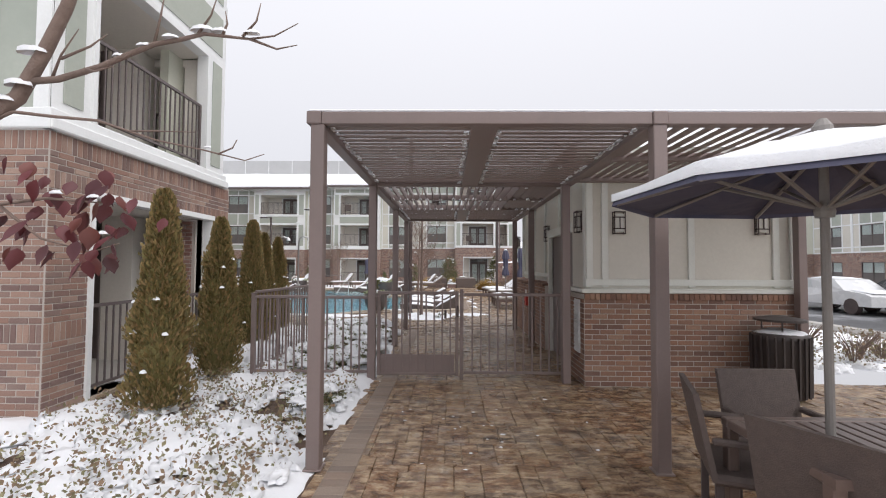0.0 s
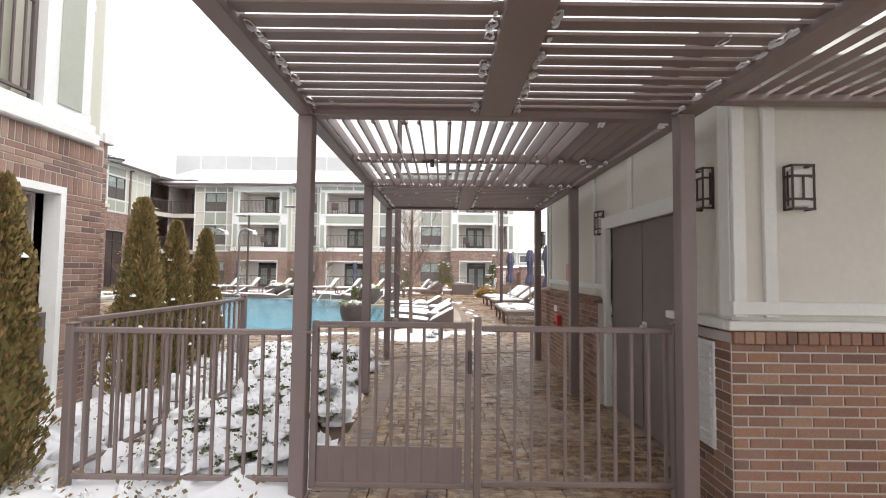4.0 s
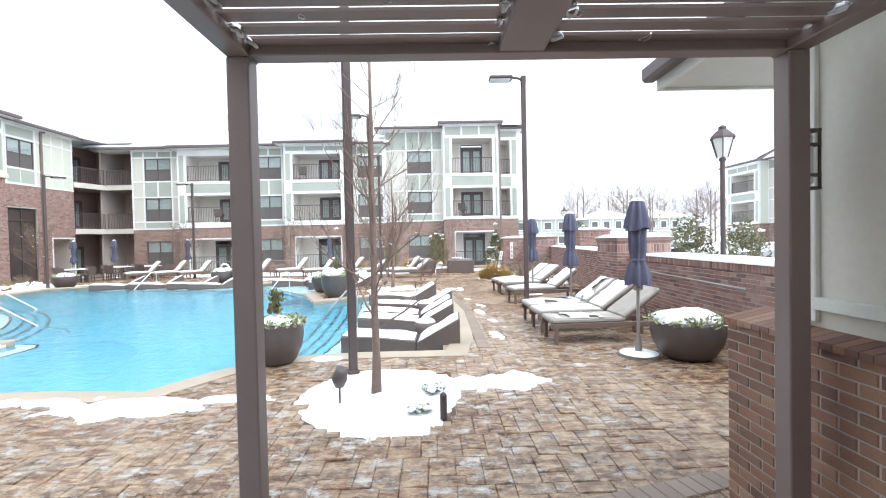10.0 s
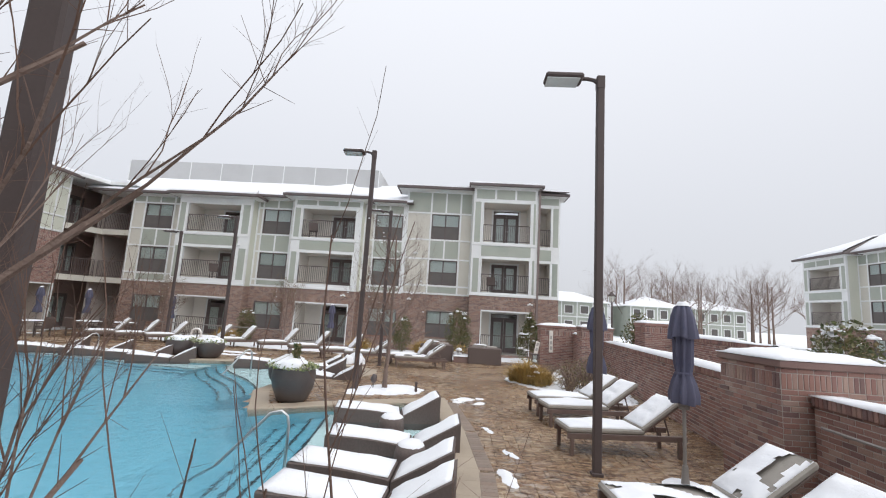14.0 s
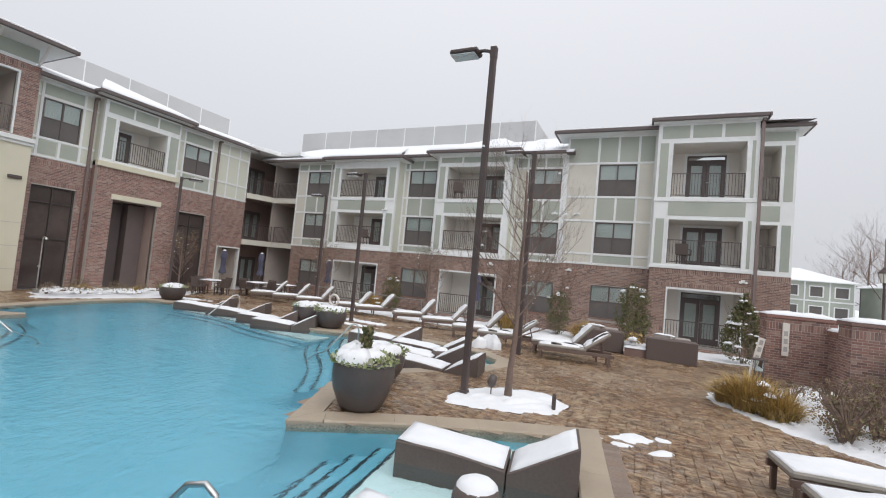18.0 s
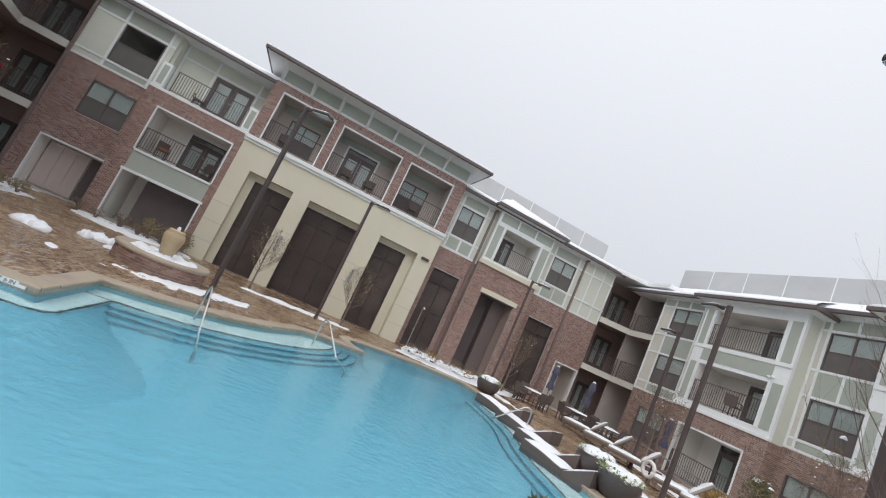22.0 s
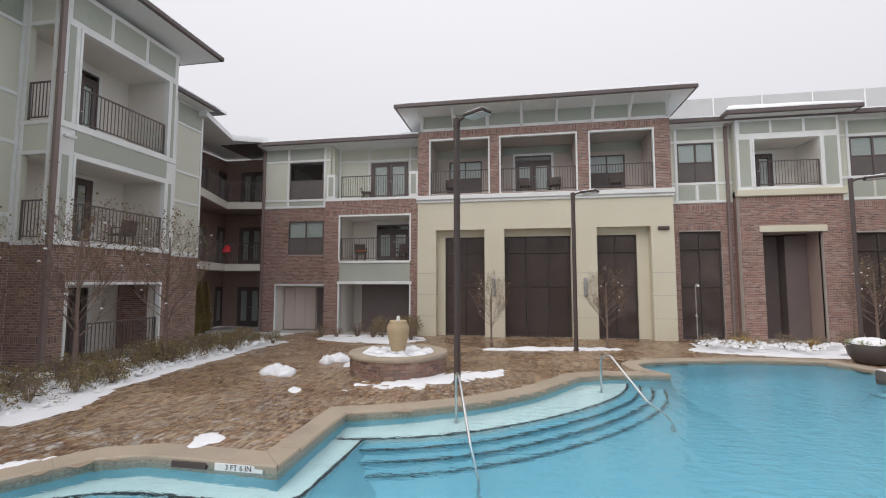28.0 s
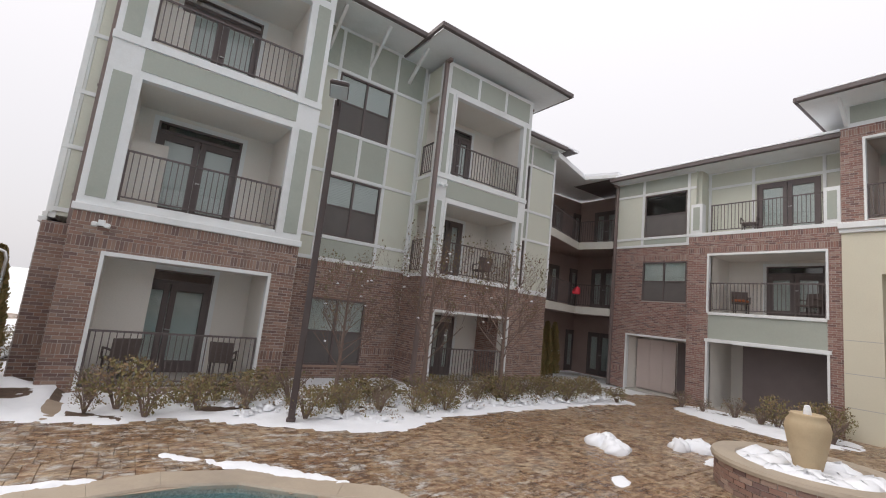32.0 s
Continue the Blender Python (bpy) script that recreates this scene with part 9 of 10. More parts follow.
shower("slim steel deck shower on a square footing", -3.2, 11.85)
shower("slim steel deck shower behind the arborvitae", -3.76, 11.95)
shower("slim steel deck shower by the clubhouse", -21.3, 27.9)


def spot_light(label, x, y, z=0.06):
    t = thing("garden_spotlight", label, "spotlight", "garden spotlights")
    part("stake", Build().tube([(x, y, z - 0.1), (x, y, z + 0.14)], 0.012, 6), BLACK, t)
    part("body", Build().tube([(x, y, z + 0.12), (x, y, z + 0.2), (x + 0.03, y, z + 0.33)], [0.05, 0.085, 0.06], 12), POT, t, "round dark body", smooth=True)


spot_light("dark ground spotlight in the snow by the lamp", -0.68, 14.55, 0.08)
spot_light("dark ground spotlight beside the young tree", -1.5, 26.3, 0.02)
for x, y in ((-0.35, 26.2), (0.45, 14.1)):
    t = thing("bollard_stub", "short dark path light in the snow", "path light", "path lights")
    part("body", Build().lathe(x, y, [(0.035, 0), (0.035, 0.24), (0.02, 0.26)], 10), BLACK, t)

# life ring on its post
lr = thing("life_ring", "white life ring on a slim post at the north deck", "life ring")
lx, ly = -10.9, 33.6
part("post", Build().tube([(lx, ly + 0.06, -0.15), (lx, ly + 0.06, 0.85)], 0.025, 8), BLACK, lr)
ring = [(lx + 0.22 * math.cos(k * math.pi / 12), ly - 0.02, 0.5 + 0.22 * math.sin(k * math.pi / 12)) for k in range(25)]
part("ring", Build().tube(ring, 0.055, 8), WHITE, lr, "white ring", smooth=True)
gr = thing("pipe_rail", "long pale pipe rail behind the loungers", "rail")
part("rail", Build().tube([(-15.0, 36.6, 0.75), (-8.0, 36.0, 0.75)], 0.025, 8), GREYPOLE, gr)
for x, y in ((-15.0, 36.6), (-11.5, 36.3), (-8.0, 36.0)):
    part("post", Build().tube([(x, y, -0.25), (x, y, 0.75)], 0.022, 8), GREYPOLE, gr)


# dining sets
def dining_chair(label="dark woven dining chair"):
    t = thing("dining_chair", label, "chair", "patio chairs")
    part("seat", Build().box(-0.25, 0.25, -0.24, 0.24, 0.40, 0.46, 0.02), WICKER, t)
    bk = Build()
    rows = []
    for k in range(6):
        u = k / 5
        rows.append([(-0.25 - 0.01 * u, -0.24 - 0.09 * u, 0.42 + 0.46 * u), (0.25 + 0.01 * u, -0.24 - 0.09 * u, 0.42 + 0.46 * u), (0.25 + 0.01 * u, -0.21 - 0.09 * u, 0.42 + 0.46 * u), (-0.25 - 0.01 * u, -0.21 - 0.09 * u, 0.42 + 0.46 * u)])
    vs = [p for r in rows for p in r]
    fs = [(j * 4 + k, j * 4 + (k + 1) % 4, (j + 1) * 4 + (k + 1) % 4, (j + 1) * 4 + k) for j in range(5) for k in range(4)] + [(3, 2, 1, 0), (20, 21, 22, 23)]
    part("backrest", bk.add(vs, fs), WICKER, t, "woven backrest")
    for x in (-0.22, 0.18):
        for y in (-0.22, 0.18):
            part("leg", Build().box(x, x + 0.04, y, y + 0.04, 0, 0.41, 0.005), BLACK, t)
    for x in (-0.27, 0.23):
        part("arm", Build().box(x, x + 0.045, -0.24, 0.2, 0.62, 0.655, 0.01), WICKER, t)
        part("arm_post", Build().box(x + 0.005, x + 0.04, 0.16, 0.2, 0.41, 0.62, 0.005), WICKER, t)
    return t


def slat_table(label, w, d):
    t = thing("patio_table", label, "table", "patio tables")
    n = int(w / 0.08)
    for k in range(n):
        x = -w / 2 + 0.06 + k * (w - 0.12) / n
        part("slat", Build().box(x + 0.007, x + (w - 0.12) / n - 0.007, -d / 2 + 0.06, d / 2 - 0.06, 0.70, 0.725, 0.004), TEAK, t)
    part("rim", holed(Build(((0, 0), (1, 0), (0, 1))), -w / 2, w / 2, 0, 0.045, -d / 2, -d / 2 + 0.06, []), TEAK, t).location = (0, 0, 0.685)
    part("rim", Build().box(-w / 2, w / 2, d / 2 - 0.06, d / 2, 0.685, 0.73, 0.006), TEAK, t)
    for x in (-w / 2, w / 2 - 0.06):
        part("rim", Build().box(x, x + 0.06, -d / 2 + 0.06, d / 2 - 0.06, 0.685, 0.73, 0.006), TEAK, t)
        for y in (-d / 2 + 0.01, d / 2 - 0.07):
            part("leg", Build().box(x, x + 0.06, y, y + 0.06, 0, 0.69, 0.006), TEAK, t)
    return t


table = slat_table("dark slatted patio table, wet, by the pergola", 1.5, 0.74)
table.matrix_basis = pose(2.83, 3.12, 0, 0, 0, 0)
chair = dining_chair("dark woven dining chair drawn up to the slatted table")
chair.matrix_basis = pose(2.35, 3.0, 0, 0, 0, -62)
copy_thing(chair, pose(2.62, 3.68, 0, 0, 0, 180))
copy_thing(chair, pose(2.27, 3.52, 0, 0, 0, -110))
hose = thing("cable_coil", "thin dark cable lying loose on the table", "cable")
part("coil", Build().tube([(2.30 + 0.12 * math.cos(k * 0.7), 3.07 + 0.08 * math.sin(k * 0.7), 0.735 + 0.002 * k) for k in range(16)], 0.008, 6), BLACK, hose)
for x, y in ((-19.6, 34.5), (-18.3, 36.3), (-17.2, 37.3)):
    z = gz(x, y)
    tb = copy_thing(table, pose(x, y, z, 0, 0, 15 * x))
    tb.scale = (0.6, 1, 1)
    tb["label"] = "dark slatted patio table under a sheet of snow"
    b = Build()
    snow_pad(b, x - 0.45, x + 0.45, y - 0.42, y + 0.42, z + 0.735, z + 0.735, 0.05, R, 8, 8, -0.3)
    tagged(part("table_snow", b, SNOW, smooth=True), "sheet of snow lying on a table", "snow")
    for a in (0, 90, 180, 270):
        c, s = math.cos(radians(a)), math.sin(radians(a))
        copy_thing(chair, pose(x + 0.72 * s, y - 0.72 * c, z, 0, 0, a))["label"] = "dark woven chair at a snowy table"

# chairs on balconies and patios, each on its own floor
for x, y, z, a, lab in ((-5.3, 9.1, -0.05, 200, "dark patio chair behind the ground floor rail"), (-7.3, 9.05, -0.05, 160, "dark patio chair behind the ground floor rail"),
                        (-23.5, 21.6, 6.12, -80, "dark chair on a clubhouse balcony"), (-23.6, 22.9, 6.12, -110, "dark chair on a clubhouse balcony"), (-23.4, 18.2, 6.12, -70, "dark chair on a clubhouse balcony"),
                        (-23.5, 25.6, 6.12, -95, "dark chair on a clubhouse balcony"), (-23.7, 13.6, 3.12, -60, "dark chair on a balcony over the garages"), (-23.7, 15.6, 3.12, -110, "dark chair on a balcony over the garages"),
                        (-23.6, 13.9, 6.08, -80, "dark chair on the upper terrace"), (-15.2, 8.7, 3.2, 170, "dark chair on a balcony"), (2.4, 40.3, 3.4, -20, "dark chair on a balcony"), (-14.4, 40.4, 3.3, 10, "dark chair on a balcony"), (-8.6, 40.4, 6.1, 15, "dark chair on a balcony")):
    copy_thing(chair, pose(x, y, z, 0, 0, a))["label"] = lab
ORANGE = surface("orange_fabric", (0.55, 0.16, 0.06), (0.62, 0.2, 0.08), 8, 90, (0.8, 0.9), 0.2)
REDCLOTH = surface("red_fabric", (0.62, 0.03, 0.05), (0.7, 0.05, 0.07), 8, 90, (0.7, 0.85), 0.2)
cu = thing("cushion", "orange cushion on a balcony chair", "cushion")
part("pad", Build().box(-23.92, -23.48, 13.38, 13.82, 3.585, 3.68, 0.04), ORANGE, cu)
fl = thing("wall_wreath", "red bow hanging on the gallery rail", "decoration")
puff_b = Build()
puff(puff_b, -22.2, 7.35, 3.55, 0.2, 0.16, 0.3, random.Random(9), 12, 5, 0.35)
part("bow", puff_b, REDCLOTH, fl, smooth=True)

# open umbrella over the near table
ou = thing("patio_umbrella", "open navy umbrella with thick snow on its canopy", "umbrella")
UX, UY = 2.43, 3.18
part("pole", Build().tube([(UX, UY, 0), (UX, UY, 2.26)], 0.021, 10), GREYPOLE, ou)
part("base", Build().lathe(UX, UY, [(0.05, 0), (0.05, 0.03), (0.035, 0.05), (0.03, 0.35)], 18), GREYPOLE, ou)


def canopy(r, z_rim, z_top, off, sag=0.06):
    n, m = 8, 6
    vs, fs = [], []
    per = n * 4
    for j in range(m + 1):
        u = j / m
        for i in range(per):
            a = 2 * math.pi * i / per + 0.47
            k = i % 4
            chord = math.cos(math.pi / n) / math.cos((a - 0.47) % (2 * math.pi / n) - math.pi / n)
            dip = sag * math.sin(math.pi * u) * math.sin(math.pi * k / 4)
            q = r * u * chord
            vs.append((UX + q * math.cos(a), UY + q * math.sin(a), z_top + (z_rim - z_top) * u ** 1.15 - dip + off))
    for j in range(m):
        fs += [(j * per + i, j * per + (i + 1) % per, (j + 1) * per + (i + 1) % per, (j + 1) * per + i) for i in range(per)]
    return vs, fs


part("canopy", Build().add(*canopy(0.99, 1.94, 2.19, 0)), NAVY, ou, "navy canopy seen from below")
vs_, fs_2 = canopy(0.99, 1.94, 2.19, 0)
vb = Build()
per = 32
rim = vs_[-per:]
vb.add(rim + [(x + 0.01 * (x - UX), y + 0.01 * (y - UY), z - 0.025) for x, y, z in rim], [(i, (i + 1) % per, per + (i + 1) % per, per + i) for i in range(per)])
part("valance", vb, NAVY, ou, "short hanging valance")
sv, sf = canopy(1.0, 1.985, 2.27, 0.0, 0.02)
sv = [(x, y, z + 0.03 * noise.noise((x * 2, y * 2, 0))) for x, y, z in sv]
rim2 = sv[-per:]
k0 = len(sv)
sv += [(x * 1.0, y, 1.94) for x, y, z in rim2]
sf += [(6 * per + i, 6 * per + (i + 1) % per, k0 + (i + 1) % per, k0 + i) for i in range(per)]
part("snow", Build().add(sv, sf), SNOW, ou, "thick smooth snow on the canopy", smooth=True)
for k in range(8):
    a = 2 * math.pi * k / 8 + 0.47
    part("rib", Build().tube([(UX, UY, 2.17), (UX + 0.97 * math.cos(a), UY + 0.97 * math.sin(a), 1.925)], 0.012, 5), GREYPOLE, ou)
    part("strut", Build().tube([(UX, UY, 1.86), (UX + 0.55 * math.cos(a), UY + 0.55 * math.sin(a), 2.06)], 0.01, 5), GREYPOLE, ou)
part("hub", Build().lathe(UX, UY, [(0.04, 1.82), (0.045, 1.85), (0.04, 1.90)], 12), GREYPOLE, ou)
part("finial", Build().lathe(UX, UY, [(0.045, 2.25), (0.045, 2.28), (0.02, 2.32)], 12), GREYPOLE, ou)
crumbs, crng = Build(), random.Random(77)
for _ in range(34):
    x, y = crng.gauss(0.75, 0.55), crng.gauss(5.6, 0.7)
    s = crng.uniform(0.004, 0.014)
    puff(crumbs, x, y, 0.0, s * crng.uniform(1, 2.5), s, s * 0.6, crng, 6, 3, 0.3)
tagged(part("snow_crumbs", crumbs, SNOW, smooth=True), "crumbs of snow trodden onto the pavers", "snow", kind="stuff")

# litter bin at the bathhouse
bn = thing("litter_bin", "black slatted litter bin with a raised lid and snow", "bin")
bx, by = 4.58, 6.40
part("body", Build().lathe(bx, by, [(0.24, 0.02), (0.27, 0.06), (0.28, 0.7), (0.29, 0.76), (0.25, 0.78)], 24), SHOPFRAME, bn, smooth=True)
for k in range(24):
    a = 2 * math.pi * k / 24
    part("slat", Build().tube([(bx + 0.29 * math.cos(a), by + 0.29 * math.sin(a), 0.05), (bx + 0.30 * math.cos(a), by + 0.30 * math.sin(a), 0.75)], 0.014, 4), SHOPFRAME, bn)
for k in range(3):
    a = 2 * math.pi * k / 3
    part("lid_post", Build().tube([(bx + 0.2 * math.cos(a), by + 0.2 * math.sin(a), 0.76), (bx + 0.2 * math.cos(a), by + 0.2 * math.sin(a), 0.93)], 0.01, 5), SHOPFRAME, bn)
part("lid", Build().lathe(bx, by, [(0.27, 0.92), (0.27, 0.945), (0.1, 0.98)], 20), SHOPFRAME, bn)
sb_ = Build()
puff(sb_, bx, by, 0.775, 0.26, 0.26, 0.05, R, 14, 3, 0.1)
part("snow", sb_, SNOW, bn, smooth=True)

# near tree with wine-red leaves
nt_ = thing("leafy_tree", "young tree with a few wine-red leaves and snow on its branches", "tree")
tb_, tl, tsn = Build(), Build(), Build()
tb_.tube([(-1.85, 2.75, -0.05), (-1.83, 2.78, 1.2), (-1.78, 2.8, 2.2), (-1.7, 2.82, 3.2), (-1.6, 2.8, 4.2)], [0.06, 0.055, 0.045, 0.035, 0.02], 9)
part("trunk", tb_, BARK, nt_, "pale grey trunk", smooth=True)
lb_ = Build()
lb_.tube([(-1.80, 2.8, 1.9), (-1.68, 2.9, 2.15), (-1.52, 3.0, 2.36), (-1.40, 3.0, 2.58), (-1.30, 3.0, 2.80), (-1.20, 3.0, 3.10), (-1.0, 3.0, 3.6)], [0.042, 0.038, 0.034, 0.03, 0.027, 0.022, 0.01], 8)
lb_.tube([(-1.47, 3.0, 2.44), (-1.33, 3.0, 2.45), (-1.13, 3.0, 2.51), (-0.98, 3.0, 2.575), (-0.87, 3.0, 2.62), (-0.75, 3.02, 2.655), (-0.63, 3.0, 2.67), (-0.42, 3.02, 2.655), (-0.30, 3.02, 2.67), (-0.18, 3.0, 2.72)], [0.017, 0.016, 0.014, 0.013, 0.012, 0.011, 0.009, 0.006, 0.004, 0.002], 7)
for base, tips in (((-0.66, 3.0, 2.67), ((-0.60, 3.0, 2.76), (-0.56, 2.98, 2.84))), ((-0.45, 3.01, 2.66), ((-0.38, 3.0, 2.73), (-0.36, 3.0, 2.82))), ((-0.42, 3.02, 2.655), ((-0.30, 3.05, 2.62), (-0.20, 3.05, 2.64))), ((-0.87, 3.0, 2.62), ((-0.83, 2.98, 2.74), (-0.80, 2.97, 2.88))), ((-1.36, 3.0, 2.45), ((-1.30, 2.98, 2.56), (-1.21, 2.97, 2.68))), ((-1.30, 2.98, 2.54), ((-1.16, 2.98, 2.60), (-1.08, 2.98, 2.66))), ((-1.20, 3.0, 2.5), ((-1.12, 2.96, 2.47), (-1.02, 2.95, 2.49))), ((-0.55, 3.01, 2.662), ((-0.52, 3.0, 2.72), (-0.53, 3.0, 2.78)))):
    lb_.tube([base, *tips], [0.008, 0.005, 0.002], 5)
lb_.tube([(-1.68, 2.9, 2.15), (-1.52, 2.98, 2.285), (-1.35, 3.0, 2.27), (-1.13, 3.0, 2.25), (-0.98, 3.0, 2.20), (-0.84, 3.0, 2.155), (-0.62, 3.0, 2.11), (-0.42, 3.0, 2.06), (-0.33, 3.0, 2.09)], [0.012, 0.009, 0.008, 0.007, 0.006, 0.005, 0.004, 0.003, 0.002], 5)
for base, tips in (((-0.98, 3.0, 2.20), ((-0.85, 3.0, 2.20), (-0.66, 3.0, 2.195))), ((-0.55, 3.0, 2.09), ((-0.48, 3.0, 2.12), (-0.46, 3.0, 2.16)))):
    lb_.tube([base, *tips], [0.005, 0.004, 0.002], 5)
lb_.tube([(-1.82, 2.8, 1.7), (-1.5, 2.85, 1.82), (-1.25, 2.88, 1.86), (-1.0, 2.88, 1.84)], [0.014, 0.01, 0.007, 0.003], 5)
lb_.tube([(-1.45, 2.86, 1.83), (-1.25, 2.86, 1.68), (-1.02, 2.86, 1.62), (-0.9, 2.86, 1.66)], [0.008, 0.006, 0.004, 0.002], 5)
part("branchwork", lb_, BARK, nt_, "thin snowy branches", smooth=True)
rl = random.Random(19)
lo, spots = Build(), []
for _ in range(64):
    u = rl.random()
    x, z = -1.42 + 0.66 * u, 2.06 - 0.10 * u - rl.uniform(0.0, 0.42)
    s = rl.uniform(0.05, 0.085)
    y = 2.85 + rl.gauss(0, 0.12)
    a = rl.uniform(0, 3.14)
    across, out = Vector((math.cos(a), math.sin(a), 0)), Vector((-math.sin(a), math.cos(a), 0))
    p = Vector((x, y, z))
    d = Vector((rl.gauss(0, 0.35), rl.gauss(0, 0.35), -1)).normalized()
    curl = rl.uniform(0.1, 0.5)
    vs = []
    for q, wd in ((0.0, 0.02), (0.15, 0.30), (0.35, 0.46), (0.58, 0.42), (0.8, 0.22), (1.05, 0.02)):
        mid = p + d * s * 1.25 * q + out * s * curl * q * q
        vs += [tuple(mid - across * s * wd + out * s * wd * 0.45), tuple(mid), tuple(mid + across * s * wd + out * s * wd * 0.45)]
    lo.add(vs, [(3 * r_ + c_, 3 * r_ + c_ + 1, 3 * r_ + c_ + 4, 3 * r_ + c_ + 3) for r_ in range(5) for c_ in range(2)])
part("leaves", lo, REDLEAF, nt_, "hanging wine-red leaves", smooth=True, kind="stuff")
for x, y, z, k in ((-0.92, 3.0, 2.61, 0.026), (-0.79, 3.0, 2.65, 0.03), (-0.64, 3.0, 2.685, 0.04), (-0.56, 3.0, 2.68, 0.028), (-0.40, 3.0, 2.67, 0.03), (-1.04, 3.0, 2.56, 0.024), (-1.44, 2.98, 2.57, 0.05), (-1.50, 2.98, 2.41, 0.05), (-1.55, 2.96, 2.33, 0.04), (-1.02, 2.86, 1.86, 0.022), (-1.2, 2.87, 1.88, 0.022), (-0.98, 2.86, 1.7, 0.02), (-0.6, 3.0, 2.12, 0.014)):
    puff(tsn, x, y, z, k * 1.4, k * 0.7, k * 0.7, rl, 8, 3)
part("snow_dusting", tsn, SNOW, nt_, "clumps of snow on the branches", smooth=True, kind="stuff")

# ---- brick garden wall to the east and what lies beyond ----
def wall_run(label, x0, y0, x1, y1, h, thick=0.3, seed=1):
    """A brick garden wall with a stone-edged cap under snow."""
    d = Vector((x1 - x0, y1 - y0))
    L = d.length
    d.normalize()
    n = Vector((-d.y, d.x))
    fr = ((x0, y0), (d.x, d.y), (n.x, n.y))
    t = thing("garden_wall", label, "wall", "garden walls")
    w = part("wall_core", Build(fr).box(0, L, -thick, 0, -0.35, h - 0.12), MORTAR, t, "mortar core")
    part("brickwork", brick_skin(Build(fr), brick_rects(0, L, -0.3, h - 0.12, (), (), seed=seed), 0.0), BRICK_RED, w, "red-brown bricks", kind="stuff")
    fr2 = ((x1 - n.x * thick, y1 - n.y * thick), (-d.x, -d.y), (-n.x, -n.y))
    part("brickwork", brick_skin(Build(fr2), brick_rects(0, L, -0.3, h - 0.12, (), (), seed=seed + 1), 0.0), BRICK_RED, w, kind="stuff")
    c = Build(fr)
    k = 0.0
    while k < L - 0.02:
        c.box(k + 0.003, min(k + 0.068, L) - 0.003, -thick - 0.035, 0.035, h - 0.12, h, 0.006)
        k += 0.068
    part("cap", c, BRICK_RED, t, "upright brick cap course", kind="stuff")
    s = Build(fr)
    snow_pad(s, -0.02, L + 0.02, -thick - 0.05, 0.05, h, h, 0.09, random.Random(seed), max(8, int(L / 0.25)), 5, -0.9)
    part("snow", s, SNOW, t, "band of snow on the cap", smooth=True)
    return t


def brick_pier(label, x, y, w, d, h, seed=1):
    t = thing("brick_pier", label, "pier", "wall piers")
    part("pier_core", Build().box(x - w / 2, x + w / 2, y - d / 2, y + d / 2, -0.35, h - 0.1), MORTAR, t)
    for fr, ln in ((((x - w / 2, y - d / 2), (1, 0), (0, -1)), w), (((x + w / 2, y + d / 2), (-1, 0), (0, 1)), w), (((x - w / 2, y + d / 2), (0, -1), (-1, 0)), d), (((x + w / 2, y - d / 2), (0, 1), (1, 0)), d)):
        part("brickwork", brick_skin(Build(fr), brick_rects(0, ln, -0.3, h - 0.1, (), (h - 0.38,), seed=seed), 0.0), BRICK_RED, t, kind="stuff")
    part("cap", Build().box(x - w / 2 - 0.04, x + w / 2 + 0.04, y - d / 2 - 0.04, y + d / 2 + 0.04, h - 0.1, h, 0.012), BRICK_RED, t, "projecting brick cap")
    s = Build()
    snow_pad(s, x - w / 2 - 0.05, x + w / 2 + 0.05, y - d / 2 - 0.05, y + d / 2 + 0.05, h, h, 0.1, random.Random(seed), 10, 8, -0.9)
    part("snow", s, SNOW, t, "snow on the cap", smooth=True)


wall_run("long brown brick garden wall with a band of snow", 4.85, 12.4, 5.15, 20.2, 1.34, seed=51)
brick_pier("square brick pier in the garden wall, capped with snow", 5.45, 20.9, 1.3, 1.3, 1.75, 52)
wall_run("brick garden wall behind the loungers, snow on top", 5.3, 21.5, 6.35, 32.2, 1.34, seed=53)
brick_pier("brick pier at the end of the snowy bed", 6.1, 32.6, 1.2, 0.8, 1.85, 54)
brick_pier("wide brick pier beside the north building", 5.0, 34.4, 1.6, 0.8, 1.8, 55)
wall_run("low brick wall linking two piers", 5.9, 34.2, 6.0, 33.0, 1.5, seed=56)
wall_run("brick garden wall further out, behind the first", 8.2, 26.0, 9.6, 38.0, 1.75, seed=57)
brick_pier("brick pier of the outer garden wall", 8.4, 32.0, 1.5, 1.0, 2.15, 58)
pipe = thing("pipe_rail", "thin pale pipe fixed along the garden wall", "rail")
part("rail", Build().tube([(4.83, 15.9, 0.98), (4.93, 17.8, 1.0), (5.0, 19.9, 1.02)], 0.02, 6), GREYPOLE, pipe)
for x, y in ((4.84, 16.2), (4.9, 17.6), (5.0, 19.6)):
    part("bracket", Build().tube([(x - 0.01, y, 1.0), (x + 0.1, y, 0.98)], 0.012, 5), GREYPOLE, pipe)
SOFA_CLOTH = surface("sofa_cloth", (0.30, 0.27, 0.25), (0.37, 0.335, 0.31), 8, 120, (0.8, 0.92), 0.4, 0.004)
bench = thing("wicker_sofa", "dark wicker sofa on the north deck with grey cushions and snow", "sofa", "deck sofas")
part("backrest", Build().box(1.25, 2.75, 34.6, 34.8, -0.15, 0.63, 0.05), WICKER, bench, "tall woven back")
part("seat", Build().box(1.25, 2.75, 34.8, 35.4, -0.15, 0.28, 0.04), WICKER, bench)
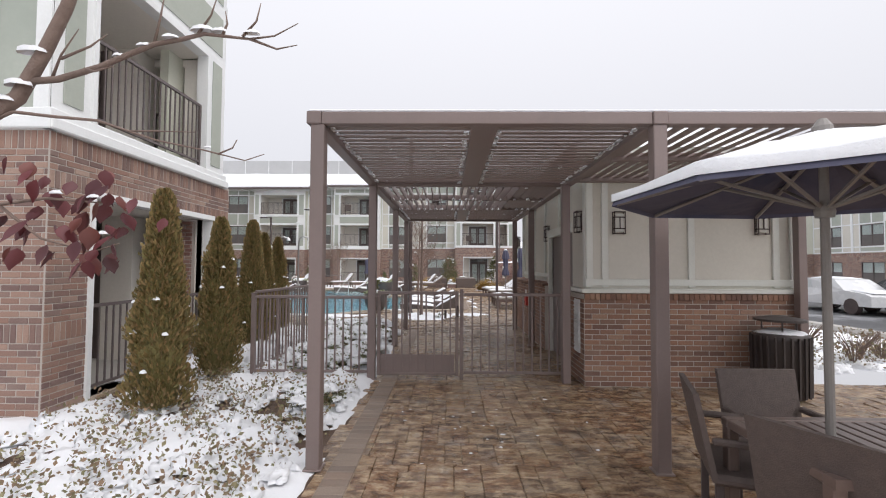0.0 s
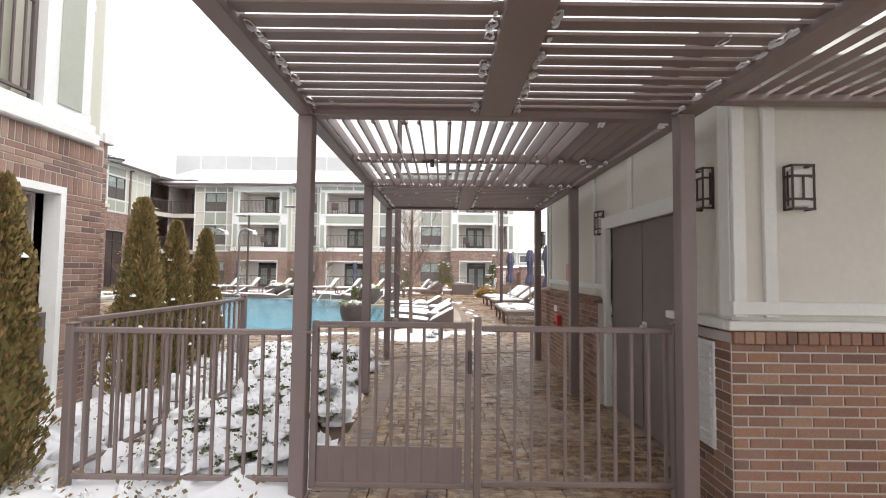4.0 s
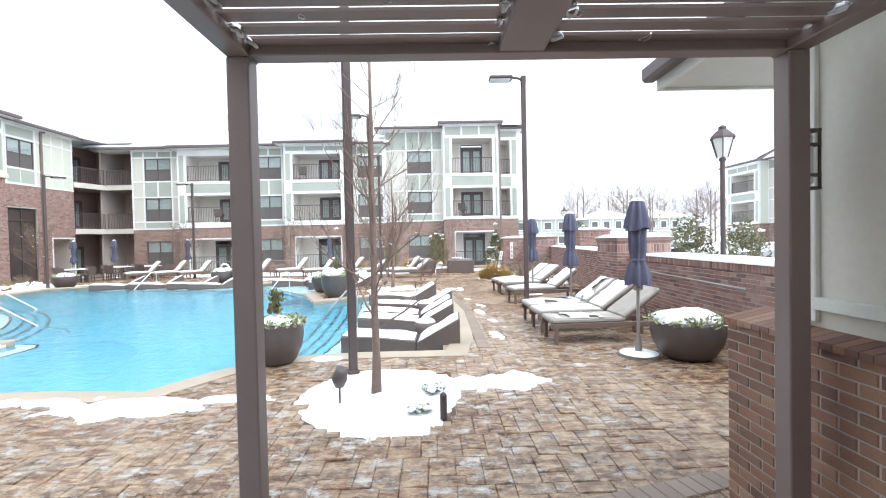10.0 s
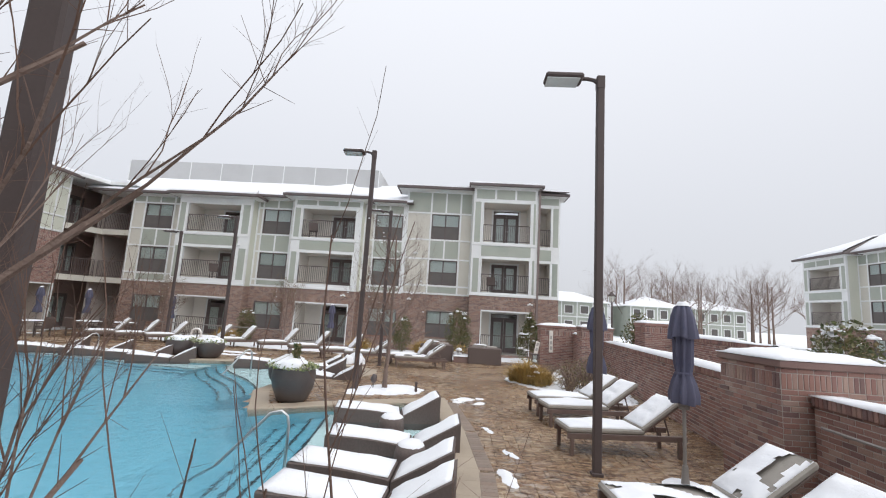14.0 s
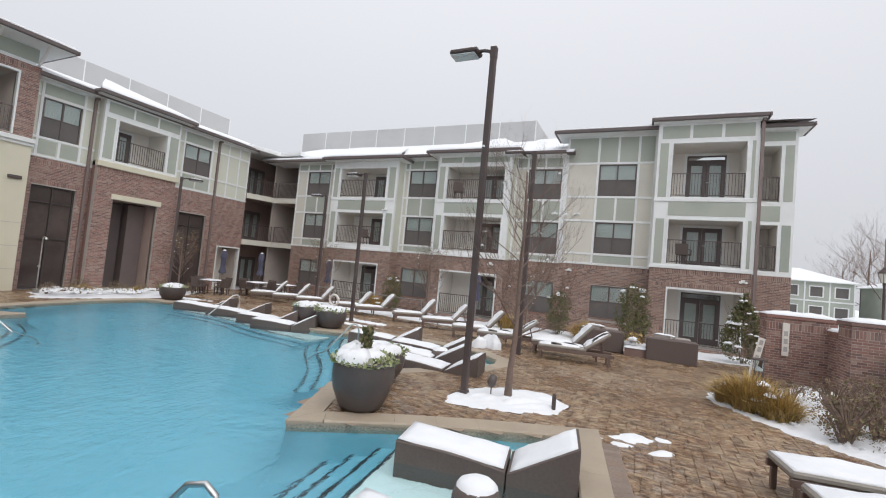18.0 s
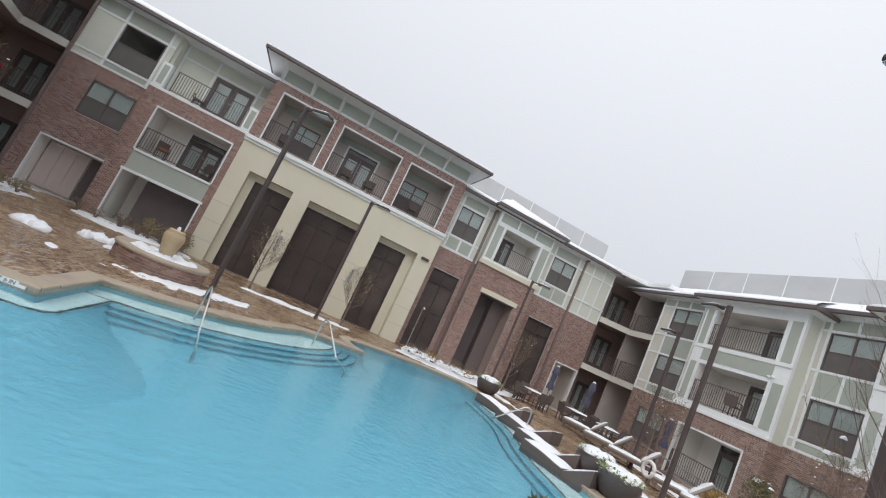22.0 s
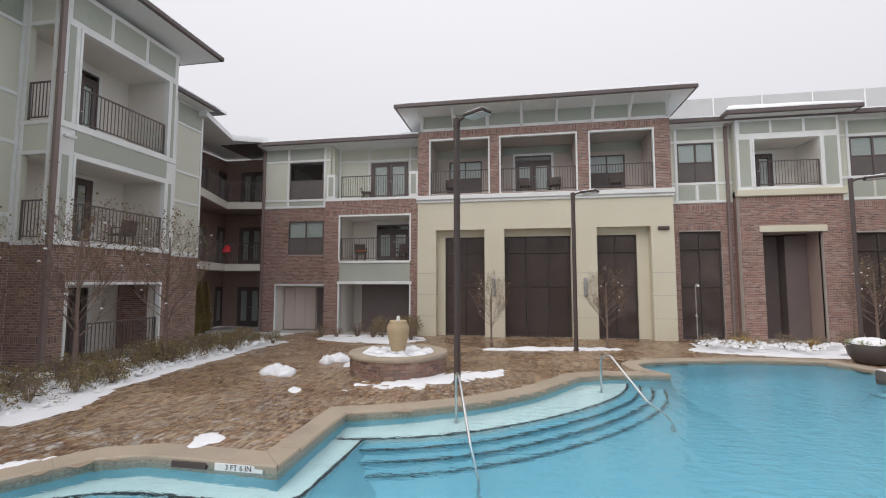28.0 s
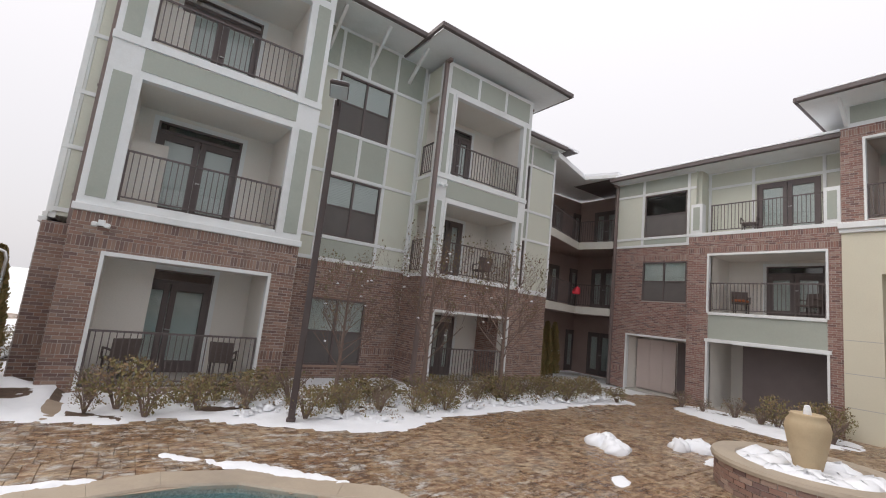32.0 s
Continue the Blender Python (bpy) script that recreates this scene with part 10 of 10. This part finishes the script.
for x in (1.25, 2.6):
    part("arm", Build().box(x, x + 0.15, 34.8, 35.4, 0.28, 0.5, 0.04), WICKER, bench)
brng = random.Random(31)
for x in (1.42, 2.02):
    part("seat_cushion", Build().box(x, x + 0.56, 34.95, 35.4, 0.28, 0.40, 0.04), SOFA_CLOTH, bench, "flat grey cushion")
    part("back_cushion", Build().box(x + 0.02, x + 0.54, 34.79, 34.95, 0.28, 0.70 + 0.05 * (x < 2), 0.05), SOFA_CLOTH, bench, "upright grey cushion")
b = Build()
snow_pad(b, 1.5, 2.1, 34.78, 34.96, 0.74, 0.71, 0.035, brng, 8, 4, 0.2)
snow_pad(b, 1.45, 2.55, 34.97, 35.38, 0.40, 0.40, 0.05, brng, 10, 6, -0.2)
part("snow", b, SNOW, bench, "thin snow on the cushions", smooth=True)
bench.matrix_basis = pose(-0.15, 0.0, 0)
copy_thing(bench, pose(-2.35, 0.45, 0))
bowl = thing("plant_trough", "low brick-sided trough with snowy kale between the sofas", "planter")
part("trough", holed(Build(((0, 0), (1, 0), (0, 1))), 0.45, 1.15, -0.22, 0.16, 34.75, 35.35, []), BRICK_RED, bowl, "dark red brick sides")
bs = Build()
snow_pad(bs, 0.42, 1.18, 34.72, 35.38, 0.16, 0.16, 0.09, brng, 10, 8, -0.6)
for k in range(4):
    puff(bs, 0.72 + brng.gauss(0, 0.12), 35.0 + brng.gauss(0, 0.1), 0.26 + 0.07 * (k % 3), 0.15, 0.13, 0.12, brng, 11, 4, 0.3)
part("snow", bs, SNOW, bowl, smooth=True)
kl = Build()
leaves(kl, [(0.78 + brng.gauss(0, 0.14), 35.0 + brng.gauss(0, 0.12), 0.3 + brng.uniform(0, 0.32)) for _ in range(90)], 0.1, brng)
part("kale_leaves", kl, YELLOWISH, bowl, "yellow-green leaves", kind="stuff")
for lean, x, y in ((11, 3.82, 33.7), (0, 4.64, 33.95)):
    sgn = thing("leaning_board", "weathered pale board leaning at the brick pier" if lean else "weathered pale board fixed upright to the brick pier", "board", "pale boards")
    part("board", Build().box(-0.08, 0.08, -0.03, 0.03, 0, 1.2 if lean else 0.92, 0.008), INNER, sgn)
    for z in (0.12, 0.34, 0.56) + ((0.80, 1.0) if lean else ()):
        part("dark_band", Build().box(-0.045, 0.045, -0.034, -0.031, z, z + 0.14), BLIND_GREY, sgn, "faint grey marks")
    sgn.matrix_basis = pose(x, y, gz(x, y) + (0.75 if not lean else 0), 0, lean, 0)
pl = thing("path_light", "dark bollard lantern with a glazed head and snow inside", "path light")
PLX, PLY = 3.62, 31.85
part("post", Build().box(PLX - 0.11, PLX + 0.11, PLY - 0.11, PLY + 0.11, -0.1, 0.40, 0.015), BLACK, pl)
for x in (-0.1, 0.085):
    for y in (-0.1, 0.085):
        part("corner_bar", Build().box(PLX + x, PLX + x + 0.015, PLY + y, PLY + y + 0.015, 0.40, 0.68), BLACK, pl)
for x0, x1, y0, y1 in ((-0.085, 0.085, -0.095, -0.09), (-0.085, 0.085, 0.09, 0.095), (-0.095, -0.09, -0.085, 0.085), (0.09, 0.095, -0.085, 0.085)):
    part("pane", Build().box(PLX + x0, PLX + x1, PLY + y0, PLY + y1, 0.405, 0.675), GLASS, pl).visible_shadow = False
part("cap", Build().box(PLX - 0.16, PLX + 0.16, PLY - 0.16, PLY + 0.16, 0.68, 0.715, 0.01), BLACK, pl)
b = Build()
puff(b, PLX, PLY, 0.41, 0.08, 0.08, 0.1, brng, 10, 4, 0.2)
part("snow", b, SNOW, pl, "small cone of snow behind the glass", smooth=True)

ASPHALT = surface("wet_asphalt", (0.045, 0.046, 0.05), (0.07, 0.071, 0.075), 0.6, 60, (0.35, 0.7), 0.3, stain=(0.4, 0.41, 0.43))
road = part("road", Build().box(12.5, 21.0, -60, 95, -0.33, -0.30), ASPHALT)
tagged(road, "wet asphalt lane with slush beyond the garden wall", kind="structure")
kerb = part("kerb", Build().box(12.2, 12.5, -60, 95, -0.34, -0.18, 0.02), CONCRETE)
tagged(kerb, "concrete kerb", kind="structure")


def lantern_post(label, x, y, h):
    t = thing("lantern_post", label, "street lamp", "lantern posts")
    part("pole", Build().lathe(x, y, [(0.11, -0.3), (0.1, 0.4), (0.055, 0.5), (0.05, h - 0.7), (0.08, h - 0.65), (0.06, h - 0.6)], 14), BLACK, t, "black fluted pole")
    def pyr(r0, z0, r1, z1):
        return Build().lathe(x, y, [(r0, z0), (r1, z1)], 6)
    part("glass", pyr(0.12, h - 0.58, 0.24, h - 0.16), FROST, t, "frosted lantern glass")
    c = Build()
    for k in range(6):
        a = 2 * math.pi * k / 6
        c.tube([(x + 0.125 * math.cos(a), y + 0.125 * math.sin(a), h - 0.6), (x + 0.25 * math.cos(a), y + 0.25 * math.sin(a), h - 0.15)], 0.013, 4)
    part("cage", c, BLACK, t, "six dark bars")
    part("roof", Build().lathe(x, y, [(0.29, h - 0.17), (0.27, h - 0.12), (0.12, h + 0.02), (0.09, h + 0.04), (0.09, h + 0.1), (0.03, h + 0.14)], 6), BLACK, t, "faceted lantern roof")


lantern_post("black lantern post behind the garden wall", 7.09, 19.82, 4.15)
lantern_post("black lantern post further along the lane", 11.2, 46.0, 4.1)


# far apartment building across the lane
east_house = thing("apartment_building", "pale three-storey apartment building across the lane, snow on its roofs", "apartment building")
EH = east(31.5)
EG = -0.5
core(EH, -55, -12, 0, 9.0, EG, [2.6, 5.6, 8.6], east_house)
for k in range(4):
    a = -54.5 + k * 11.4
    apt_bay(EH, a, a + 4.4, a + 0.6, a + 3.8, 0.9, 0, EG, 2.7, (2.9, 4.8), (5.8, 7.6), 8.4, east_house, None, (a + 0.7, a + 3.7, -0.3, 2.0), tone=BRICK_TAN, seed=60 + k)
    apt_col(EH, a + 4.4, a + 8.0, 0, EG, 2.7, 8.5, east_house, a + 5.3, a + 7.1, (0.4, 2.0), (3.2, 4.8), (6.0, 7.6), SIDING_GREY, BRICK_TAN, 64 + k)
    apt_col(EH, a + 8.0, a + 11.4, 0, EG, 2.7, 8.5, east_house, a + 8.7, a + 10.5, (0.4, 2.0), (3.2, 4.8), (6.0, 7.6), SIDING_GREY, BRICK_TAN, 68 + k)
    eave(EH, a, a + 4.4, 8.45, 0.9, 0.45, east_house)
    snow_roof(EH, a - 0.5, a + 4.9, -3.5, 1.4, 8.6, 1.5, east_house, (2.4, 2.4))
eave(EH, -55, -12, 8.52, 0, 0.45, east_house)
snow_roof(EH, -55.5, -11.5, -6, 0.5, 8.66, 2.2, east_house, (5, 5))
part("wall", Build(EH).box(-55, -54.8, -9, -0.2, EG, 8.5), SIDING_GREY, east_house)


def far_house(label, x, y, w, d, h, storeys, bays):
    """A pale house far beyond the lane: walls, rows of windows, snowy hipped roof."""
    t = thing("apartment_building", label, "apartment building", "far buildings")
    fr = north(0, y)
    holes = []
    for s in range(storeys):
        for k in range(bays):
            a = x + (k + 0.24) * w / bays
            holes.append((a, a + 0.52 * w / bays, -0.2 + s * h / storeys + 0.8, -0.2 + s * h / storeys + 2.2))
    part("wall", holed(Build(fr), x, x + w, -0.6, h, -0.3, 0, holes), PANEL, t, "grey-green boarded wall")
    part("rear_wall", Build(fr).box(x, x + w, -d, -d + 0.3, -0.6, h), ROOM, t)
    for a in (x, x + w - 0.3):
        part("wall", Build(fr).box(a, a + 0.3, -d, -0.3, -0.6, h), PANEL, t)
    for q in holes:
        p = part("window", holed(Build(fr), q[0] - 0.1, q[1] + 0.1, q[2] - 0.1, q[3] + 0.1, -0.15, 0.04, [(q[0] + 0.03, q[1] - 0.03, q[2] + 0.03, q[3] - 0.03)]), TRIM, t, "white-cased window")
        part("pane", Build(fr).box(q[0] + 0.02, q[1] - 0.02, -0.12, -0.1, q[2] + 0.02, q[3] - 0.02), SCREEN, p, "dark glazing")
    for k in range(bays + 1):
        a = min(x + w - 0.16, x + k * w / bays)
        part("batten", Build(fr).box(a, a + 0.16, 0, 0.05, 0, h), TRIM, t)
    for lev in range(1, storeys):
        part("batten", Build(fr).box(x, x + w, 0.05, 0.09, lev * h / storeys - 0.1, lev * h / storeys + 0.1), TRIM, t)
    part("eave", Build(fr).box(x - 0.55, x + w + 0.55, -d - 0.55, 0.55, h - 0.12, h), TRIM, t)
    part("roof", Build(fr).add([(x - 0.5, 0.5, h), (x + w + 0.5, 0.5, h), (x + w + 0.5, -d - 0.5, h), (x - 0.5, -d - 0.5, h), (x + min(w, d) / 2, -d / 2, h + 2.0), (x + w - min(w, d) / 2, -d / 2, h + 2.0)], [(0, 1, 5, 4), (1, 2, 5), (2, 3, 4, 5), (3, 0, 4), (3, 2, 1, 0)]), SNOW, t, "snowy hipped roof")


far_house("pale far apartment house with a snowy hipped roof", 13.0, 96, 14, 10, 5.5, 2, 5)
far_house("pale far apartment house behind the lane", 29.5, 92, 9, 10, 5.2, 2, 4)
far_house("pale far apartment house among bare trees", 43.0, 102, 12, 10, 5.6, 2, 5)
far_house("long pale apartment house in the distance", 8.0, 120, 26, 10, 6.0, 3, 12)


def car(label, x, y, turn, paint):
    t = thing("car", label, "car", "parked cars")
    L, W = 4.5, 1.8
    prof = [(-2.25, 0.35), (-2.25, 0.75), (-2.0, 0.85), (-1.1, 0.95), (-0.45, 1.38), (0.9, 1.42), (1.6, 1.0), (2.15, 0.92), (2.25, 0.7), (2.25, 0.35)]
    def skin(pr, w0, w1):
        n = len(pr)
        vs = []
        for s in (-1, 1):
            for q in (w0, w1):
                vs += [(px_, s * q if pz < 0.96 else s * (q - 0.16), pz) for px_, pz in pr]
        b = Build()
        b.add([v for v in vs[:n]] + [v for v in vs[2 * n:3 * n]], [(i, (i + 1) % n, n + (i + 1) % n, n + i) for i in range(n)] + [tuple(range(n - 1, -1, -1)), tuple(range(n, 2 * n))])
        return b
    part("body", skin(prof, W / 2, W / 2), paint, t, smooth=False)
    for s in (-1, 1):
        part("side_window", Build().add([(-0.85, s * 0.80, 1.0), (1.3, s * 0.80, 1.0), (0.85, s * 0.76, 1.34), (-0.42, s * 0.76, 1.32)], [(0, 1, 2, 3) if s < 0 else (3, 2, 1, 0)]), GLASS, t)
        for wx in (-1.4, 1.4):
            w = part("wheel", Build().add(*[([(wx + q * math.cos(a * math.pi / 8), s * yy, 0.32 + q * math.sin(a * math.pi / 8)) for yy in (0.72, 0.93) for q in (0.32,) for a in range(16)]), [(i, (i + 1) % 16, 16 + (i + 1) % 16, 16 + i) for i in range(16)] + [tuple(range(15, -1, -1)), tuple(range(16, 32))]]), BLACK, t)
    b = Build()
    snow_pad(b, -0.4, 0.9, -0.6, 0.6, 1.40, 1.43, 0.06, random.Random(3), 8, 6, -0.6)
    snow_pad(b, -2.1, -1.15, -0.7, 0.7, 0.86, 0.96, 0.05, random.Random(4), 8, 6, -0.6)
    part("snow", b, SNOW, t, "snow on roof and bonnet", smooth=True)
    t.matrix_basis = pose(x, y, -0.30, 0, 0, turn)


PAINTS = [surface(nm, c, tuple(min(1, 1.1 * v) for v in c), 1, 30, (0.2, 0.35), 0.0) for nm, c in (("white_car_paint", (0.65, 0.66, 0.67)), ("dark_car_paint", (0.03, 0.03, 0.035)), ("silver_car_paint", (0.42, 0.43, 0.45)), ("red_car_paint", (0.15, 0.045, 0.045)))]
car("white parked saloon car with snow", 17.6, 20.3, 90, PAINTS[0])
car("dark parked car with snow on its roof", 19.2, 18.4, 90, PAINTS[1])
car("silver parked car beyond the garden wall", 23.2, 38.9, 10, PAINTS[2])
car("red parked car beyond the garden wall", 23.6, 34.0, 5, PAINTS[3])
car("white parked car by the far lane", 23.4, 45.0, 5, PAINTS[0])
car("dark parked car by the far lane", 23.3, 49.5, 5, PAINTS[1])

wood = bare_tree("tall bare winter tree beyond the houses", 13, 0.22, 91, 0.25, 12, 3, 0.45, 0.35, 0.36)
wood.matrix_basis = pose(38, 104, -0.5)
for k in range(16):
    x, y = 30 + 2.6 * k + 3 * math.sin(k * 5.1), 103 + 7 * math.cos(k * 3.3)
    q = copy_thing(wood, pose(x, y, -0.5, 0, 0, 67 * k))
    s = 0.85 + 0.3 * ((k * 29) % 10) / 10
    q.scale = (s, s, s)
for k in range(7):
    q = copy_thing(wood, pose(44 + 3 * k, 58 - 4.5 * k, -0.5, 0, 0, 40 * k))
    q.scale = (0.9, 0.9, 0.85)

# ---- small pieces of the walls and the deck ----
single_bricks(BW, brick_rects(-12.05, -8.72, 0.0, 1.2, (), (), seed=41), 0.06, wb, BRICK_HUT)
rows = brick_rects(2.33, 5.15, 0.0, 1.14, (), (), seed=42)
part("brickwork", brick_skin(Build(BS), rows, 0.0), BRICK_HUT, ps, kind="stuff")
part("brickwork", brick_skin(Build(east(2.33)), brick_rects(-6.9, -6.2, 0, 1.14, (), (), seed=43), 0.0), BRICK_HUT, pw, kind="stuff")
lay_pavers()
